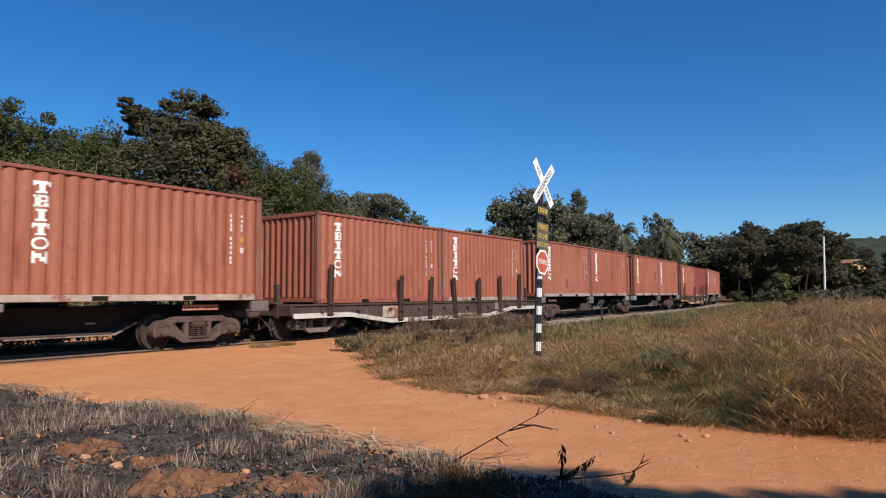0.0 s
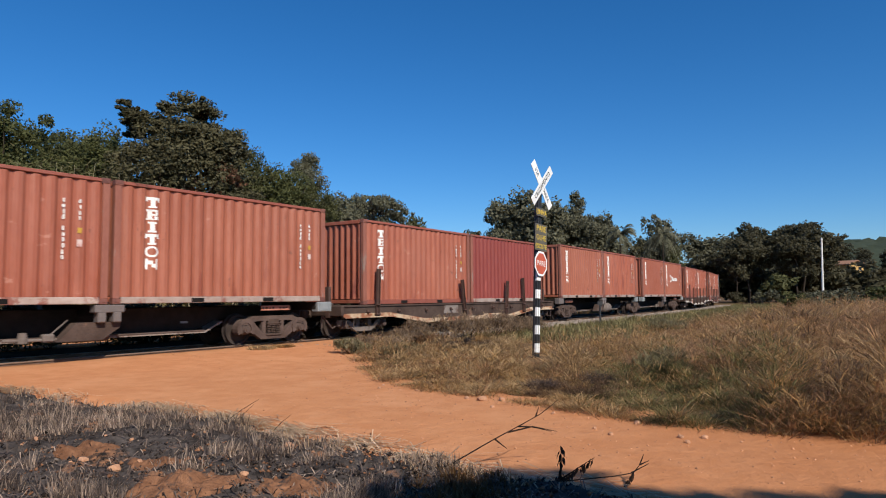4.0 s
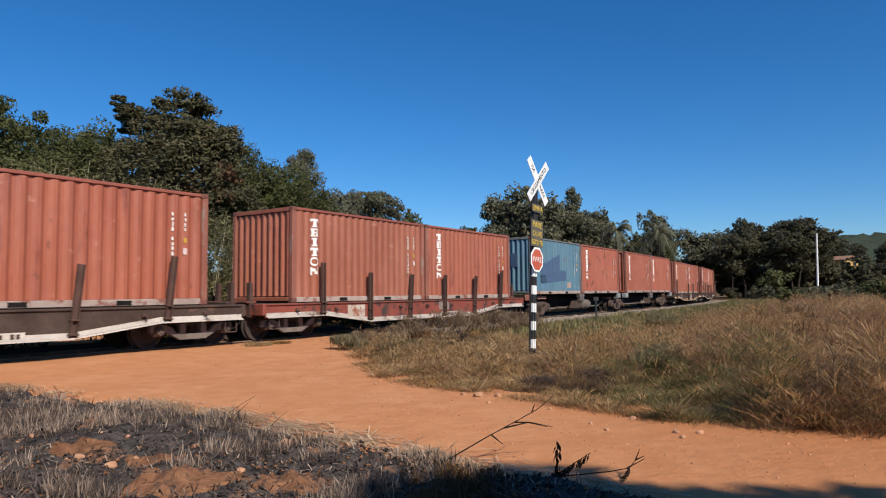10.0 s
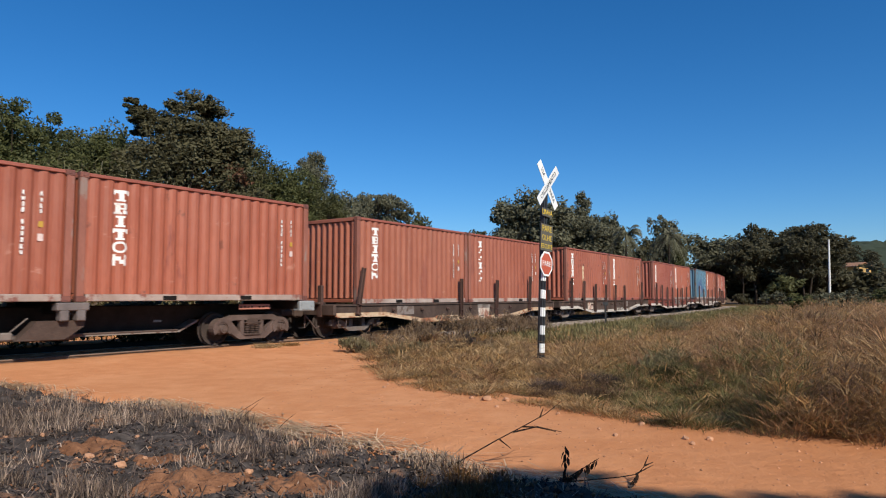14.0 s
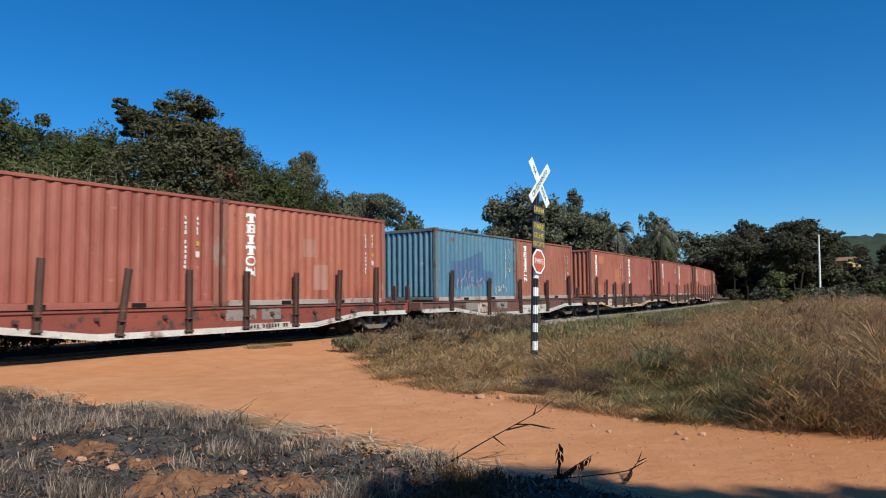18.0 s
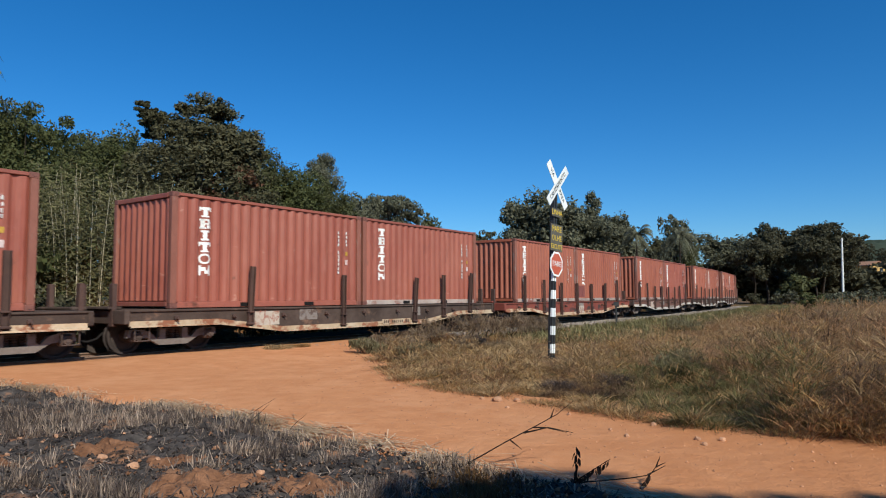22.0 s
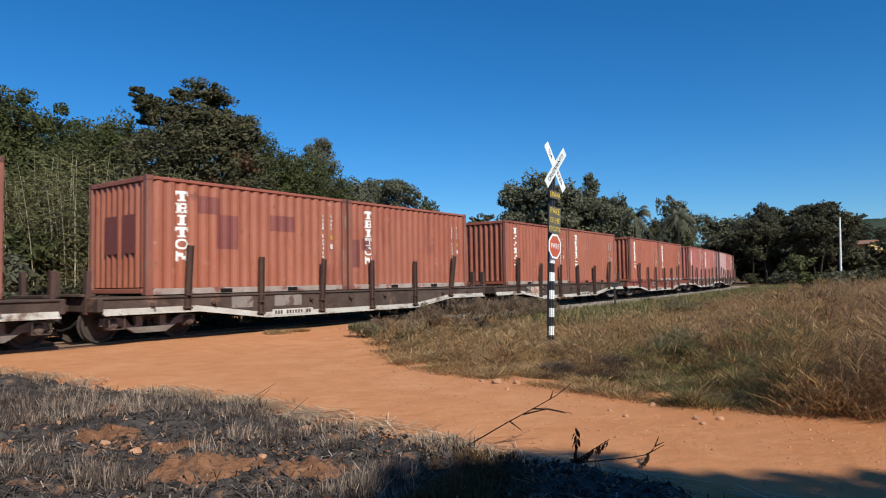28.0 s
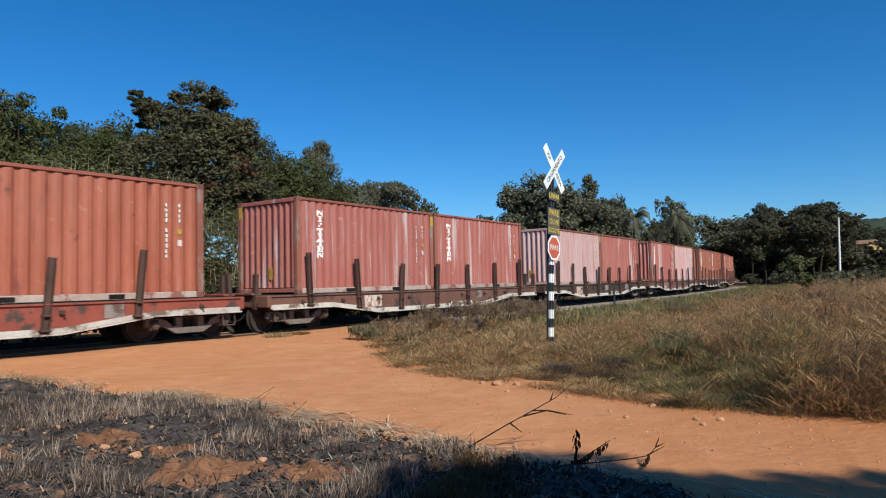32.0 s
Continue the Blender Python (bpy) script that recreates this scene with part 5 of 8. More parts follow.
def flat_wagon(paint="frame", edge="edge", stakes=8, stake_paint="stake", seed=0, panel=-3.2, plate=1.5, white_stakes=False, boards=(), posts=()):
    names = {"frame": "grimy black", "frame_red": "oxide red", "frame_brown": "rust-brown"}
    tones = {"edge": "a white edge", "edge_cream": "a stained cream edge"}
    w = thing("flat_wagon", f"{names[paint]} flat wagon with {tones[edge]} and steel stakes", "freight wagon", "wagons of the goods train")
    rnd = random.Random(seed)
    e = 7.05
    belly = [(-e, 0.60), (-4.9, 0.60), (-3.0, 0.36), (3.0, 0.36), (4.9, 0.60), (e, 0.60)]

    def beam():
        b = Build().prism([(-e, DECK - 0.02), *[(x, z) for x, z in belly], (e, DECK - 0.02)], 0, 0.05)
        b.box((0, -0.005, DECK - 0.03), (2 * e, 0.07, 0.04), 0.008)
        for (x0, z0), (x1, z1) in zip(belly, belly[1:]):
            m = pose((x0 + x1) / 2, -0.02, (z0 + z1) / 2, 0, -math.degrees(math.atan2(z1 - z0, x1 - x0)), 0)
            b.box((0, 0, 0), (math.hypot(x1 - x0, z1 - z0), 0.10, 0.025), 0.005, m)
        return b.mesh("side_beam", paint)
    bm_ = shared(("beam", paint), beam)

    def strip():
        b = Build()
        for (x0, z0), (x1, z1) in zip(belly, belly[1:]):
            b.prism([(x0, z0 + 0.015), (x1, z1 + 0.015), (x1, z1 + 0.115), (x0, z0 + 0.115)], -0.004, 0.002)
            m = pose((x0 + x1) / 2, -0.071, (z0 + z1) / 2, 0, -math.degrees(math.atan2(z1 - z0, x1 - x0)), 0)
            b.box((0, 0, 0), (math.hypot(x1 - x0, z1 - z0), 0.006, 0.035), 0.001, m)
        return b.mesh("painted_edge", edge)
    sm = shared(("strip", edge), strip)
    hook = shared(("hook",), lambda: Build().box((0, -0.03, 0), (0.10, 0.07, 0.09), 0.02).tube((0, -0.07, 0), (0.03, -0.10, -0.05), 0.02, n=8).mesh("lashing_hook", "stake"))
    for s in (-1, 1):
        turn = 0 if s < 0 else 180
        part("side_beam", bm_, w, pose(0, s * 1.27, 0, 0, 0, turn))
        part("painted_edge", sm, w, pose(0, s * 1.27, 0, 0, 0, turn))
    xs = [(-5.75 + 11.4 * i / (stakes - 1)) for i in range(stakes)] if stakes != 6 else [-4.98, -2.95, -0.98, 1.05, 3.08, 5.12]
    near_posts = posts or [(x, rnd.choice((0, 1, 2.5, 4, 6, 5, -4)) + rnd.uniform(-0.8, 0.8)) for x in xs]
    for i in range(9):
        x = -6.0 + 1.5 * i
        if all(abs(x - q) > 0.2 for q, _ in near_posts):
            part("lashing_hook", hook, w, pose(x, -1.275, 0.77))

    def deck():
        return Build().box((0, 0, DECK - 0.025), (2 * e, 2.5, 0.05), 0.01).mesh("deck", "frame")
    part("deck", shared(("deck",), deck), w, None, "grimy worn steel deck")
    # black sill, its colour carrying the shade below the deck
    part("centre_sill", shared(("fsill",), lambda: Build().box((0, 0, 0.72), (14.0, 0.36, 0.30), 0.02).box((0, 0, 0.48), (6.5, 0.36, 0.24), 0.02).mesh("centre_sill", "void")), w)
    em = shared(("endbeam", paint), lambda: Build().box((0, 0, 0.80), (0.12, 2.6, 0.30), 0.02).box((0, 0.0, 0.99), (0.30, 1.6, 0.06), 0.02).mesh("end_beam", paint))
    step = shared(("step",), lambda: Build().tube((-0.16, 0, 0.62), (-0.16, 0, 0.30), 0.014).tube((0.16, 0, 0.62), (0.16, 0, 0.30), 0.014).tube((-0.16, 0, 0.30), (0.16, 0, 0.30), 0.014).mesh("foot_step", "bogie"))
    stub = shared(("stub", stake_paint), lambda: Build().box((0, 0, 0.45), (0.10, 0.16, 0.90), 0.012).mesh("end_stake", stake_paint))
    for s in (-1, 1):
        part("end_beam", em, w, pose(s * 7.10, 0, 0))
        coupler(w, s, s * 6.85)
        bogie(w, s * 5.88, 1.75, False)
        part("foot_step", step, w, pose(s * 6.75, -1.25, 0))
        part("foot_step", step, w, pose(s * 6.75, 1.25, 0))
        for y in (-0.75, 0.55):
            part("end_stake", stub, w, pose(s * 7.12, y, 0.60, rnd.uniform(-3, 3), 0, 0))

    def stake():
        b = Build().box((0, 0.035, 0.72), (0.135, 0.014, 1.44), 0.003).box((-0.062, 0, 0.72), (0.013, 0.075, 1.44), 0.003).box((0.062, 0, 0.72), (0.013, 0.075, 1.44), 0.003)
        b.box((0, -0.005, 0.06), (0.19, 0.12, 0.05), 0.012).box((0, -0.005, 0.34), (0.17, 0.10, 0.04), 0.012)
        return b.mesh("stake", stake_paint)
    st = shared(("stake", stake_paint), stake)
    for s, row in ((-1, near_posts), (1, [(x, rnd.uniform(-3, 6)) for x in xs])):
        for i, (x, lean) in enumerate(row):
            zb = 0.60 if abs(x) > 4.9 else max(0.36, 0.36 + (abs(x) - 3.0) * 0.126)
            k = part("stake", st, w, pose(x, s * 1.335, zb + 0.02, s * rnd.uniform(-1, 1.5), lean * (1 if s < 0 else -1), 0 if s < 0 else 180))
            if white_stakes and s < 0 and i % 4 != 3:
                part("white_paint", shared(("swhite",), lambda: Build().box((0.02, 0.026, 0.66), (0.08, 0.004, 0.78), 0.001).mesh("white_paint", "edge")), k, None, "flaking white paint")
    if panel is not None:
        p = part("pale_panel", shared(("panel",), lambda: Build().box((0, 0, 0), (0.76, 0.006, 0.34), 0.002).mesh("pale_panel", "panel")), w, pose(panel, -1.276, 0.69 if abs(panel) > 2 else 0.58), "pale worn painted panel")
        part("red_writing", shared(("pstroke",), lambda: scrawl(17, -0.28, -0.06, 0.42).mesh("red_writing", "rail_red")), p, pose(0, -0.004, 0))["kind"] = "stuff"
    for k in range(rnd.randint(1, 3)):
        wide = rnd.choice((0.4, 0.62, 0.9))
        part("primer_patch", shared(("primer", wide), lambda: Build().box((0, 0, 0), (wide, 0.005, 0.28), 0.002).mesh("primer_patch", "flange")), w, pose(rnd.uniform(-4.4, 4.4), -1.2735, 0.755))
    for x, wide, tone in boards:
        zb = 0.36 if abs(x) < 3 else 0.36 + (abs(x) - 3.0) * 0.126
        bd = part("painted_board", shared(("board", wide, tone), lambda: Build().box((0, 0, 0.19), (wide, 0.006, 0.34), 0.002).mesh("painted_board", tone)), w, pose(x, -1.274, zb), "pale painted board with red strokes")
        part("red_writing", shared(("bstroke", wide), lambda: serial(int(wide / 0.12), 33).mesh("red_writing", "rail_red")), bd, pose(-wide / 2 + 0.08, -0.005, 0.20, 0, -90, 0))["kind"] = "stuff"
    np_ = part("number_plate", shared(("nplate", edge), lambda: Build().box((0, 0, 0), (1.36, 0.005, 0.15), 0.002).mesh("number_plate", edge)), w, pose(plate, -1.2785, 0.455))
    part("number_line", shared(("fser",), lambda: bars(13, 21).mesh("number_line", "frame")), np_, pose(0, -0.004, 0))["kind"] = "stuff"
    return w


BLUE_SHAPE = [(1.05, 0.50, 1.46), (1.6, 0.50, 1.44), (3.35, 0.62, 1.94), (3.351, 0.62, 1.16), (4.05, 0.64, 1.12)]
TRAIN = []          # (thing, metres of its middle behind the first wagon's, pose on the wagon)


def scrawl(seed, x0, z0, size):
    """Loose sprayed strokes."""
    rnd = random.Random(seed)
    b = Build()
    for k in range(9):
        p = Vector((x0 + k * size * 0.17, 0, z0 + rnd.uniform(0, 0.12)))
        for _ in range(4):
            q = p + Vector((rnd.uniform(-0.12, 0.2) * size, 0, rnd.uniform(-0.28, 0.28) * size))
            d = (q - p).length
            m = Matrix.Translation((p + q) / 2) @ pose(0, 0, 0, 0, -math.degrees(math.atan2(q.z - p.z, q.x - p.x)), 0)
            b.box((0, 0, 0), (d, 0.003, 0.014), 0.001, m)
            p = q
    return b


def emblem(box):
    """A round emblem and a row of plain bars of its lettering's size."""
    at = pose(-CL / 2 + 2.1, -CW / 2, 1.35)
    b = Build()
    for s in (-1, 1):
        row = []
        for k in range(21):
            u = -math.cos(math.pi * k / 20)
            z1 = 0.28 * math.sqrt(max(0, 1 - u * u))
            z0 = min(z1, 0.20 * math.sqrt(max(0, 1 - (u / 0.72) ** 2)))
            row.append((2.1 + 0.28 * u, 1.35 + s * z0, 1.35 + s * z1) if s > 0 else (2.1 + 0.28 * u, 1.35 - z1, 1.35 - z0))
        drape(b, row)
    drape(b, [(2.04, 1.17, 1.53), (2.16, 1.17, 1.53)])
    part("round_emblem", b.mesh("round_emblem", "mark"), box, pose(0, -CW / 2 + 0.012, 0), "white round emblem")
    for x, sx, z, sz in ((0.52, 0.30, 0.02, 0.32), (0.83, 0.20, -0.03, 0.22), (1.10, 0.20, -0.03, 0.22), (1.36, 0.19, -0.03, 0.22), (1.58, 0.13, 0.0, 0.28), (1.76, 0.13, -0.03, 0.22), (1.99, 0.20, -0.03, 0.22)):
        part("white_bar", Build().box((0, 0, 0), (sx, 0.004, sz), 0.02).mesh("white_bar", "mark"), box, at @ pose(x, 0, z - 0.02))


def make_train():
    half = {"S": 6.75, "F": 7.5}
    P, C, G = "patch_dark", "patch_light", "patch_grey"
    # kind, wagon options, first box, second box, shift
    rows = [
        ("S", dict(joint=-1, bears=True), {}, {}, 0.04),
        ("F", dict(stakes=8, panel=-2.97, posts=((-5.71, 3.1), (-2.53, 1.2), (-0.92, 5.5), (0.69, -4.8), (2.3, -0.3), (3.91, 2.3), (5.5, 4.4))), {}, {}, -0.04),
        ("S", dict(joint=1, bears=True), dict(extras=((2.75, 0.42, 3.1, 0.85, P),)), {}, -0.15),
        ("S", dict(seat="seat_blue", joint=-1), {}, {}, 0.16),
        ("F", dict(edge="edge_cream", stakes=8, panel=None, posts=((-5.6, 2), (-0.56, -9.3), (2.53, 5.1), (4.14, -2.1), (5.68, 1.4))), {}, dict(paint="red_dark", marks=(), serials=False, extras=((5.30, 0.82, 5.36, 1.66, "mark_dim"),)), -0.25),
        ("S", dict(joint=1, bears=True, tank=True), {}, {}, -0.10),
        ("S", dict(seat="seat_blue", joint=-1), {}, dict(label="orange-red corrugated container with a white round emblem and bars"), 0.22),
        ("F", dict(stakes=6, panel=-3.5, posts=((-5.1, 1), (-3.05, 2.3), (-1.01, 1.4), (1.03, 0.9), (3.01, 5.2), (5.03, 5.6))), dict(extras=((2.9, 1.35, 3.4, 1.75, "patch_faint"),)), {}, 0.04),
        ("F", dict(paint="frame_red", stakes=7, panel=-3.6, posts=((-5.05, 0), (-3.03, -0.1), (-1.03, 6.6), (1.02, 0.7), (3.02, 5.4), (5.03, 4.6))), {}, {}, -0.11),
        ("S", dict(seat="seat_orange", joint=1, bears=True, tank=True), dict(paint="blue", marks=(), extras=((0.95, 0.28, 1.7, 0.9, "blue_mid"),)), dict(paint="red_rusty"), -0.08),
        ("S", dict(seat="seat_blue", joint=-1), {}, {}, 0.23),
        ("F", dict(paint="frame", edge="edge_cream", stakes=5, panel=1.0, plate=-1.5, posts=((-6.19, 11.6), (-0.65, -0.3), (1.85, 3.7), (4.66, 2.5))), {}, dict(marks=WORN), 0.15),
        ("F", dict(stakes=6, panel=-3.14, plate=1.37, posts=((-5.75, 2), (-4.16, 5), (-2.57, 3.3), (-0.92, 2.1), (0.59, 2.9), (2.33, 2.2), (5.45, 7.1))), dict(paint="red_rusty", extras=((2.2, 0.9, 2.3, 1.75, "edge_cream"),)), {}, 0.08),
        ("F", dict(paint="frame_red", stakes=8, panel=None, plate=1.45, posts=((-5.7, 1), (-4.15, 2), (-2.54, 7.5), (-0.92, 0), (0.67, -0.8), (2.28, 0.3), (3.88, 2.7), (5.54, 2.4))), {}, dict(extras=((3.0, 0.4, 3.6, 1.1, G), (2.6, 1.3, 3.1, 1.8, G))), -0.02),
        ("F", dict(paint="frame_brown", stakes=6, panel=-3.0, boards=((1.57, 2.5, "edge"),), posts=((-5.3, 3), (-2.59, 5), (0.14, -2.5), (2.8, 0.3), (5.4, 2.3))), dict(paint="blue", marks=()), dict(paint="red_warm"), 0.0),
        ("F", dict(edge="edge_cream", stakes=8, panel=-3.38, posts=((-5.6, 2), (-4.06, 3.7), (-2.45, 0.4), (-0.83, 3.8), (0.76, 1), (5.58, 0.4))), dict(extras=((1.25, 1.85, 2.15, 2.3, C), (0.45, 0.25, 1.9, 0.68, C), (4.2, 0.75, 4.9, 1.65, C))), {}, -0.08),
        ("F", dict(edge="edge_cream", stakes=7, panel=-3.5, posts=((-4.06, 2.1), (-0.87, 1.4), (2.33, 4), (3.91, 1.4), (5.5, 7.5))), dict(paint="red_deep"), dict(paint="red_deep"), -0.15),
        ("F", dict(paint="frame_red", edge="edge_cream", stakes=7, white_stakes=True, panel=0.3, posts=((-5.55, 0), (-3.75, 0.3), (-1.98, 0.2), (-0.18, 1.6), (1.58, 2.4), (3.39, 1.8), (5.21, 2.5))), dict(paint="red"), dict(paint="red", extras=((0.2, 0.2, 0.9, 0.75, P),)), 0.02),
        ("F", dict(paint="frame_brown", stakes=8, panel=-3.22, posts=((-5.95, 1), (-4.36, 1.3), (-2.74, 5.2), (-1.13, 6.9), (0.5, 1.5), (2.11, 2), (3.69, 0.6), (5.34, 3.3))), dict(extras=((4.9, 0.3, 5.5, 0.9, P),)), {}, 0.09),
        ("F", dict(stakes=7), {}, {}, 0.08),
        ("F", dict(stakes=6, panel=None, plate=-2.1, posts=((-5.2, 3), (-3.18, 2.2), (-1.14, 2.9), (0.9, -0.3), (2.95, 1.7), (4.9, 11))), dict(extras=((1.25, 1.85, 1.85, 2.25, P), (1.75, 1.05, 2.35, 1.85, P), (3.35, 1.55, 4.15, 1.95, P))), dict(extras=((0.15, 0.65, 0.5, 1.45, P), (0.55, 1.15, 0.95, 1.5, P))), 0.0),
        ("F", dict(stakes=7, edge="edge", panel=-3.75, posts=((-5.3, 2), (-3.31, 5.5), (-1.3, 2.2), (0.74, 1.6), (2.76, 3.2), (4.77, 7.2))), dict(marks=WORN), {}, 0.03),
        ("F", dict(paint="frame_red", stakes=8, panel=None, plate=-0.34, posts=((-4.8, 3), (-2.98, 2.8), (-1.22, 0.1), (0.85, 2.8), (2.68, 5.5), (4.48, 4.7))), {}, {}, -0.08),
        ("F", dict(paint="frame_brown", stakes=7), dict(paint="red_faded", marks=MULTI), dict(paint="red_faded", marks=MULTI), -0.06),
        ("F", dict(stakes=8), dict(paint="red_white", marks=()), dict(paint="red_faded", marks=()), 0.0),
        ("F", dict(paint="frame_brown", stakes=7), dict(paint="red_faded", marks=MULTI), dict(paint="red_white", marks=()), 0.0),
        ("F", dict(stakes=8), {}, {}, 0.0),
        ("F", dict(paint="frame_red", stakes=8), {}, {}, 0.0),
    ]
    centre, last = 0.0, None
    for i, (kind, opts, first, second, shift) in enumerate(rows):
        if last:
            centre += half[last] + half[kind]
        last = kind
        w = skeleton_wagon(**opts) if kind == "S" else flat_wagon(seed=i, **opts)
        TRAIN.append((w, centre + shift, Matrix.Identity(4)))
        for k, spec in enumerate((first, second)):
            c = container(**{"paint": ("red", "red_warm", "red")[(i * 2 + k) % 3] if i < 13 or i > 18 else ("red", "red_deep", "red_deep")[(i * 2 + k) % 3], "sill": "sill" if kind == "S" or (i * 7 + k) % 3 != 1 else "rail_red", **spec})
            x = -3.08 if k == 0 else 3.08
            TRAIN.append((c, centre + shift, pose(x, 0, (HIGH_DECK if kind == "S" else DECK) + 0.005)))
            face = -CW / 2 + 0.004
            if spec.get("paint") == "blue":
                part("overpainted_shape", shared(("bshape",), lambda: painted(BLUE_SHAPE, "blue_dark", "overpainted_shape")), c, pose(0, -CW / 2 + 0.012, 0), "dark blue overpainted shape")
                if i == 14:
                    part("sprayed_scrawl", scrawl(4, 1.5, 0.75, 1.0).mesh("sprayed_scrawl", "mark_dim"), c, pose(-CL / 2, face - 0.008, 0), "white sprayed scrawl")
                    part("sprayed_scrawl", scrawl(9, 4.2, 0.45, 0.6).mesh("sprayed_scrawl", "mark_dim"), c, pose(-CL / 2, face - 0.008, 0), "white sprayed scrawl")
                else:
                    part("painted_patch", Build().box((0, 0, 0), (0.004, 0.34, 0.62), 0.001).mesh("painted_patch", "blue_dark"), c, pose(-CL / 2 + 0.017, -0.35, 1.55))
                    part("primer_patch", painted([(4.25, 0.3, 0.58), (4.65, 0.3, 0.58)], "sill", "primer_patch"), c, pose(0, -CW / 2 + 0.012, 0))
            if i == 6 and k == 1:
                emblem(c)
            if i in (23, 24, 25) and k == 0:
                for x, y, z, sx, sy, sz in ((-CL / 2 + 0.004, 1.10, 2.30, 0.01, 0.14, 0.34), (-CL / 2 + 0.012, -0.15, 0.55, 0.01, 0.14, 0.30), (CL / 2 - 0.08, -CW / 2 - 0.002, 2.28, 0.14, 0.008, 0.30)):
                    part("yellow_marking", Build().box((0, 0, 0), (sx, sy, sz), 0.001).mesh("yellow_marking", "yellow"), c, pose(x, y, z), "faded yellow marking")
            if i == 20 and k == 0:
                for y0, z0, sy, sz in ((-0.75, 1.35, 0.55, 0.85), (0.0, 1.35, 0.55, 0.85)):
                    part("painted_patch", Build().box((0, 0, 0), (0.004, sy, sz), 0.001).mesh("painted_patch", P), c, pose(-CL / 2 + 0.018, y0 + 0.25, z0))


make_train()


# ---------------------------------------------------------------- crossing sign and posts
def lettering(text, height, mat, depth=0.003):
    """A mesh of words in the built-in font, centred, in the x-z plane, facing -y."""
    cu = bpy.data.curves.new("words", "FONT")
    cu.body, cu.size, cu.align_x, cu.align_y, cu.extrude, cu.resolution_u = text, height * 1.38, "CENTER", "CENTER", depth / 2, 2
    ob = bpy.data.objects.new("words", cu)
    scene.collection.objects.link(ob)
    bpy.context.view_layer.update()
    me = bpy.data.meshes.new_from_object(ob.evaluated_get(bpy.context.evaluated_depsgraph_get()))
    bpy.data.objects.remove(ob)
    me.transform(Matrix.Rotation(radians(90), 4, "X"))
    me.materials.clear()
    me.materials.append(M[mat])
    return me


def make_sign():
    s = thing("crossing_sign", "railway crossbuck and red stop octagon on a black-and-white striped post", "railway sign", at=pose(1.91, 13.92, -0.16, 0, 4.0, 53))
    # the post is an old rail: foot, web and head, painted in bands
    bands = 13
    for i in range(1, bands, 2):
        b = Build()
        for x in (-0.042, 0.042):
            b.box((x, -0.03, (i + 0.5) * 0.185), (0.052, 0.05, 0.185), 0.003)
        part("white_band", b.mesh("white_band", "sign_white"), s)
    for i in range(0, bands, 2):
        b = Build()
        for x in (-0.042, 0.042):
            b.box((x, -0.03, (i + 0.5) * 0.185), (0.052, 0.05, 0.185), 0.003)
        part("black_band", b.mesh("black_band", "sign_black"), s)
    top = bands * 0.185 + 1.12
    b = Build().box((0, 0.02, top / 2), (0.136, 0.045, top), 0.003)
    for x in (-0.042, 0.042):
        b.box((x, -0.03, (bands * 0.185 + top) / 2), (0.052, 0.05, 1.12), 0.003)
    part("post_rail", b.mesh("post_rail", "sign_black"), s)
    for tilt, words, shift in ((-38, "CRUZAMENTO", 0.012), (38, "VIA      FERREA", 0)):
        blade = part("crossbuck_blade", Build().box((0, 0, 0), (1.16, 0.010, 0.20), 0.004).mesh("crossbuck_blade", "sign_white"), s, pose(0, -0.085 - shift, 3.69, 0, -47 if tilt < 0 else 47, 0))
        part("black_letters", lettering(words, 0.095, "sign_black"), blade, pose(0, -0.007, 0))
    small = part("line_plate", Build().box((0, 0, 0), (0.42, 0.010, 0.17), 0.004).mesh("line_plate", "sign_plate"), s, pose(0, -0.085, 3.10), "grimy dark plate with yellow letters")
    part("yellow_letters", lettering("LINHA", 0.11, "sign_yellow"), small, pose(0, -0.007, 0))
    plate = part("warning_plate", Build().box((0, 0, 0), (0.50, 0.010, 0.56), 0.004).mesh("warning_plate", "sign_plate"), s, pose(0, -0.085, 2.57), "grimy dark plate with yellow letters")
    for word, z, h in (("PARE", 0.18, 0.13), ("OLHE", -0.01, 0.12), ("ESCUTE", -0.19, 0.10)):
        part("yellow_letters", lettering(word, h, "sign_yellow"), plate, pose(0, -0.007, z))
    octa = [(0.27 * math.cos(radians(22.5 + 45 * i)), 0.27 * math.sin(radians(22.5 + 45 * i))) for i in range(8)]
    o = part("stop_octagon", Build().prism([(x * 1.02, z * 1.02) for x, z in octa], -0.004, 0.004).mesh("stop_octagon", "sign_white"), s, pose(0, -0.09, 2.02))
    part("red_field", Build().prism([(x * 0.86, z * 0.86) for x, z in octa], -0.003, 0.0).mesh("red_field", "sign_red"), o, pose(0, -0.0045, 0), "red enamel field")
    part("white_letters", lettering("PARE", 0.115, "sign_white"), o, pose(0, -0.010, 0))
    p = thing("marker_post", "short dark steel marker post with a small plate", "marker post", at=pose(6.73, 28.7, -0.25))
    part("stem", Build().box((0, 0, 0.55), (0.07, 0.07, 1.10), 0.008).mesh("stem", "sign_black"), p)
    part("plate", Build().box((0, -0.04, 1.06), (0.22, 0.012, 0.16), 0.004).mesh("plate", "sign_black"), p)
    q = thing("utility_pole", "tall white concrete pole standing in the field", "utility pole", at=pose(28.1, 49.6, -0.35))
    part("shaft", Build().tube((0, 0, 0), (0.12, 0, 5.45), 0.085, 0.06, 12).mesh("shaft", "concrete"), q)
    part("cap", Build().tube((0.12, 0, 5.45), (0.12, 0, 5.52), 0.075, 0.05, 12).mesh("cap", "concrete"), q)


make_sign()


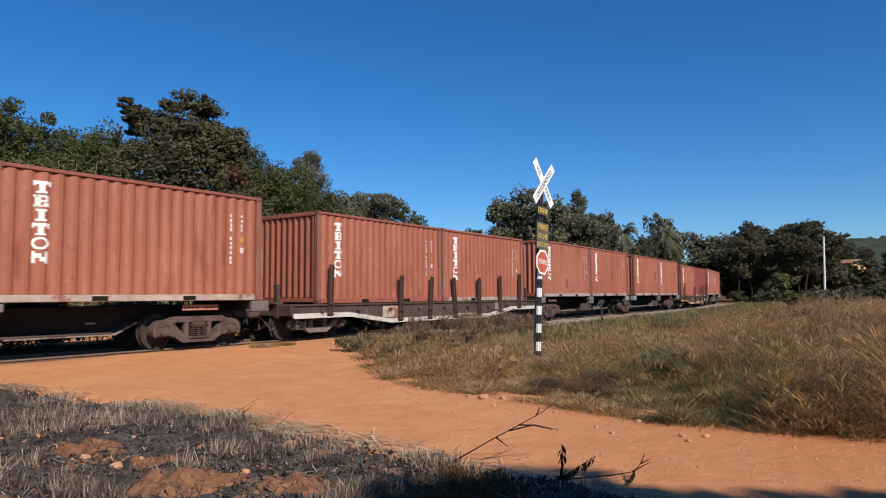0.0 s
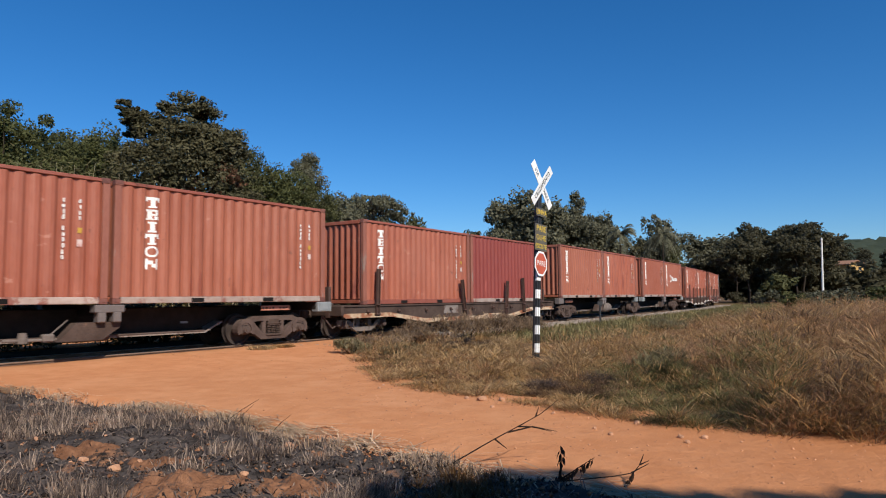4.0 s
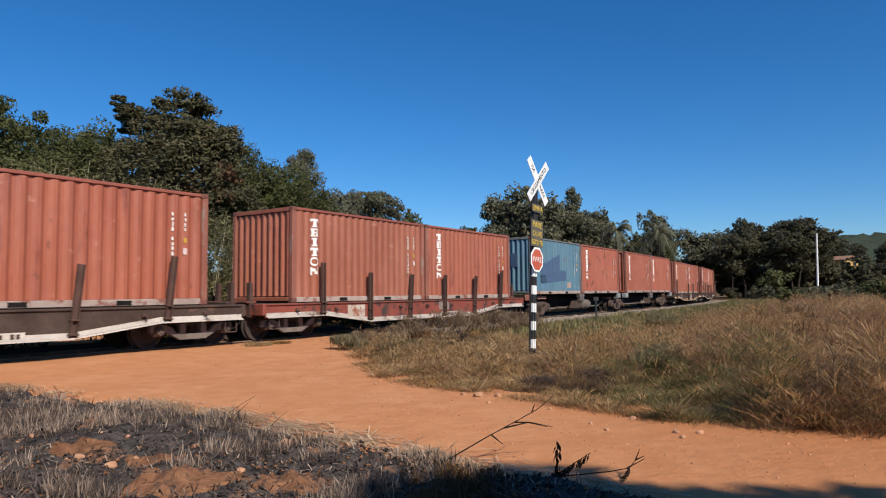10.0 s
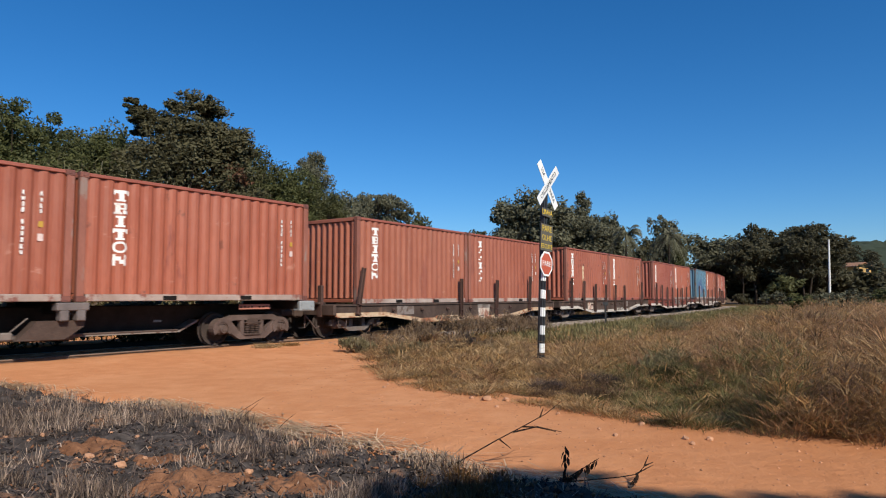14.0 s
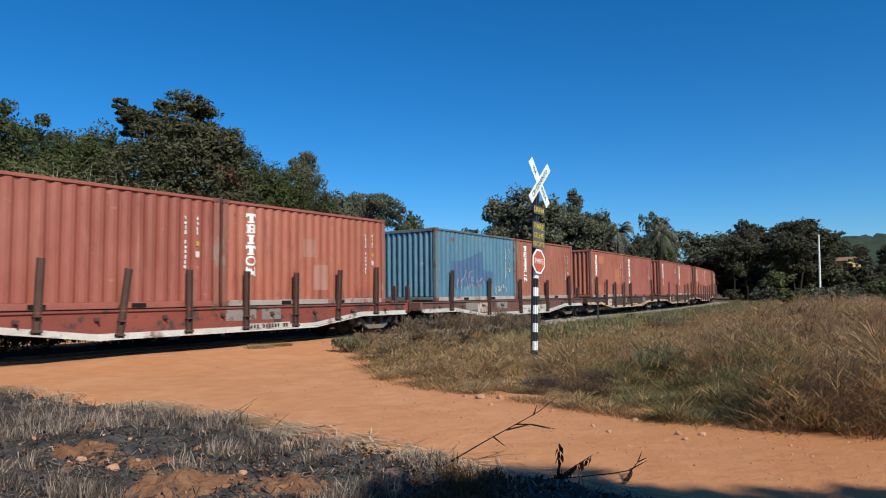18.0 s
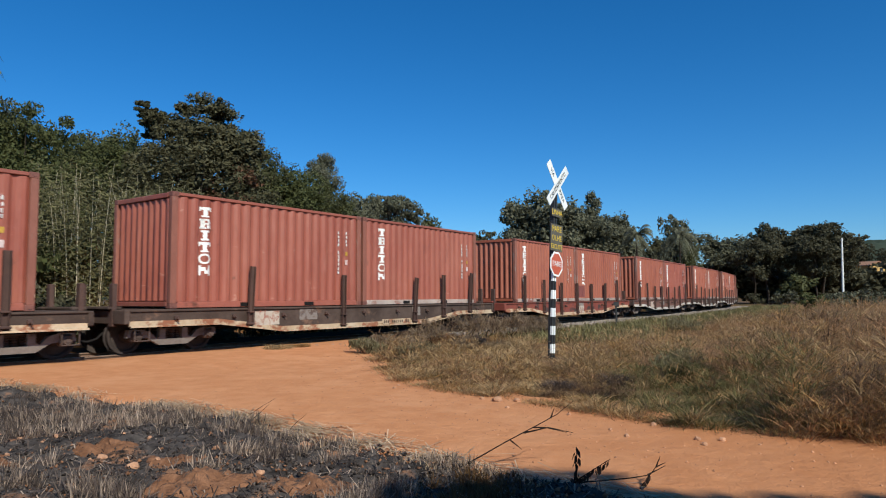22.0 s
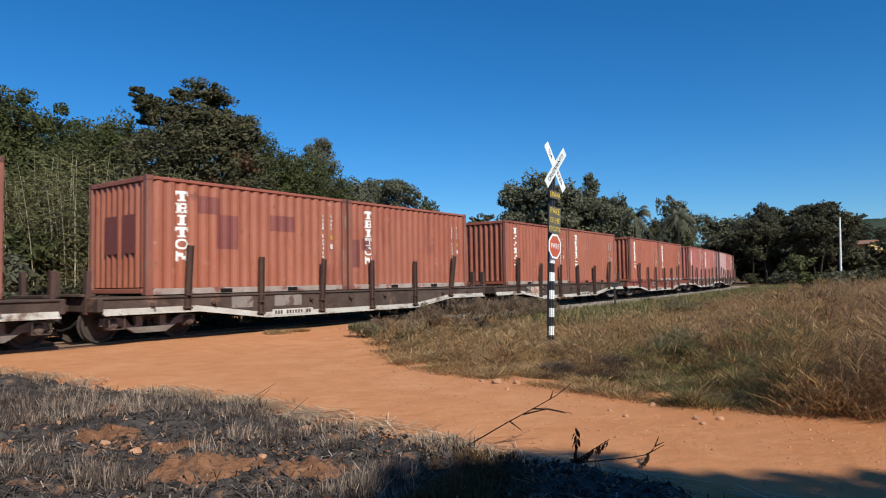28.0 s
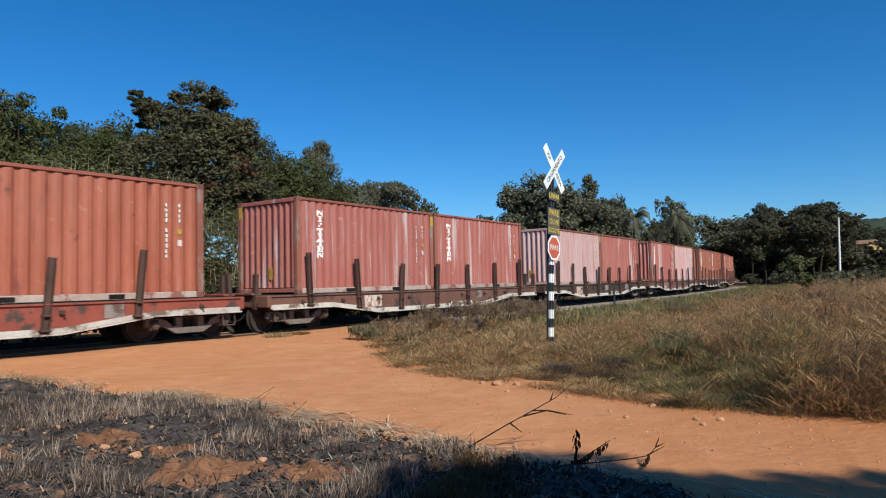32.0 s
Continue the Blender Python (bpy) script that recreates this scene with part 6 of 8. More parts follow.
# ---------------------------------------------------------------- plants
RND = np.random.RandomState(11)


def leaf_quads(centres, size, rnd, long=1.9, up=0.35, face=None, stand=0.6):
    """A small leaf at each centre, turned towards face where that is given."""
    n = len(centres)
    a = rnd.normal(size=(n, 3))
    a[:, 2] *= stand
    a /= np.linalg.norm(a, axis=1)[:, None]
    nrm = rnd.normal(size=(n, 3)) + (0, 0, up) if face is None else rnd.normal(size=(n, 3)) * 0.45 + (0, 0, up) + face * 1.3
    b = np.cross(a, nrm)
    b /= np.linalg.norm(b, axis=1)[:, None] + 1e-9
    sz = size * rnd.uniform(0.6, 1.3, (n, 1))
    a, b = a * sz * long * 0.5, b * sz * 0.5
    v = np.stack([centres - a, centres + b * 0.9 - a * 0.1, centres + a, centres - b * 0.9 - a * 0.1], 1).reshape(-1, 3)
    f = np.arange(4 * n).reshape(n, 4)
    return v, f


def crown_points(blobs, n, rnd, clump=0.16, clumps=None, hollow=0.4):
    """Leaf places in clumps on the outer part of blobs (x, y, z, rx, ry, rz)."""
    blobs = np.array(blobs, float)
    vol = blobs[:, 3] * blobs[:, 4] + blobs[:, 4] * blobs[:, 5] + blobs[:, 3] * blobs[:, 5]
    clumps = clumps or max(20, n // 30)
    pick = rnd.choice(len(blobs), clumps, p=vol / vol.sum())
    d = rnd.normal(size=(clumps, 3))
    d /= np.linalg.norm(d, axis=1)[:, None]
    d[:, 2] = np.where(d[:, 2] < -0.5, -d[:, 2], d[:, 2])
    r = hollow + (1.05 - hollow) * rnd.uniform(0, 1, (clumps, 1)) ** 0.6
    c = blobs[pick, :3] + d * r * blobs[pick, 3:]
    size = blobs[pick, 3:].mean(1) * clump * 2.2 * rnd.uniform(0.5, 1.5, clumps)
    k = rnd.randint(0, clumps, n)
    off = rnd.normal(size=(n, 3))
    off /= np.linalg.norm(off, axis=1)[:, None]
    off *= rnd.uniform(0.2, 1, (n, 1)) ** 0.5
    off[:, 2] *= 0.6
    return c[k] + off * size[k, None], c, off + 0.35 * d[k]


def trunk_mesh(height, radius, limbs, rnd, name="trunk", mat="bark"):
    b = Build()
    p, r = Vector((0, 0, -0.2)), radius * 1.25
    k = 5
    pts = []
    for i in range(k):
        q = Vector((rnd.uniform(-1, 1) * height * 0.03, rnd.uniform(-1, 1) * height * 0.03, height * (i + 1) / k))
        b.tube(p, q, r, r * 0.82, 9, False)
        p, r = q, r * 0.82
        pts.append((p.copy(), r))
    for c in limbs:
        c = Vector(c)
        s, r = pts[rnd.randint(1, k)]
        mid = s.lerp(c, 0.5) + Vector((0, 0, -0.06 * (c - s).length))
        b.tube(s, mid, r * 0.55, r * 0.35, 6, False)
        b.tube(mid, c, r * 0.35, r * 0.10, 5, False)
    return b.mesh(name, mat)


def tree_kind(kind, seed, near=0):
    """Meshes of one kind of tree of height 1 m, to be scaled: trunk and crown."""
    rnd = np.random.RandomState(seed)
    if kind == "round":
        blobs = [(rnd.uniform(-0.16, 0.16), rnd.uniform(-0.16, 0.16), rnd.uniform(0.45, 0.82), *(rnd.uniform(0.13, 0.22, 2)), rnd.uniform(0.10, 0.17)) for _ in range(9)] + [(0, 0, 0.5, 0.26, 0.26, 0.25)]
        n, leaf, cl = 11000, 0.0185, 0.17
    elif kind == "tall":
        blobs = [(rnd.uniform(-0.12, 0.12), rnd.uniform(-0.12, 0.12), 0.35 + 0.58 * i / 11, rnd.uniform(0.08, 0.15), rnd.uniform(0.08, 0.15), rnd.uniform(0.06, 0.11)) for i in range(12)]
        n, leaf, cl = 11000, 0.0148, 0.2
    elif kind == "umbrella":
        blobs = [(0.32 * math.cos(i), 0.32 * math.sin(i) * 0.8, 0.86 + rnd.uniform(-0.06, 0.06), rnd.uniform(0.14, 0.22), 0.18, 0.055) for i in range(8)] + [(0, 0, 0.92, 0.22, 0.2, 0.05), (0.05, 0, 0.74, 0.28, 0.25, 0.07), (-0.1, 0, 0.6, 0.16, 0.16, 0.1)]
        n, leaf, cl = 12000, 0.0155, 0.15
    elif kind == "dome":
        blobs = [(0.27 * math.cos(i * 0.785), 0.27 * math.sin(i * 0.785), 0.70 + rnd.uniform(-0.06, 0.07), rnd.uniform(0.13, 0.19), rnd.uniform(0.13, 0.19), rnd.uniform(0.07, 0.11)) for i in range(8)] + [(0, 0, 0.86, 0.22, 0.22, 0.11), (0.1, 0.05, 0.80, 0.24, 0.2, 0.12), (-0.08, -0.08, 0.66, 0.26, 0.26, 0.12), (0.1, -0.1, 0.5, 0.2, 0.2, 0.1), (-0.14, 0.1, 0.42, 0.17, 0.17, 0.1)]
        n, leaf, cl = 12000, 0.0185, 0.16
    else:           # shrub
        blobs = [(rnd.uniform(-0.5, 0.5), rnd.uniform(-0.4, 0.4), rnd.uniform(0.2, 0.62), rnd.uniform(0.22, 0.4), rnd.uniform(0.22, 0.4), rnd.uniform(0.2, 0.34)) for _ in range(8)]
        n, leaf, cl = 2800, 0.062, 0.18
    clumps = max(n // 46, 110)
    if near > 0:
        n, leaf = int(n * (3.0 if near > 1 else 1.9)), leaf * (0.52 if near > 1 else 0.70)
    if near < 0:
        n, leaf = int(n * 0.62), leaf * 1.24
    pts, cs, out = crown_points(blobs, n, rnd, cl, clumps, 0.3)
    pts[:, 2] = np.maximum(pts[:, 2], 0.03)
    v, f = leaf_quads(pts, leaf, rnd, 1.8, 0.3, out * 0.7)
    limbs = [cs[i] for i in rnd.choice(len(cs), min(26, len(cs)), False)]
    th = {"round": 0.6, "tall": 0.85, "umbrella": 0.8, "dome": 0.75}.get(kind, 0.2)
    return v, f, trunk_mesh(th, 0.022 if kind not in ("shrub", "dome") else 0.013, limbs, rnd)


KINDS = {}
LEAF_LABEL = {"leaf_a": "bright green", "leaf_b": "mid-green", "leaf_c": "dark glossy-leaved", "leaf_f": "grey-green", "leaf_dark": "deep shaded green", "leaf_red": "reddish"}


def tree(kind, leaf, x, y, top, seed, width=1.0, name="tree", turn=None):
    base = ground_z(x, y)
    h = (top - base) * 1.04
    away = math.hypot(x, y)
    near = -1 if away > 88 else (kind != "shrub") * ((away < 62) + (away < 46))
    key = (kind, leaf, seed % 3, near)
    if key not in KINDS:
        v, f, tm = tree_kind(kind, 31 + seed % 3 * 7 + len(kind), near)
        KINDS[key] = (fast_mesh("crown", v, f, leaf), tm)
    cm, tm = KINDS[key]
    what = {"round": "broadleaf tree with a dense rounded crown", "tall": "tall slender tree with an open ragged crown", "umbrella": "tree with a flat spreading crown", "dome": "tree with a broad domed crown", "shrub": "dense leafy shrub"}[kind]
    t = thing("shrub" if kind == "shrub" else name, f"{LEAF_LABEL[leaf]} {what}", "shrub" if kind == "shrub" else "tree", "shrubs behind the track" if kind == "shrub" else "trees behind the track")
    t.matrix_basis = Matrix.LocRotScale((x, y, base - 0.05), Euler((0, 0, seed * 2.4 if turn is None else turn)), (h * width, h * width, h))
    part("trunk", tm, t)
    part("crown", cm, t)
    return t


def make_trees():
    # x, y, height of the top, width, kind, leaf
    rows = (
        (-19.9, 30.1, 10.6, 0.78, "round", "leaf_a"), (-22.5, 35.9, 10.6, 0.9, "round", "leaf_a"), (-28.9, 52.5, 15.2, 0.72, "round", "leaf_b"),
        (-18.1, 35.4, 10.2, 0.95, "round", "leaf_a"), (-23.2, 30.0, 11.0, 0.85, "round", "leaf_b"), (-27.0, 27.0, 9.6, 0.9, "round", "leaf_a"),
        (-13.0, 41.8, 11.5, 0.72, "round", "leaf_b"), (-11.2, 42.6, 10.2, 0.9, "round", "leaf_a"), (-9.4, 45.0, 9.0, 0.85, "round", "leaf_b"),
        (-11.2, 56.8, 12.7, 0.66, "tall", "leaf_f"), (-10.5, 67.2, 12.2, 0.7, "round", "leaf_f"), (-7.6, 79.7, 12.9, 0.72, "umbrella", "leaf_f"), (-4.6, 84.0, 10.9, 0.6, "round", "leaf_f"), (-9.6, 72.0, 11.6, 0.55, "tall", "leaf_f"),
        (-3.3, 89.9, 11.9, 0.7, "round", "leaf_b"), (4.3, 109.9, 12.1, 0.9, "round", "leaf_c"), (-1.5, 96.0, 10.8, 0.8, "round", "leaf_f"),
        (10.7, 99.4, 16.6, 0.74, "round", "leaf_f"), (20.1, 100.0, 15.4, 0.5, "tall", "leaf_f"), (16.9, 98.6, 15.0, 0.8, "round", "leaf_f"),
        (21.2, 95.7, 12.8, 0.8, "round", "leaf_f"), (24.2, 97.0, 11.6, 0.8, "round", "leaf_f"), (7.7, 94.7, 10.9, 0.7, "round", "leaf_f"), (14.0, 95.0, 15.0, 0.85, "round", "leaf_f"), (12.4, 104.0, 14.6, 0.9, "round", "leaf_c"), (19.2, 103.0, 14.2, 0.9, "round", "leaf_c"), (22.6, 101.0, 13.2, 0.8, "round", "leaf_f"),
        (32.3, 100.2, 13.4, 0.62, "round", "leaf_f"), (31.5, 108.0, 10.8, 0.9, "round", "leaf_c"), (43.4, 111.0, 11.3, 1.2, "round", "leaf_f"), (33.9, 98.5, 9.6, 0.6, "round", "leaf_b"),
        (50.8, 110.9, 12.2, 0.85, "dome", "leaf_dark"), (56.0, 103.5, 11.9, 1.0, "dome", "leaf_dark"), (56.2, 110.5, 11.3, 0.9, "dome", "leaf_dark"), (60.0, 106.0, 10.6, 0.6, "dome", "leaf_dark"),
        (61.0, 107.8, 9.2, 0.8, "round", "leaf_dark"), (44.5, 101.1, 9.1, 0.85, "dome", "leaf_dark"), (47.5, 104.0, 10.2, 0.9, "dome", "leaf_dark"), (53.0, 100.0, 9.6, 0.9, "dome", "leaf_dark"),
        (62.0, 113.0, 7.2, 0.9, "round", "leaf_dark"), (101.0, 150.0, 11.5, 0.9, "round", "leaf_dark"), (108.0, 152.0, 10.5, 0.9, "round", "leaf_b"), (80.0, 150.0, 9.4, 0.8, "round", "leaf_dark"), (95.0, 160.0, 13.0, 0.9, "round", "leaf_dark"), (86.5, 154.0, 10.5, 0.9, "round", "leaf_dark"), (98.0, 156.0, 11.5, 0.9, "round", "leaf_dark"), (97.5, 143.0, 6.0, 1.0, "round", "leaf_dark"), (84.0, 141.0, 5.6, 1.0, "round", "leaf_dark"),
        (-33.0, 22.0, 11.0, 0.9, "round", "leaf_b"), (-40.0, 34.0, 13.0, 0.9, "round", "leaf_c"), (-34.0, 42.0, 13.0, 0.8, "round", "leaf_b"),
    )
    for i, (x, y, top, w, kind, leaf) in enumerate(rows):
        tree(kind, leaf, x, y, top, i, w)
    # low growth that closes the view under the crowns
    rnd = random.Random(3)
    for i in range(34):
        s = -8 + i * 3.6
        p, a = line_at(s, CENTRE + rnd.uniform(6.5, 13.0) + (i > 14) * 6)
        tree("shrub", rnd.choice(("leaf_b", "leaf_b", "leaf_a", "leaf_c", "leaf_f")), p.x, p.y, p.z + rnd.uniform(2.6, 5.2), i, rnd.uniform(0.8, 1.2))
    for i in range(16):
        tree("shrub", ("leaf_dark", "leaf_f", "leaf_b")[i % 3] if i < 11 else "leaf_b", 41 + i * 3.4 + rnd.uniform(-1, 1), 92 + rnd.uniform(-4, 6), 4.3 if i == 2 else rnd.uniform(1.2, 2.1), i, rnd.uniform(0.9, 1.3))
    for i in range(14):
        tree("shrub", "leaf_dark", 38 + i * 2.4 + rnd.uniform(-1, 1), 115 + rnd.uniform(-2, 3), rnd.uniform(5.5, 7.5), i + 5, rnd.uniform(0.9, 1.1))
    for i in range(44):
        x, y = rnd.uniform(66, 150), rnd.uniform(128, 172)
        if abs(x / y - 0.62) > 0.035 or y > 154:
            tree("shrub", rnd.choice(("leaf_dark", "leaf_dark", "leaf_b")), x, y, ground_z(x, y) + rnd.uniform(2.5, 5.5), i, rnd.uniform(1.0, 1.5))
    for i, (x, y) in enumerate(((82.0, 134.0), (85.5, 133.0), (80.0, 128.0), (88.0, 138.0))):
        tree("shrub", "leaf_b", x, y, 3.4 + 0.5 * (i % 2), i, 1.2)
    for i in range(12):
        tree("shrub", rnd.choice(("leaf_b", "leaf_a", "leaf_f")), 25.5 + i * 1.9, 46 + rnd.uniform(-3, 6) - i * 0.4, rnd.uniform(1.0, 1.9), i + 3, rnd.uniform(1.0, 1.6))


def make_big_tree():
    """The tall dark tree with two heads that stands over the crossing."""
    rnd = np.random.RandomState(77)
    x, y = -13.6, 33.6
    t = thing("tall_tree", "tall dark glossy-leaved tree with two heads and some dying reddish twigs", "tree", "trees behind the track", at=pose(x, y, -0.2))
    blobs = [(0.8, 0, 9.6, 1.5, 1.4, 1.5), (0.5, 0, 7.4, 2.4, 2.0, 2.0), (-2.1, 0, 9.6, 0.6, 0.7, 1.0), (-2.45, 0.1, 10.75, 0.45, 0.4, 0.42), (-1.85, 0.1, 10.5, 0.5, 0.4, 0.3), (-2.3, 0.1, 10.2, 0.5, 0.4, 0.5), (2.6, 0, 8.4, 1.2, 1.2, 1.2), (-1.2, 0, 7.6, 1.6, 1.5, 1.6), (-0.8, 0, 9.4, 1.0, 0.9, 1.1), (1.9, 0, 8.2, 1.3, 1.2, 1.5),
             (0.1, -0.3, 5.0, 2.9, 2.0, 2.0), (2.4, -0.2, 6.2, 1.6, 1.3, 1.7), (-2.3, -0.2, 5.8, 1.5, 1.3, 1.6), (0.6, 0, 10.7, 1.1, 0.8, 0.6), (1.6, 0, 10.8, 0.65, 0.6, 0.45), (3.3, -0.2, 4.8, 1.5, 1.3, 1.6), (-3.1, -0.2, 4.2, 1.5, 1.3, 1.6)]
    blobs = [(a * 1.02, b, c * 1.03 + 0.1, p * 1.02, q * 1.02, r * 1.03) for a, b, c, p, q, r in blobs]
    pts, cs, out = crown_points(blobs, 72000, rnd, 0.165, 560, 0.42)
    v, f = leaf_quads(pts, 0.095, rnd, 2.2, 0.4, out * 0.7)
    part("crown", fast_mesh("crown", v, f, "leaf_c"), t)
    pts2, _, _ = crown_points([(2.5, -0.6, 6.6, 1.3, 0.9, 1.2), (1.4, -0.9, 5.4, 1.3, 0.8, 1.0), (-0.9, -1.1, 4.6, 0.7, 0.5, 0.5)], 1500, rnd, 0.16, 50, 0.7)
    v, f = leaf_quads(pts2, 0.14, rnd)
    part("dying_leaves", fast_mesh("dying_leaves", v, f, "leaf_red"), t, None, "reddish dying leaves")
    part("trunk", trunk_mesh(8.2, 0.26, [cs[i] for i in rnd.choice(len(cs), 60, False)], rnd), t)


def make_bamboo():
    """Feathery cane thickets beside the crossing."""
    rnd = np.random.RandomState(21)
    for k, (x, y, r, h, n) in enumerate(((-13.8, 24.0, 1.5, 7.2, 46), (-11.4, 25.4, 1.4, 6.6, 40), (-16.6, 25.4, 1.6, 7.8, 44), (-9.3, 27.0, 1.2, 5.6, 30), (-19.0, 22.6, 1.7, 8.0, 40), (-12.6, 27.4, 1.6, 7.6, 40), (-21.5, 20.0, 1.8, 8.0, 36))):
        t = thing("cane_thicket", "dusty green cane thicket with pale bare stems", "cane thicket", "cane thickets", at=pose(x, y, -0.15))
        pts = []
        for i in range(n):
            b = Build()
            a, q = rnd.uniform(0, 6.28), r * math.sqrt(rnd.uniform(0, 1))
            p = Vector((q * math.cos(a), q * math.sin(a), 0))
            hh = h * rnd.uniform(0.5, 0.85)
            lean = Vector((math.cos(a), math.sin(a), 0)) * rnd.uniform(0.0, 0.16) * hh + Vector((rnd.uniform(-0.3, 0.3), rnd.uniform(-0.3, 0.3), 0))
            last = p
            for j in range(1, 5):
                u = j / 4
                nxt = p + lean * u * u + Vector((0, 0, hh * u))
                b.tube(last, nxt, 0.022 * (1.1 - u * 0.7), 0.022 * (1.0 - u * 0.8), 5, False)
                last = nxt
            part("cane", b.mesh("cane", "cane"), t)
            m = 230
            u = rnd.uniform(0.2, 1.0, m)
            base = np.array(p)[None] + np.array(lean)[None] * (u * u)[:, None] + np.array((0, 0, hh))[None] * u[:, None]
            pts.append(base + rnd.normal(size=(m, 3)) * (0.26, 0.26, 0.2))
        v, f = leaf_quads(np.concatenate(pts), 0.055, rnd, 4.2, 0.0)
        part("foliage", fast_mesh("foliage", v, f, "bamboo"), t)


def palm(x, y, top, frond, seed, n=15):
    rnd = np.random.RandomState(seed)
    base = ground_z(x, y)
    h = top - base - frond * 0.45
    t = thing("palm_tree", "palm with long arching green fronds on a slim trunk", "palm tree", "palms behind the track", at=pose(x, y, base))
    b = Build()
    for i in range(6):
        b.tube((0.05 * i, 0, h * i / 6), (0.05 * (i + 1), 0, h * (i + 1) / 6), 0.17 - 0.008 * i, 0.165 - 0.008 * i, 9, False)
    part("trunk", b.mesh("trunk", "bark"), t)
    for i in range(n):
        a = i * 2.4 + rnd.uniform(-0.2, 0.2)
        rise = rnd.uniform(-0.6, 1.7)
        pts = []
        for j in range(9):
            u = j / 8
            out = frond * u * (0.9 if rise < 0.6 else 0.75)
            z = h + frond * (rise * u * 0.75 - 0.85 * u * u)
            pts.append(Vector((0.3 + out * math.cos(a), out * math.sin(a), z)))
        verts, faces = [], []
        for p, q in zip(pts, pts[1:]):
            d = (q - p).normalized()
            side = d.cross(Vector((0, 0, 1))).normalized()
            for k in range(2):
                c = p.lerp(q, k / 2)
                for s in (-1, 1):
                    L = frond * 0.24 * (1.15 - 0.6 * abs(2 * (pts.index(p) + k / 2) / 8 - 0.9))
                    tip = c + side * s * L * 0.8 + d * L * 0.5 - Vector((0, 0, L * 0.7))
                    w = d * 0.085
                    m = len(verts)
                    verts += [c - w, c + w, tip]
                    faces.append((m, m + 1, m + 2))
        part("frond", fast_mesh("frond", [tuple(q) for q in verts], faces, "leaf_f"), t)


make_trees()
make_big_tree()
make_bamboo()
palm(23.5, 88.8, 10.3, 2.9, 1, 26)
palm(29.5, 89.8, 10.4, 3.2, 2, 26)
palm(-21.6, 27.0, 13.0, 3.0, 3)


def blades(points, heights, width, rnd, lean=0.35):
    """Tapered bent grass blades: quads below and a tip."""
    n = len(points)
    a = rnd.uniform(0, 6.2832, n)
    side = np.stack([np.cos(a), np.sin(a), np.zeros(n)], 1)
    fwd = np.stack([-np.sin(a), np.cos(a), np.zeros(n)], 1)
    bendy = (rnd.uniform(0.1, 1, n) * lean)[:, None] * fwd + rnd.normal(size=(n, 3)) * (0.12, 0.12, 0)
    h = heights[:, None]
    w = (width * rnd.uniform(0.6, 1.4, n))[:, None]
    up = np.array((0, 0, 1.0))
    b0 = points
    b1 = points + up * h * 0.55 + bendy * h * 0.35
    b2 = points + up * h * (1 - 0.25 * np.abs(lean)) + bendy * h
    v = np.stack([b0 - side * w, b0 + side * w, b1 + side * w * 0.7, b1 - side * w * 0.7, b2], 1).reshape(-1, 3)
    k = np.arange(n)[:, None] * 5
    tris = np.concatenate([k + (0, 1, 2), k + (0, 2, 3), k + (3, 2, 4)], 0)
    return v, tris


def far_edge_y(x):
    out = np.interp(x, [p[0] for p in ROAD_FAR[::-1]], [p[1] for p in ROAD_FAR[::-1]])
    return out


def tufts(centres, heights, n, rnd, width, droop, spread=0.05, segments=3, matted=0.0, open_=1.0):
    """Tufts of n bent blades that fan out of each centre."""
    m = len(centres) * n
    c = np.repeat(centres, n, 0)
    h = (np.repeat(heights, n) * rnd.uniform(0.35, 1.15, m))[:, None]
    a = rnd.uniform(0, 6.2832, m)
    out = np.stack([np.cos(a), np.sin(a), np.zeros(m)], 1)
    turn = a + rnd.normal(size=m) * 0.8
    side = np.stack([-np.sin(turn), np.cos(turn), rnd.normal(size=m) * 0.2], 1)
    w = (np.repeat(width, n) * rnd.uniform(0.5, 1.5, m))[:, None]
    base = c + out * (np.abs(rnd.normal(size=(m, 1))) * spread)
    fan = rnd.uniform(0.05, 0.6, (m, 1)) + rnd.uniform(0, 1, (m, 1)) ** 3 * 0.8
    fan = fan * open_
    drop = rnd.uniform(0.1, 1.0, (m, 1)) * droop
    lean = np.zeros((m, 3))
    if matted:
        lean[:, :2] = np.repeat(np.array([(noise.noise((a_ * 0.9, b_ * 0.9, 90)), noise.noise((a_ * 0.9, b_ * 0.9, 95))) for a_, b_, _ in centres]), n, 0) * 2.2 * matted
    rows = []
    for k in range(segments):
        u = k / segments
        p = base + out * h * fan * (u + 0.5 * u * u) + lean * h * u * u + np.array((0, 0, 1.0)) * h * (u - drop * 0.5 * u * u)
        ww = w * (1 - 0.55 * u)
        rows += [p - side * ww, p + side * ww]
    tip = base + out * h * fan * 1.5 + lean * h + np.array((0, 0, 1.0)) * h * (1 - drop * 0.5)
    v = np.stack(rows + [tip], 1)
    per = 2 * segments + 1
    k0 = np.arange(m)[:, None] * per
    tris = []
    for k in range(segments - 1):
        i = 2 * k
        tris += [k0 + (i, i + 1, i + 3), k0 + (i, i + 3, i + 2)]
    i = 2 * (segments - 1)
    tris.append(k0 + (i, i + 1, i + 2))
    return v.reshape(-1, 3), np.concatenate(tris, 0)


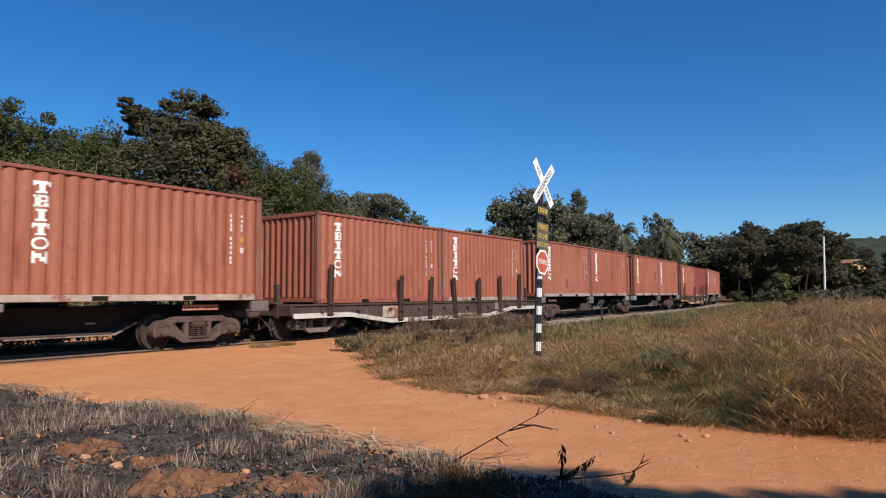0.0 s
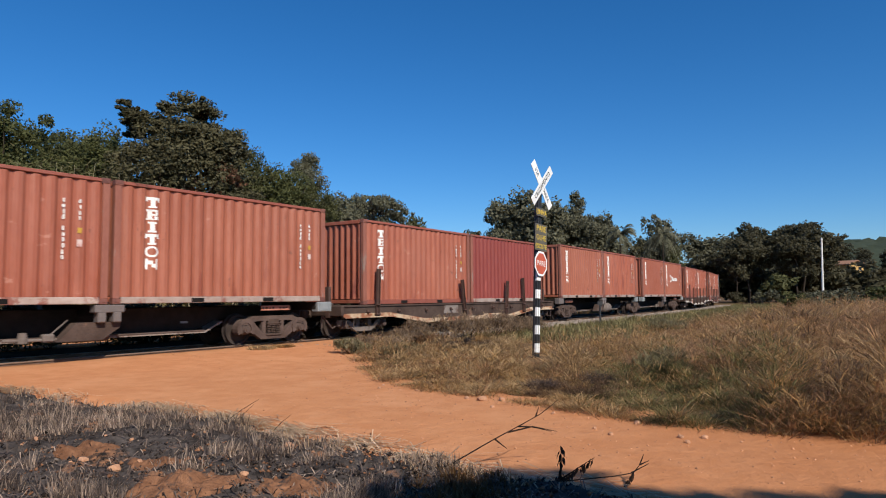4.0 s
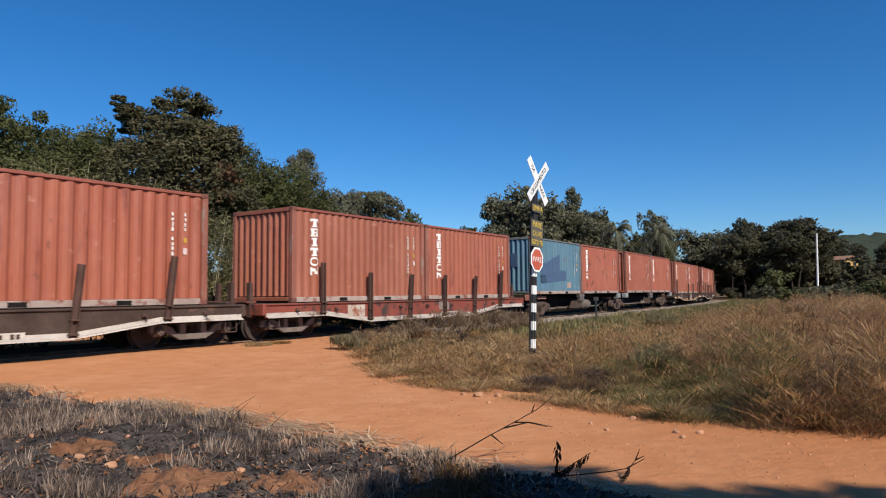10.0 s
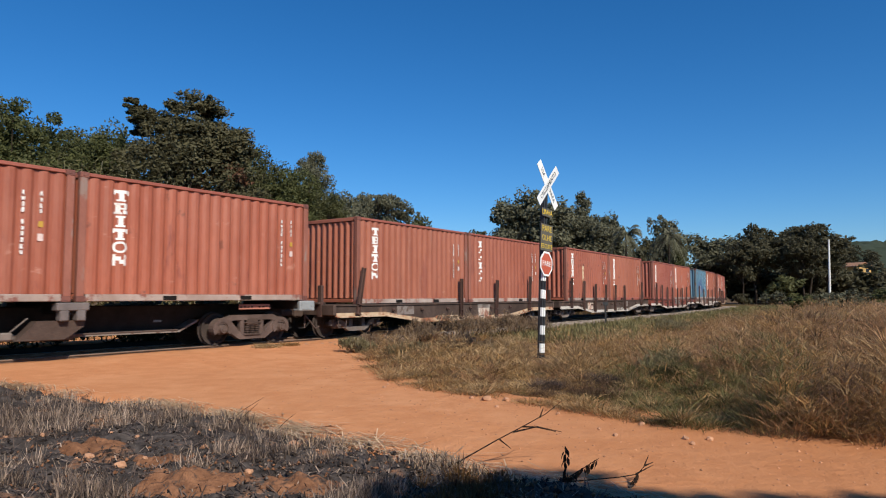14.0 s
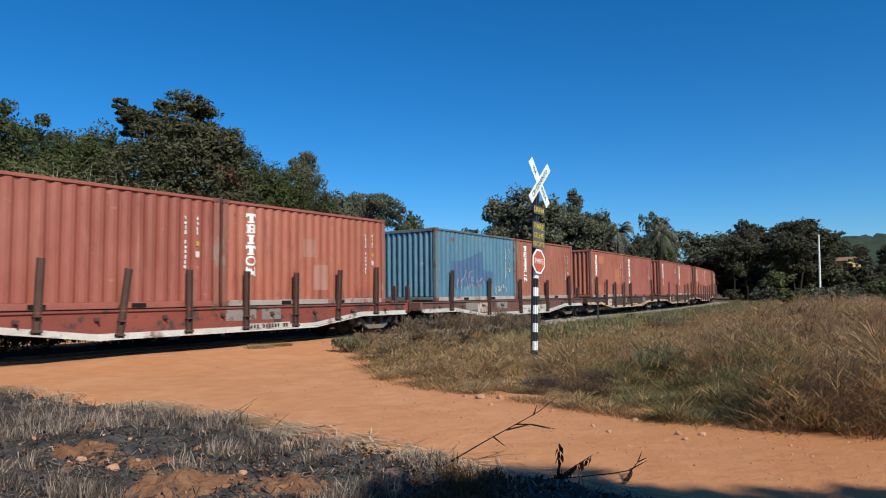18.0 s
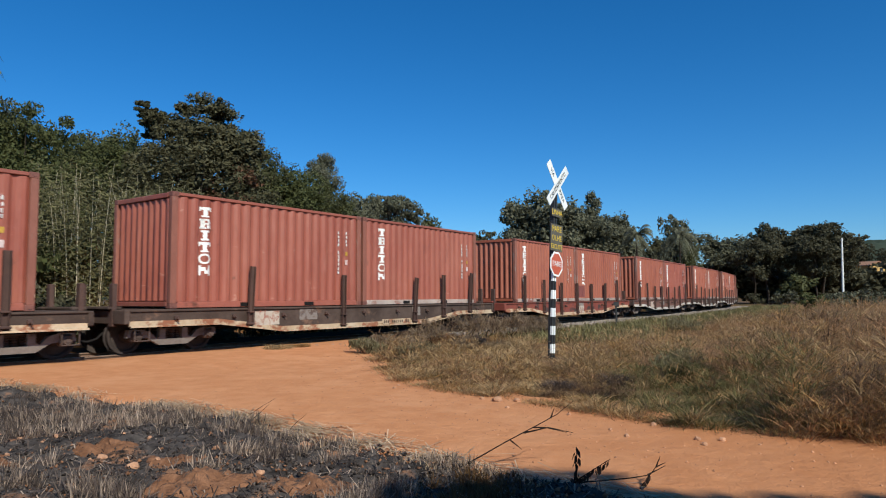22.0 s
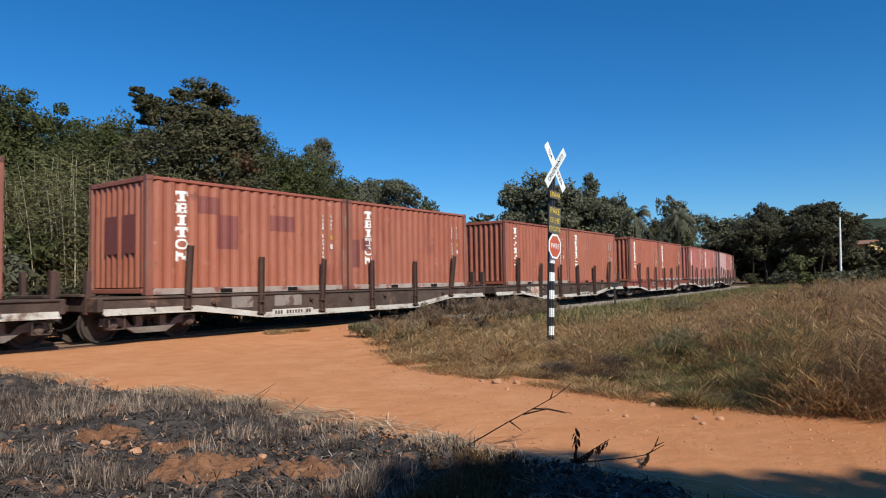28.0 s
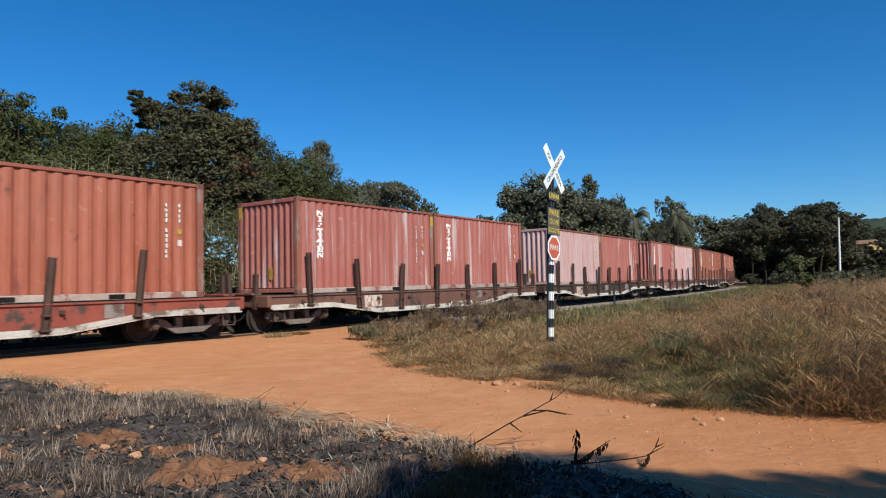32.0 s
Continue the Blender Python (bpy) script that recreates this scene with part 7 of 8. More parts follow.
def make_field():
    """Grass of the field between the road and the track, in sorts that grow in patches."""
    rnd = np.random.RandomState(8)
    n = 54000
    # near ground is the densest
    ang = np.radians(rnd.uniform(-14, 40, n))
    d = 5.5 * (95 / 5.5) ** (rnd.uniform(0, 1, n) ** 1.25)
    x, y = d * np.sin(ang), d * np.cos(ang)
    c, s = math.cos(0.9639), math.sin(0.9639)
    along = (x + 3.627) * c + (y - 18.249) * s
    aside = (x + 3.627) * s - (y - 18.249) * c
    aside = aside + np.where(along > 0, 0.00075 * along ** 2 + 0.0000033 * along ** 3, 0)
    off = y - far_edge_y(x)
    wob = np.array([noise.noise((a * 1.2, b * 1.2, 80)) + 0.6 * noise.noise((a * 4, b * 4, 83)) for a, b in zip(x, y)])
    keep = (off > -0.02 + 0.16 * wob) & (aside > 1.15 + 0.5 * wob) & ((along > 0.2 + wob) | (aside > 3))
    x, y, d, along, aside, off, wob = (q[keep] for q in (x, y, d, along, aside, off, wob))
    p1 = np.array([noise.noise((a * 0.22, b * 0.22, 3)) + 0.6 * noise.noise((a * 0.9, b * 0.9, 6)) for a, b in zip(x, y)])
    p2 = np.array([noise.noise((a * 0.30, b * 0.30, 31)) + 0.6 * noise.noise((a * 1.3, b * 1.3, 36)) for a, b in zip(x, y)])
    z = np.array([ground_z(a, b) for a, b in zip(x, y)])
    z = np.array([max(c, road_z(a, b) + 0.01) if o < 1.3 else c for a, b, c, o in zip(x, y, z, off)])
    right = np.clip((x - 0.40 * y + 0.25) / 1.6, 0, 1) * np.clip((24 - d) / 8, 0.12, 1)
    p3 = np.array([noise.noise((a * 1.7, b * 1.7, 41)) + 0.5 * noise.noise((a * 5, b * 5, 44)) for a, b in zip(x, y)])
    edge = np.clip(off / 1.6, 0.0, 1)
    by_track = np.clip((6.5 - aside) / 3, 0, 1) * np.clip((along - 5) / 5, 0, 1)
    # a green hollow lies behind the road's edge
    hollow = np.clip(1.25 - np.hypot((x - 3.3 - 0.20 * (y - 9)) / 1.45, (y - 8.8) / 3.2), 0, 1) + 0.38 * p1 + 0.25 * p3
    tall = (0.15 + 0.17 * np.clip(p2 + 0.5, 0, 1.2) + 0.82 * right * np.clip(p2 + 0.7, 0.2, 1.3) + 0.05 * np.clip(hollow, 0, 1)) * np.clip(0.74 + 2.5 * p3, 0.14, 2.3)
    tall *= (0.45 + 0.2 * edge + 0.35 * np.clip(off / 4.0, 0, 1)) * (1 - 0.4 * by_track)
    tall = np.minimum(tall, 0.64 + 0.3 * p2 + 0.32 * right)
    # trodden round the foot of the sign
    tall *= np.where(np.hypot((x - 1.86) / 0.5, (y - 13.1) / 1.3) < 1, 0.4, 1.0)
    for u, w, r in ((3.95, 7.4, 0.55), (5.2, 11.2, 0.8), (1.9, 8.6, 0.42), (1.3, 8.75, 0.26)):
        tall *= np.where(np.hypot(x - u, y - w) < r, 0.35, 1.0)
    green = (hollow > 0.5) | (by_track + 0.6 * p1 > 0.55)
    russet = ~green & (p2 + 0.8 * right + 0.4 * p3 > 0.15)
    r = rnd.uniform(0, 1, len(x))
    sort = np.where(green, 0, np.where(russet, 1, 3))
    r = np.where(green, r * 1.5, r)
    sort = np.where(r < 0.15 + 0.16 * (x < 2.6), 2, np.where(r < 0.42, 3, np.where(r < 0.48, 1, np.where(r < 0.52, 0, sort))))
    # pale straw on high tufts, dark grass in low ones: shade contrast by colour
    sort = np.where((p3 > 0.27) & (r > 0.45) & ~green, 2, sort)
    sort = np.where(((p3 < -0.24) & (r > 0.25)) | ((right > 0.4) & (r > 0.78) & ~green), 4, sort)
    near = d < 17
    for k, (name, mat, label, droop) in enumerate((("green_grass", "green", "olive green grass in patches", 0.9), ("tall_grass", "russet", "tall russet seeding grass", 0.7), ("straw_grass", "straw", "bleached straw-coloured grass", 0.8), ("dry_grass", "dry", "dry brown field grass", 0.9), ("withered_grass", "withered", "withered grass darkened to stand for shaded gaps", 0.9))):
        vs, fs, base = [], [], 0
        for m, blades_each, seg in (((sort == k) & near, 15, 2), ((sort == k) & ~near, 6, 2)):
            if not m.any():
                continue
            # long growth branches: its tufts sit at all heights of the stand
            lift = np.maximum(0, tall[m] - 0.17) * rnd.uniform(0, 1.15, m.sum())
            pts = np.stack([x[m], y[m], z[m] - 0.02 + lift], 1)
            v, f = tufts(pts, np.minimum(tall[m], 0.12 + 0.10 * tall[m]), blades_each, rnd, 0.0017 + 0.00027 * d[m], droop * 1.5, 0.10, seg, 0.0, 1.6)
            vs.append(v)
            fs.append(f + base)
            base += len(v)
        thing(name, label, "grass", kind="stuff", data=fast_mesh(name, np.concatenate(vs), np.concatenate(fs), mat))


def make_stalks():
    """Stiff seeding stalks that stand above the field."""
    rnd = np.random.RandomState(28)
    n = 6500
    ang = np.radians(rnd.uniform(2, 40, n))
    d = 7.0 * (45 / 7.0) ** rnd.uniform(0, 1, n)
    x, y = d * np.sin(ang), d * np.cos(ang)
    lush = np.array([noise.noise((a * 0.5, b * 0.5, 17)) + 0.6 * noise.noise((a * 1.6, b * 1.6, 19)) for a, b in zip(x, y)])
    aside = (x + 3.627) * 0.8215 - (y - 18.249) * 0.5702
    ok = (lush + 0.5 * np.clip((x - 0.3 * y) / 3, -1, 1) > 0.15) & (y - far_edge_y(x) > 1.8) & (aside > 6)
    x, y, d = x[ok], y[ok], d[ok]
    pts = np.stack([x, y, np.array([ground_z(a, b) for a, b in zip(x, y)])], 1)
    h = rnd.uniform(0.35, 1.15, len(x)) * np.clip(0.6 + (x - 0.40 * y) / 2.5, 0.45, 1.1) * np.clip((26 - d) / 9, 0.5, 1)
    for name, mat, m, label in (("dry_stalks", "tan_stalk", rnd.uniform(0, 1, len(x)) < 0.6, "tan stiff seeding grass stalks"), ("seed_stalks", "russet", rnd.uniform(0, 1, len(x)) < 0.5, "russet stiff seeding grass stalks")):
        v, f = tufts(pts[m], h[m], 3, rnd, 0.0011 + 0.0002 * d[m], 0.9, 0.12, 3, 0.0)
        thing(name, label, "grass", kind="stuff", data=fast_mesh(name, v, f, mat))


def make_track_grass():
    """Short green sward between the field and the ballast."""
    rnd = np.random.RandomState(38)
    n = 30000
    s, u = 4 + 66 * rnd.uniform(0, 1, n) ** 1.2, rnd.uniform(1.5, 6.5, n)
    pts = np.array([(*(line_at(a, -b)[0][:2]), 0) for a, b in zip(s, u)])
    lush = np.array([noise.noise((a * 0.5, b * 0.5, 27)) + 0.5 * noise.noise((a * 1.8, b * 1.8, 29)) for a, b, _ in pts])
    ok = (lush > -0.35 + 0.12 * np.maximum(0, u - 3)) & (u > 1.75 + 0.6 * lush)
    pts, u, lush, s = pts[ok], u[ok], lush[ok], s[ok]
    pts[:, 2] = [ground_z(a, b) - 0.02 for a, b, _ in pts]
    v, f = blades(pts, rnd.uniform(0.10, 0.34, len(pts)) * (1 + np.clip(lush, -0.5, 0.6)), 0.010 + 0.0004 * s, rnd, 0.7)
    thing("track_grass", "short green grass along the ballast", "grass", kind="stuff", data=fast_mesh("track_grass", v, f, "olive_grass"))


def make_far_grass():
    """Thin grass beyond the track and far over the field."""
    rnd = np.random.RandomState(18)
    n = 26000
    s, u = rnd.uniform(-25, 60, n), rnd.uniform(2.6, 14, n)
    ok = (s > -1) | (s < -16) | (u > 5.2)
    s, u = s[ok], u[ok]
    pts = np.array([(*(line_at(a, CENTRE + b)[0][:2]), 0) for a, b in zip(s, u)])
    pts[:, 2] = [ground_z(a, b) - 0.02 for a, b, _ in pts]
    v, f = blades(pts, rnd.uniform(0.15, 0.55, len(pts)), 0.018, rnd, 0.5)
    thing("far_grass", "rank dry grass behind the track", "grass", kind="stuff", data=fast_mesh("far_grass", v, f, "dry"))


def make_bushes():
    """Low scrub at the corner of the road and along the field."""
    rnd = np.random.RandomState(41)
    spots = ((-4.35, 16.3, 0.17, 0.5, "straw"), (-4.0, 16.9, 0.15, 0.4, "dry"), (-0.2, 17.6, 0.7, 0.8, "russet"), (-1.3, 15.6, 0.35, 0.6, "dry"), (1.2, 16.0, 0.55, 0.7, "straw"),
             (0.9, 17.0, 0.6, 0.9, "dry"), (3.3, 9.9, 0.55, 0.45, "green"), (2.25, 9.9, 0.28, 0.35, "char"), (1.4, 9.5, 0.22, 0.25, "char"), (4.75, 8.5, 0.6, 0.4, "char"), (6.7, 10.2, 1.25, 0.7, "russet"), (7.9, 11.2, 1.35, 0.8, "russet"), (6.3, 8.0, 0.9, 0.6, "russet"), (5.2, 7.7, 0.55, 0.5, "green"))
    # dense dark bushes added so the gaps under the wagons look black
    behind = []
    side = random.Random(15)
    for i in range(38):
        p, _ = line_at(-24 + i * 1.15 + side.uniform(-0.4, 0.4), CENTRE + side.uniform(3.1, 4.3))
        behind.append((p.x, p.y, side.uniform(1.25, 1.75), side.uniform(0.8, 1.2), "leaf_dark"))
    for k, (x, y, h, r, tone) in enumerate((*behind, (-2.0, 15.3, 0.38, 0.5, "scrub"), (-1.6, 16.7, 0.5, 0.7, "scrub_dry"), (-0.75, 17.7, 0.75, 0.75, "scrub_dry"), (0.2, 18.6, 0.95, 0.8, "scrub_dry"), (0.75, 19.6, 1.05, 0.8, "scrub_dry"), (1.5, 20.1, 0.95, 0.8, "scrub_dry"),
                                            (2.3, 21.0, 0.8, 0.8, "scrub_dry"), (-0.9, 14.2, 0.35, 0.6, "scrub"), (0.2, 16.2, 0.36, 0.6, "scrub_dry"), (2.9, 22.5, 0.7, 0.7, "scrub_dry"), (3.4, 10.3, 0.5, 0.5, "scrub"), (9.5, 17.5, 0.9, 0.8, "scrub"), (12.5, 21.5, 0.9, 0.9, "scrub"), (8.0, 24.0, 0.6, 0.8, "scrub"), (16.0, 24.0, 1.1, 1.0, "scrub"))):
        blobs = [(x + rnd.uniform(-0.6, 0.6) * r, y + rnd.uniform(-0.6, 0.6) * r, h * (rnd.uniform(0.1, 0.6) if tone == "leaf_dark" else rnd.uniform(0.25, 0.65)), r * rnd.uniform(0.3, 0.55), r * rnd.uniform(0.3, 0.55), h * rnd.uniform(0.22, 0.36)) for _ in range(9 if tone == "leaf_dark" else 7)]
        pts, _, _ = crown_points(blobs, 2600 if tone == "leaf_dark" else 1200, rnd, 0.22, 160, 0.2)
        base = ground_z(x, y)
        pts[:, 2] = np.maximum(pts[:, 2], 0.01) + base
        v, f = leaf_quads(pts, 0.092, rnd, 1.8) if tone == "leaf_dark" else leaf_quads(pts, 0.019, rnd, 7.0, 0.2, None, 2.4)
        b = thing("scrub_bush", "low olive scrub bush by the track" if tone == "scrub" else "dense deep green bush beyond the track" if tone == "leaf_dark" else "low withered brown scrub bush by the track", "bush", "scrub bushes in the field")
        part("foliage", fast_mesh("foliage", v, f, tone), b)
        stem = Build()
        for _ in range(14):
            q = pts[rnd.randint(0, len(pts))]
            stem.tube((x + rnd.uniform(-0.1, 0.1), y + rnd.uniform(-0.1, 0.1), base - 0.02), tuple(q), 0.008, 0.003, 5, False)
        part("stem", stem.mesh("stem", "twig"), b)
    pick = random.Random(88)
    more = []
    for _ in range(30):
        y = 9.0 * (30 / 9.0) ** pick.random()
        x = y * pick.uniform(0.42, 0.70)
        if (x + 3.627) * 0.8215 - (y - 18.249) * 0.5702 > 7:
            # the dark clumps here stand in for shaded gaps
            more.append((x, y, pick.uniform(0.5, 0.9), pick.uniform(0.45, 0.9), pick.choice(("russet", "russet", "dry", "dry", "char"))))
    for k, (x, y, h, r, tone) in enumerate(spots + tuple(more)):
        n = 150 if k < len(spots) else 80
        a, q = rnd.uniform(0, 6.28, n), r * 0.6 * np.sqrt(rnd.uniform(0, 1, n))
        px, py = x + q * np.cos(a), y + q * np.sin(a)
        pts = np.stack([px, py, np.array([max(ground_z(i, j), road_z(i, j) if k < 2 else -9) - 0.02 for i, j in zip(px, py)])], 1)
        reach = h * rnd.uniform(0.5, 1.1, n) * (1 - 0.4 * q / r)
        pts[:, 2] += np.maximum(0, reach - 0.3) * rnd.uniform(0, 1, n)
        v, f = tufts(pts, np.minimum(reach, 0.2 + 0.12 * reach), 20, rnd, np.full(n, 0.0036), 0.8, 0.05, 2)
        names = {"green": "small green scrub bush", "russet": "clump of tall russet grass", "dry": "clump of dry brown grass", "char": "clump of withered grass dark as a shaded hollow", "straw": "clump of bleached straw grass"}
        thing("grass_clump", names[tone], "grass clump", "clumps in the field", data=fast_mesh("grass_clump", v, f, tone))


def weed_stand(seed, stems, blade_mat):
    """Meshes of a stand of weeds 1 m high: bare leaning stalks and the ragged blades round them."""
    rnd = np.random.RandomState(seed)
    a, q = rnd.uniform(0, 6.28, stems), 0.30 * np.sqrt(rnd.uniform(0, 1, stems))
    foot = np.stack([q * np.cos(a), q * np.sin(a), np.full(stems, -0.03)], 1)
    lean = np.array((rnd.uniform(-0.3, 0.3), rnd.uniform(-0.3, 0.3), 0))
    top = foot + np.stack([foot[:, 0] * 0.9, foot[:, 1] * 0.9, rnd.uniform(0.45, 1.08, stems)], 1) + lean + rnd.normal(size=(stems, 3)) * (0.13, 0.13, 0)
    mid = (foot + top) / 2 + rnd.normal(size=(stems, 3)) * (0.05, 0.05, 0.02)
    vs, fs, k = [], [], 0
    for i in range(stems):
        w = 0.0042 * rnd.uniform(0.6, 1.3)
        t = rnd.uniform(0, 3.14)
        s = np.array((math.cos(t), math.sin(t), 0.0))
        vs += [foot[i] - s * w, foot[i] + s * w, mid[i] + s * w * 0.8, mid[i] - s * w * 0.8, top[i] + s * w * 0.4, top[i] - s * w * 0.4]
        fs += [(k, k + 1, k + 2, k + 3), (k + 3, k + 2, k + 4, k + 5)]
        k += 6
    stalk = fast_mesh("stem", vs, fs, "tan_stalk" if blade_mat != "withered" else "withered")
    n = stems * 7
    u = rnd.uniform(0.05, 0.95, (n, 1)) ** 1.15
    j = rnd.randint(0, stems, n)
    at = np.where(u < 0.5, foot[j] + (mid[j] - foot[j]) * u * 2, mid[j] + (top[j] - mid[j]) * (u * 2 - 1)) + rnd.normal(size=(n, 3)) * (0.035, 0.035, 0.02)
    v, f = tufts(at, rnd.uniform(0.10, 0.24, n), 3, rnd, np.full(n, 0.0052), 1.4, 0.012, 2, 0.0, 1.5)
    return stalk, fast_mesh("foliage", v, f, blade_mat)


def make_weeds():
    """Stands of tall weeds over the field, with green ones between and withered ones dark like shaded hollows."""
    tones = {"russet": "tall russet weeds gone to seed", "dry": "tall dry brown weeds in the field", "withered": "low withered weeds dark like the shaded hollows", "green": "green weeds among dry grass", "tan_stalk": "tall tan weeds gone to seed"}
    kinds = {(m, i): weed_stand(301 + 7 * i + len(m), 40, m) for m in tones for i in range(3)}
    pick = random.Random(64)
    spots = [(5.0, 10.9, 0.75, 0.9, "withered"), (5.45, 11.6, 0.8, 0.9, "withered"), (4.7, 11.2, 0.7, 0.9, "withered"), (3.85, 7.35, 0.5, 0.75, "withered"), (4.2, 7.8, 0.66, 0.75, "withered"), (3.75, 7.7, 0.5, 0.7, "withered"), (4.1, 7.4, 0.55, 0.7, "withered"), (4.0, 8.6, 0.5, 0.9, "green"), (11.6, 24.6, 1.0, 1.3, "green"), (13.4, 25.6, 1.05, 1.4, "green"), (12.6, 26.4, 0.9, 1.3, "green"),
             (5.0, 9.0, 0.85, 0.8, "tan_stalk"), (5.3, 9.5, 1.0, 0.8, "tan_stalk"), (5.8, 10.0, 1.05, 0.9, "russet"), (6.2, 9.6, 0.95, 0.9, "russet"), (5.2, 8.2, 0.62, 0.8, "dry"), (5.6, 8.7, 0.8, 0.8, "russet"), (6.3, 10.8, 1.1, 0.9, "tan_stalk"),
             (1.85, 8.6, 0.30, 0.7, "withered"), (2.0, 8.75, 0.34, 0.7, "withered"), (1.75, 8.75, 0.3, 0.6, "withered"), (1.3, 8.75, 0.2, 0.42, "withered"), (1.25, 8.85, 0.2, 0.4, "withered")]
    for _ in range(420):
        y = 9.5 * (48 / 9.5) ** pick.random()
        x = y * pick.uniform(0.17, 0.70)
        aside = (x + 3.627) * 0.8215 - (y - 18.249) * 0.5702
        lush = noise.noise((x * 0.35, y * 0.35, 71)) + 0.9 * min(1, max(-0.6, (x / y - 0.42) / 0.12))
        if aside < 6.0 + (x < 0.3 * y) * 2 or lush < -0.3 or y - float(far_edge_y(x)) < 2.2:
            continue
        h = min(1.25, 0.55 + 0.42 * lush) * pick.uniform(0.7, 1.25)
        tone = pick.choice(("russet", "russet", "dry", "dry", "tan_stalk", "tan_stalk", "withered", "withered", "withered"))
        spots.append((x, y, max(0.3, h) * (0.75 if tone == "withered" else 1), pick.uniform(0.7, 1.3), tone))
    for i, (x, y, h, w, tone) in enumerate(spots):
        t = thing("weed_stand", tones[tone], "weeds", "stands of weeds in the field", at=Matrix.LocRotScale((x, y, ground_z(x, y) - 0.02), Euler((0, 0, pick.uniform(0, 6.28))), (h * 0.5 + w * 0.5, h * 0.5 + w * 0.5, h)))
        stalk, leaf = kinds[(tone, i % 3)]
        part("stem", stalk, t)["kind"] = "stuff"
        part("foliage", leaf, t)["kind"] = "stuff"


def make_verge():
    """Burnt stubble on the bank and flattened straw along the road."""
    rnd = np.random.RandomState(51)
    n = 42000
    ang = np.radians(rnd.uniform(-50, 22, n))
    d = 3.6 * (14 / 3.6) ** rnd.uniform(0, 1, n)
    x, y = d * np.sin(ang), d * np.cos(ang)
    ne = np.interp(x, [p[0] for p in BANK_EDGE[::-1]], [p[1] for p in BANK_EDGE[::-1]])
    back = ne - y
    ok = (back > 0.05) & (y > 1.2)
    x, y, d, back = x[ok], y[ok], d[ok], back[ok]
    patch = np.array([noise.noise((a * 0.8, b * 0.8, 61)) + 0.7 * noise.noise((a * 2.6, b * 2.6, 66)) + 0.4 * noise.noise((a * 8, b * 8, 68)) for a, b in zip(x, y)])
    tone = np.array([noise.noise((a * 1.5, b * 1.5, 71)) for a, b in zip(x, y)])
    z = np.array([bank_z(a, b) for a, b in zip(x, y)])
    strip = back < 0.45 + 0.25 * tone
    ok = (strip & (patch > -0.02)) | (patch > 0.17 + 0.1 * (back > 2)) | ((x > 0.0) & (patch > -0.1)) | ((x < -3.3) & (y > 6.3) & (patch > -0.15))
    x, y, z, d, back, tone, strip = (q[ok] for q in (x, y, z, d, back, tone, strip))
    r = rnd.uniform(0, 1, len(x))
    sort = np.where(strip & (r < 0.2) & (tone > -0.15), 2, np.where(r < 0.42 + 0.5 * tone + 0.25 * strip, 1, 0))
    # the stretch in the tree's shade takes the shade-toned brown
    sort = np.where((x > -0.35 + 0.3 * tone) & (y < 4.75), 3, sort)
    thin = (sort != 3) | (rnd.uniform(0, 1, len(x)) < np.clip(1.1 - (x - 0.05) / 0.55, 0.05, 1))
    x, y, z, d, sort, strip = (q[thin] for q in (x, y, z, d, sort, strip))
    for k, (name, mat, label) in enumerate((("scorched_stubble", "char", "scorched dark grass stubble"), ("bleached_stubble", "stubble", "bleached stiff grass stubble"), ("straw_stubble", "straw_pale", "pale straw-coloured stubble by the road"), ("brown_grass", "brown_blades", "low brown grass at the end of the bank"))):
        m = sort == k
        pts = np.stack([x[m], y[m], z[m] - 0.02], 1)
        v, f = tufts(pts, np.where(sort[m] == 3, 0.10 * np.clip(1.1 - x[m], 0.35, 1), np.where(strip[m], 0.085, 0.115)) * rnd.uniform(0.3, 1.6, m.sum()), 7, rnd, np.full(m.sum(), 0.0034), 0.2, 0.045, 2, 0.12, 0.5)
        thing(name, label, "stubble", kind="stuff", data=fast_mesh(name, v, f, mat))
    # charred and bleached bits that lie on the ash
    for name, mat, count, label in (("charred_litter", "char", 8000, "charred grass litter on the ash"), ("pale_litter", "stubble", 2600, "bleached grass litter on the ash")):
        ang, d = np.radians(rnd.uniform(-50, 20, count)), 3.8 * (11 / 3.8) ** rnd.uniform(0, 1, count)
        px, py = d * np.sin(ang), d * np.cos(ang)
        ok = py < np.interp(px, [p[0] for p in BANK_EDGE[::-1]], [p[1] for p in BANK_EDGE[::-1]]) - 0.1
        px, py = px[ok], py[ok]
        c = np.stack([px, py, np.array([bank_z(p, q) for p, q in zip(px, py)]) + rnd.uniform(0.0, 0.025, len(px))], 1)
        a, L = rnd.uniform(0, 6.28, len(px)), rnd.uniform(0.015, 0.06, len(px))
        d1 = np.stack([np.cos(a) * L, np.sin(a) * L, rnd.normal(size=len(px)) * 0.02], 1)
        d2 = np.stack([-np.sin(a), np.cos(a), 0 * a], 1) * 0.004
        v = np.stack([c - d1 - d2, c + d1 - d2, c + d1 + d2, c - d1 + d2], 1).reshape(-1, 3)
        thing(name, label, "litter", kind="stuff", data=fast_mesh(name, v, np.arange(4 * len(px)).reshape(-1, 4), mat))
    # crumbs of ash, char and soil
    octa = np.array([(1, 0, 0), (0, 1, 0), (-1, 0, 0), (0, -1, 0), (0, 0, 0.8), (0, 0, -0.8)])
    tri = np.array([(0, 1, 4), (1, 2, 4), (2, 3, 4), (3, 0, 4), (1, 0, 5), (2, 1, 5), (3, 2, 5), (0, 3, 5)])
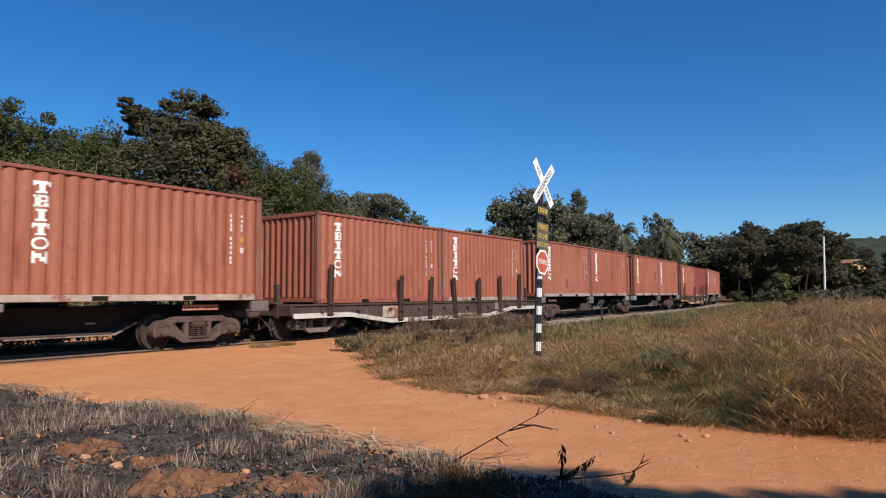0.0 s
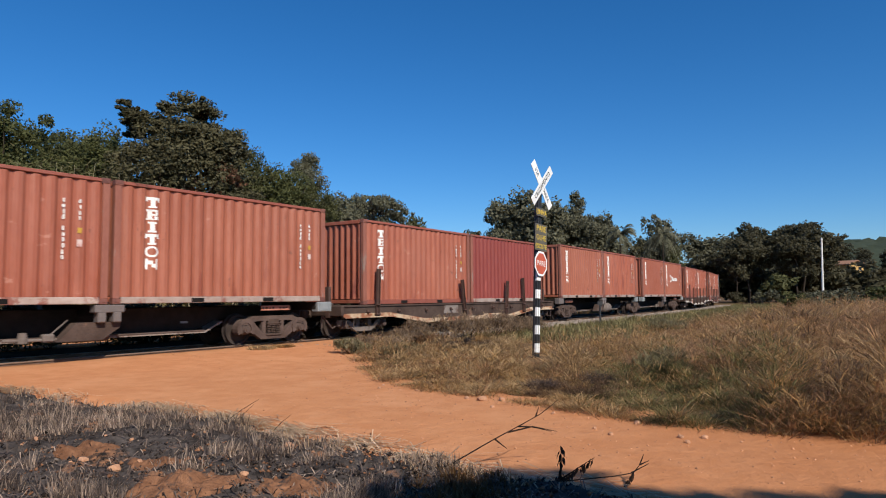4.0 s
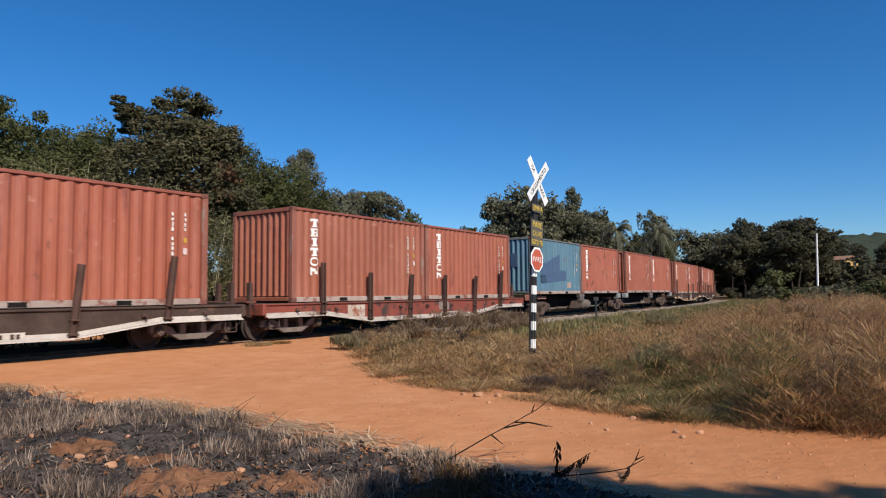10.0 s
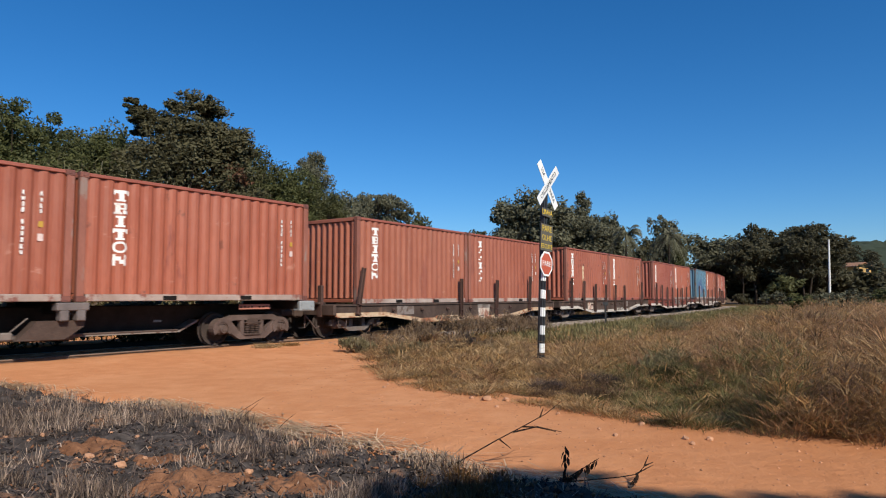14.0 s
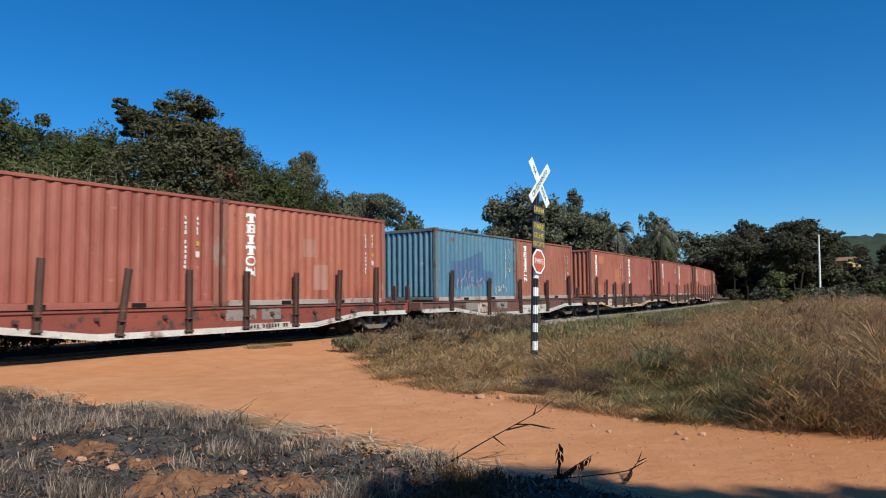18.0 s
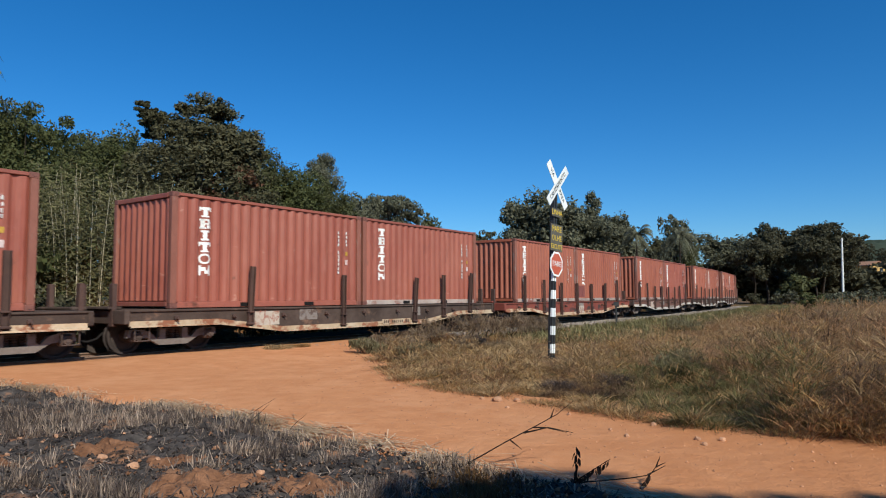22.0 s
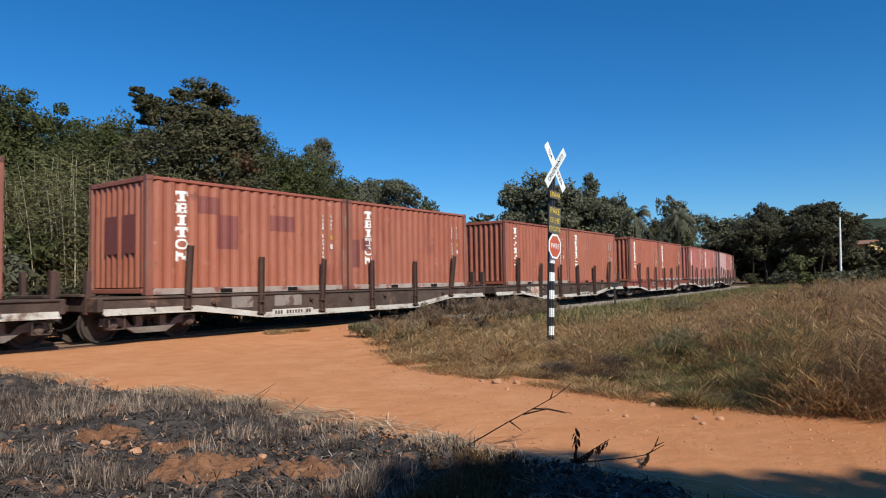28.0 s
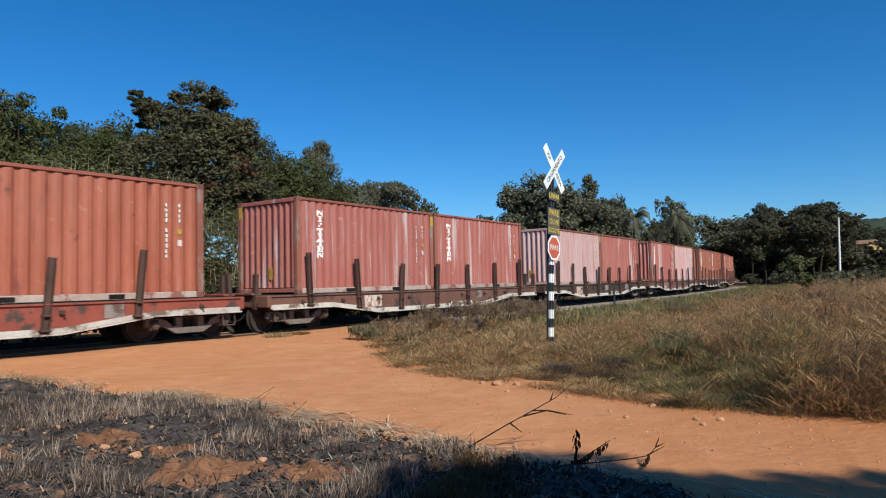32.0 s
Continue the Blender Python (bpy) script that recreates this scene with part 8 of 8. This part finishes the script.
    for name, mat, count, big, label in (("char_crumbs", "crumb_dark", 15000, 0.022, "crumbs of char on the burnt bank"), ("ash_crumbs", "crumb_grey", 9000, 0.018, "grey crumbs of ash on the burnt bank"), ("soil_crumbs", "clod", 5000, 0.024, "crumbs of orange soil on the burnt bank")):
        ang, d = np.radians(rnd.uniform(-50, 20, count)), 3.8 * (10.5 / 3.8) ** rnd.uniform(0, 1, count)
        px, py = d * np.sin(ang), d * np.cos(ang)
        ok = py < np.interp(px, [p[0] for p in BANK_EDGE[::-1]], [p[1] for p in BANK_EDGE[::-1]]) - 0.05
        if mat == "clod":
            ok &= np.array([noise.noise((p * 1.3, q * 1.3, 55)) > 0.05 for p, q in zip(px, py)])
        px, py = px[ok], py[ok]
        k = len(px)
        r = big * (0.25 + 0.75 * rnd.uniform(0, 1, k) ** 3)
        c = np.stack([px, py, np.array([bank_z(p, q) for p, q in zip(px, py)]) + r * 0.3], 1)
        v = octa[None] * r[:, None, None] * rnd.uniform(0.5, 1.4, (k, 6, 1)) + rnd.normal(size=(k, 6, 3)) * r[:, None, None] * 0.25 + c[:, None]
        thing(name, label, "crumbs", kind="stuff", data=fast_mesh(name, v.reshape(-1, 3), (tri[None] + 6 * np.arange(k)[:, None, None]).reshape(-1, 3), mat))
    m = 4200
    e = along_polyline(BANK_EDGE, 600)
    i = rnd.randint(0, 600, m)
    i = i[np.array([noise.noise((e[q].x * 1.6, e[q].y * 1.6, 33)) > -0.1 for q in i])]
    m = len(i)
    px = np.array([e[k].x for k in i]) + rnd.normal(size=m) * 0.13
    py = np.array([e[k].y for k in i]) + rnd.normal(size=m) * 0.13 + 0.15
    a = rnd.normal(size=m) * 0.5 + 2.5
    L = rnd.uniform(0.06, 0.24, m)
    zz = np.array([road_z(p, q) for p, q in zip(px, py)]) + rnd.uniform(0.004, 0.03, m)
    d1, d2 = np.stack([np.cos(a) * L, np.sin(a) * L, rnd.normal(size=m) * 0.012], 1), np.stack([-np.sin(a), np.cos(a), 0 * a], 1) * 0.0048
    c = np.stack([px, py, zz], 1)
    v = np.stack([c - d1 - d2, c + d1 - d2, c + d1 + d2, c - d1 + d2], 1).reshape(-1, 3)
    thing("flattened_straw", "flattened pale straw along the road edge", "straw", kind="stuff", data=fast_mesh("flattened_straw", v, np.arange(4 * m).reshape(m, 4), "straw_pale"))


def make_mounds():
    """Bare orange soil thrown up on the burnt bank."""
    for k, (x, y, rx, ry, h) in enumerate(((-1.75, 4.58, 0.5, 0.28, 0.075), (-0.95, 4.5, 0.32, 0.2, 0.05), (-3.0, 5.75, 0.3, 0.2, 0.05), (-2.2, 5.35, 0.30, 0.2, 0.05), (-3.9, 5.3, 0.5, 0.28, 0.05))):
        n, rings = 40, 12
        verts = [(x, y, bank_z(x, y) + h)]
        for j in range(1, rings + 1):
            for i in range(n):
                a = 6.28319 * i / n
                r = j / rings * (1 + 0.35 * noise.noise((2 * math.cos(a) + k * 7, 2 * math.sin(a), 3)) + 0.15 * noise.noise((6 * math.cos(a), 6 * math.sin(a), k)))
                px, py = x + rx * r * math.cos(a), y + ry * r * math.sin(a)
                u = j / rings
                verts.append((px, py, bank_z(px, py) + h * (1 - u ** 1.5) * (0.8 + 0.6 * noise.noise((px * 9, py * 9, k))) + 0.02 * noise.noise((px * 26, py * 26, 2)) * (1 - u) - 0.03 * u ** 6))
        faces = [(0, 1 + i, 1 + (i + 1) % n) for i in range(n)]
        faces += [(1 + (j - 1) * n + i, 1 + j * n + i, 1 + j * n + (i + 1) % n) for j in range(1, rings) for i in range(n)]
        faces += [(1 + (j - 1) * n + i, 1 + j * n + (i + 1) % n, 1 + (j - 1) * n + (i + 1) % n) for j in range(1, rings) for i in range(n)]
        thing("soil_mound", "low crumbly mound of bare orange soil on the burnt bank", "soil mound", "soil mounds on the bank", data=fast_mesh("soil_mound", verts, faces, "clod"))


def stone_mesh(seed):
    rnd = random.Random(seed)
    bm = bmesh.new()
    bmesh.ops.create_icosphere(bm, subdivisions=2, radius=1)
    for v in bm.verts:
        v.co *= 0.95 + 0.35 * noise.noise(v.co * 1.4 + Vector((seed * 3.1, 0, 0))) + rnd.uniform(-0.05, 0.05)
        v.co.z *= 0.65
    me = bpy.data.meshes.new("stone")
    bm.to_mesh(me)
    bm.free()
    me.materials.append(M["stone"])
    return me


def make_stones():
    kinds = [stone_mesh(i) for i in range(4)]
    rnd = random.Random(9)
    spots = [(0.49, 8.40, 0.07), (0.72, 8.35, 0.05), (1.95, 6.85, 0.035), (0.3, 8.55, 0.04), (-2.5, 5.2, 0.055), (-2.9, 5.5, 0.05), (-1.55, 6.0, 0.05), (-1.3, 5.75, 0.06)]
    for i in range(24):
        x = rnd.uniform(-2.5, 5.5)
        y = far_edge_y(x) - abs(rnd.gauss(0, 0.9)) - 0.08
        spots.append((x, float(y), rnd.uniform(0.012, 0.035)))
    for i in range(40):
        x, y = rnd.uniform(-4.5, 0.2), rnd.uniform(4.2, 7.0)
        if y < np.interp(x, [p[0] for p in BANK_EDGE[::-1]], [p[1] for p in BANK_EDGE[::-1]]) - 0.3:
            spots.append((x, y, rnd.uniform(0.012, 0.035)))
    for i, (x, y, r) in enumerate(spots):
        z = max(road_z(x, y), -0.2) if y > 4.5 and x > -1 else bank_z(x, y)
        if y < np.interp(x, [p[0] for p in BANK_EDGE[::-1]], [p[1] for p in BANK_EDGE[::-1]]) - 0.15:
            z = bank_z(x, y)
        o = thing("stone", "small orange stone lying in the dirt", "stone", "stones on the road", data=kinds[i % 4])
        o.matrix_basis = Matrix.LocRotScale((x, y, z + r * 0.25), Euler((0, 0, i * 1.7)), (r, r * rnd.uniform(0.7, 1), r))


def make_gravel():
    """Fine grit and pebbles on the road, too small to count."""
    rnd = np.random.RandomState(61)
    n = 10000
    x = rnd.uniform(-7.5, 7.5, n)
    fe = np.array([far_edge_y(a) for a in x])
    y = fe - np.abs(rnd.normal(size=n)) * 3.6 + 0.45
    ok = (x + 3.627) * 0.8215 - (y - 18.249) * 0.5702 > -0.45
    x, y = x[ok], y[ok]
    n = len(x)
    r = 0.003 + 0.014 * rnd.uniform(0, 1, n) ** 6
    octa = np.array([(1, 0, 0), (0, 1, 0), (-1, 0, 0), (0, -1, 0), (0, 0, 0.8), (0, 0, -0.8)])
    tri = np.array([(0, 1, 4), (1, 2, 4), (2, 3, 4), (3, 0, 4), (1, 0, 5), (2, 1, 5), (3, 2, 5), (0, 3, 5)])
    z = np.array([road_z(a, b) for a, b in zip(x, y)])
    v = octa[None] * r[:, None, None] * rnd.uniform(0.6, 1.3, (n, 6, 1)) + np.stack([x, y, z], 1)[:, None]
    f = tri[None] + 6 * np.arange(n)[:, None, None]
    thing("road_grit", "pale grit and pebbles scattered on the road", "gravel", kind="stuff", data=fast_mesh("road_grit", v.reshape(-1, 3), f.reshape(-1, 3), "grit"))


def make_twigs():
    """Dead stalks that stand up from the bank before the camera."""
    def stalk(points, r0, r1, label, leaves=()):
        t = thing("dead_branch", label, "dead branch", "dead branches on the bank")
        for n, line in enumerate(points):
            b = Build()
            for i, (p, q) in enumerate(zip(line, line[1:])):
                u0, u1 = i / (len(line) - 1), (i + 1) / (len(line) - 1)
                b.tube(p, q, r0 + (r1 - r0) * u0, r0 + (r1 - r0) * u1, 6)
            part("stem" if n == 0 else "side_twig", b.mesh("stem", "twig"), t)
        rnd = random.Random(4)
        for x, y, z, L in leaves:
            m = Build()
            w = L * 0.17
            m.add([(0, 0, 0), (w, 0.01, -L * 0.35), (w * 0.5, 0.02, -L * 0.8), (0, 0, -L), (-w * 0.7, -0.01, -L * 0.6), (-w * 0.8, 0.0, -L * 0.25)], [(0, 1, 2, 3), (0, 3, 4, 5)])
            part("withered_leaf", m.mesh("withered_leaf", "leaf_dead"), t, pose(x, y, z, rnd.uniform(-15, 15), rnd.uniform(-14, 22), rnd.uniform(-35, 35)))
        return t
    stalk([[(-0.098, 4.95, -0.12), (-0.015, 5.0, -0.044), (0.165, 5.05, 0.041), (0.35, 5.1, 0.131), (0.603, 5.15, 0.249), (0.749, 5.2, 0.315), (0.88, 5.25, 0.404)],
           [(0.489, 5.13, 0.191), (0.682, 5.2, 0.218), (0.884, 5.3, 0.158)], [(0.388, 5.1, 0.143), (0.462, 5.0, 0.099)], [(0.70, 5.18, 0.29), (0.73, 5.2, 0.36)], [(0.56, 5.14, 0.23), (0.66, 5.1, 0.235), (0.80, 5.05, 0.21)]],
          0.0066, 0.0022, "thin dead forked branch standing over the road")
    low = [(0.394, 4.55, -0.076), (0.654, 4.6, -0.041), (0.969, 4.65, -0.031), (1.174, 4.7, -0.027), (1.316, 4.75, -0.02), (1.361, 4.75, 0.035), (1.386, 4.75, 0.089)]
    leaves = [(0.79 + 0.012 * math.sin(i * 2), 4.6, 0.205 - i * 0.0175, 0.062) for i in range(14)]
    leaves += [(0.80 + 0.0145 * i, 4.6, -0.005 + 0.0088 * i + 0.008 * math.sin(i * 3), 0.06 + 0.012 * math.sin(i * 5)) for i in range(15)]
    leaves += [(1.31 - 0.0115 * i, 4.75 - 0.011 * i, -0.015 - 0.0088 * i, 0.055) for i in range(13)]
    stalk([low, [(0.62, 4.6, -0.10), (0.771, 4.62, -0.032), (0.793, 4.6, 0.096), (0.788, 4.6, 0.205)], [(0.771, 4.62, -0.032), (0.864, 4.6, 0.032), (1.015, 4.6, 0.124)], [(1.316, 4.75, -0.02), (1.27, 4.7, -0.073), (1.16, 4.6, -0.142)],
           [(1.361, 4.75, 0.035), (1.44, 4.8, 0.05)], [(1.361, 4.75, 0.035), (1.40, 4.78, 0.10)], [(1.30, 4.75, -0.02), (1.439, 4.8, 0.03)]],
          0.0056, 0.0019, "dead branch with withered black leaves", leaves)
    for pts in ([(-2.248, 6.9, -0.06), (-2.064, 6.95, 0.074), (-1.899, 7.0, 0.173)], [(-2.162, 6.9, -0.07), (-2.049, 7.0, 0.031), (-1.979, 7.1, 0.106)], [(-1.678, 6.6, -0.1), (-1.598, 6.7, -0.014), (-1.498, 6.7, 0.067)],
                [(-1.629, 6.6, -0.066), (-1.375, 6.7, -0.076), (-1.062, 6.8, -0.078)], [(-0.088, 4.9, -0.1), (-0.125, 4.95, 0.018), (-0.159, 5.0, 0.096)]):
        stalk([pts], 0.0035, 0.0015, "thin dead stalk leaning over the road edge")


def make_shade_tree():
    """An unseen tree added behind the camera, whose crown throws the shade on the near road."""
    rnd = np.random.RandomState(91)
    t = thing("shade_tree", "unseen leafy tree added behind the camera for its shade", "tree", at=pose(7.5, -6.9, -0.3))
    # the larger rear blobs are added to hold back sky light
    blobs = [(-0.9, 0.9, 4.5, 0.9, 0.75, 0.6), (0.4, 1.0, 4.6, 0.8, 0.6, 0.45), (0.9, 0.5, 4.6, 0.9, 0.7, 0.5), (1.4, 0.3, 4.6, 0.8, 0.6, 0.45), (2.1, -0.6, 4.7, 0.9, 0.65, 0.5), (1.6, -0.5, 4.7, 1.2, 0.8, 0.5), (2.9, -1.5, 4.7, 0.9, 0.7, 0.5), (-0.1, 0.6, 4.7, 1.0, 0.8, 0.7), (-1.4, 0.5, 4.3, 0.8, 0.7, 0.6), (0.4, 0.1, 4.6, 0.9, 0.8, 0.7), (-0.8, -0.3, 4.5, 1.1, 0.9, 0.7), (-2.6, -2.2, 4.9, 1.9, 1.5, 1.0), (0.2, -2.6, 5.2, 2.2, 1.7, 1.2), (2.6, -1.6, 5.0, 2.0, 1.5, 1.1), (-4.6, -1.8, 4.7, 1.7, 1.3, 0.9), (0.0, -3.6, 6.4, 2.2, 1.8, 1.2)]
    blobs = [(a, b, c + 5.03, p, q, r) for a, b, c, p, q, r in blobs]
    pts, cs, _ = crown_points(blobs, 19000, rnd, 0.18, 560, 0.2)
    v, f = leaf_quads(pts, 0.19, rnd)
    part("crown", fast_mesh("crown", v, f, "leaf_b"), t)
    part("trunk", trunk_mesh(9.0, 0.2, [cs[i] for i in rnd.choice(len(cs), 30, False)], rnd), t)


make_field()
make_stalks()
make_track_grass()
make_far_grass()
make_bushes()
make_weeds()
make_verge()
make_mounds()
make_stones()
make_gravel()
make_twigs()
make_shade_tree()


# ---------------------------------------------------------------- far things
def make_far():
    h = thing("house", "yellow-ochre house with a clay tile roof among trees", "house", at=pose(89.3, 147.0, ground_z(89.3, 147.0) - 0.1, 0, 0, 25) @ Matrix.Diagonal((0.8, 0.7, 0.62, 1)))
    part("wall", Build().prism([(-3.0, 0), (3.0, 0), (3.0, 7.6), (0, 8.72), (-3.0, 7.6)], -2.5, 2.5).mesh("wall", "house"), h)
    part("roof", Build().prism([(-3.9, 7.5), (0, 8.9), (3.9, 7.5), (3.9, 7.75), (0, 9.2), (-3.9, 7.75)], -3.0, 3.0).mesh("roof", "roof"), h)
    for x in (-2.0, 1.8):
        w = part("window", Build().box((x * 0.8, -2.5, 6.3), (1.3, 0.12, 1.2), 0.02).mesh("window", "glass"), h)
        part("sill", Build().box((x * 0.8, -2.58, 5.65), (1.5, 0.14, 0.08), 0.01).mesh("sill", "concrete"), w)
    xs = np.linspace(-900, 1500, 420)
    verts, k = [], 26
    for x in xs:
        for j in range(k):
            u = j / (k - 1)
            y = 560 + u * 260 + 0.05 * abs(x)
            top = 14 + 50 / (1 + math.exp(-(x - 310) / 40)) + 5 * noise.noise((x * 0.006, 0, 2))
            z = -1 + top * math.sin(u * 1.5708) + (3.0 * noise.noise((x * 0.05, u * 9, 0)) + 6.0 * noise.noise((x * 0.13, u * 22, 5))) * min(1, u * 3)
            verts.append((x, y, z))
    faces = [(i * k + j, i * k + j + 1, (i + 1) * k + j + 1, (i + 1) * k + j) for i in range(len(xs) - 1) for j in range(k - 1)]
    thing("wooded_hill", "far low hill covered with woods", "hill", kind="structure", data=fast_mesh("wooded_hill", verts, faces, "hill", True))


make_far()


# ---------------------------------------------------------------- what moves
def motions():
    """The train rolls past at about ten metres a second; its wheels turn while they are near."""
    times = [float(t) for t in range(33)]
    for ob, back, local in TRAIN:
        walk(ob, [(t, ride(back - travelled(t)) @ local) for t in times])
    place = {ob: back for ob, back, local in TRAIN}
    for wheel, x, local_x, wagon in WHEELSETS:
        near = [f / FPS for f in range(0, 32 * FPS + 1) if -15.5 < place[wagon] + x - travelled(f / FPS) < 22]
        rows = []
        if near:
            if near[0] > 0:
                near.insert(0, 0.0)
            if near[-1] < 32:
                near.append(32.0)
            first, last = travelled(near[1] if near[0] == 0.0 and len(near) > 1 and near[1] > 0.05 else near[0]), travelled(near[-2] if near[-1] == 32.0 and 32.0 - near[-2] > 0.05 else near[-1])
            for t in near:
                turn = min(max(travelled(t), first), last) / WHEEL_R
                rows.append((t, pose(local_x, 0, WHEEL_R, 0, -math.degrees(turn - first / WHEEL_R), 0)))
        else:
            rows = [(0.0, pose(local_x, 0, WHEEL_R)), (32.0, pose(local_x, 0, WHEEL_R))]
        walk(wheel, rows)


motions()
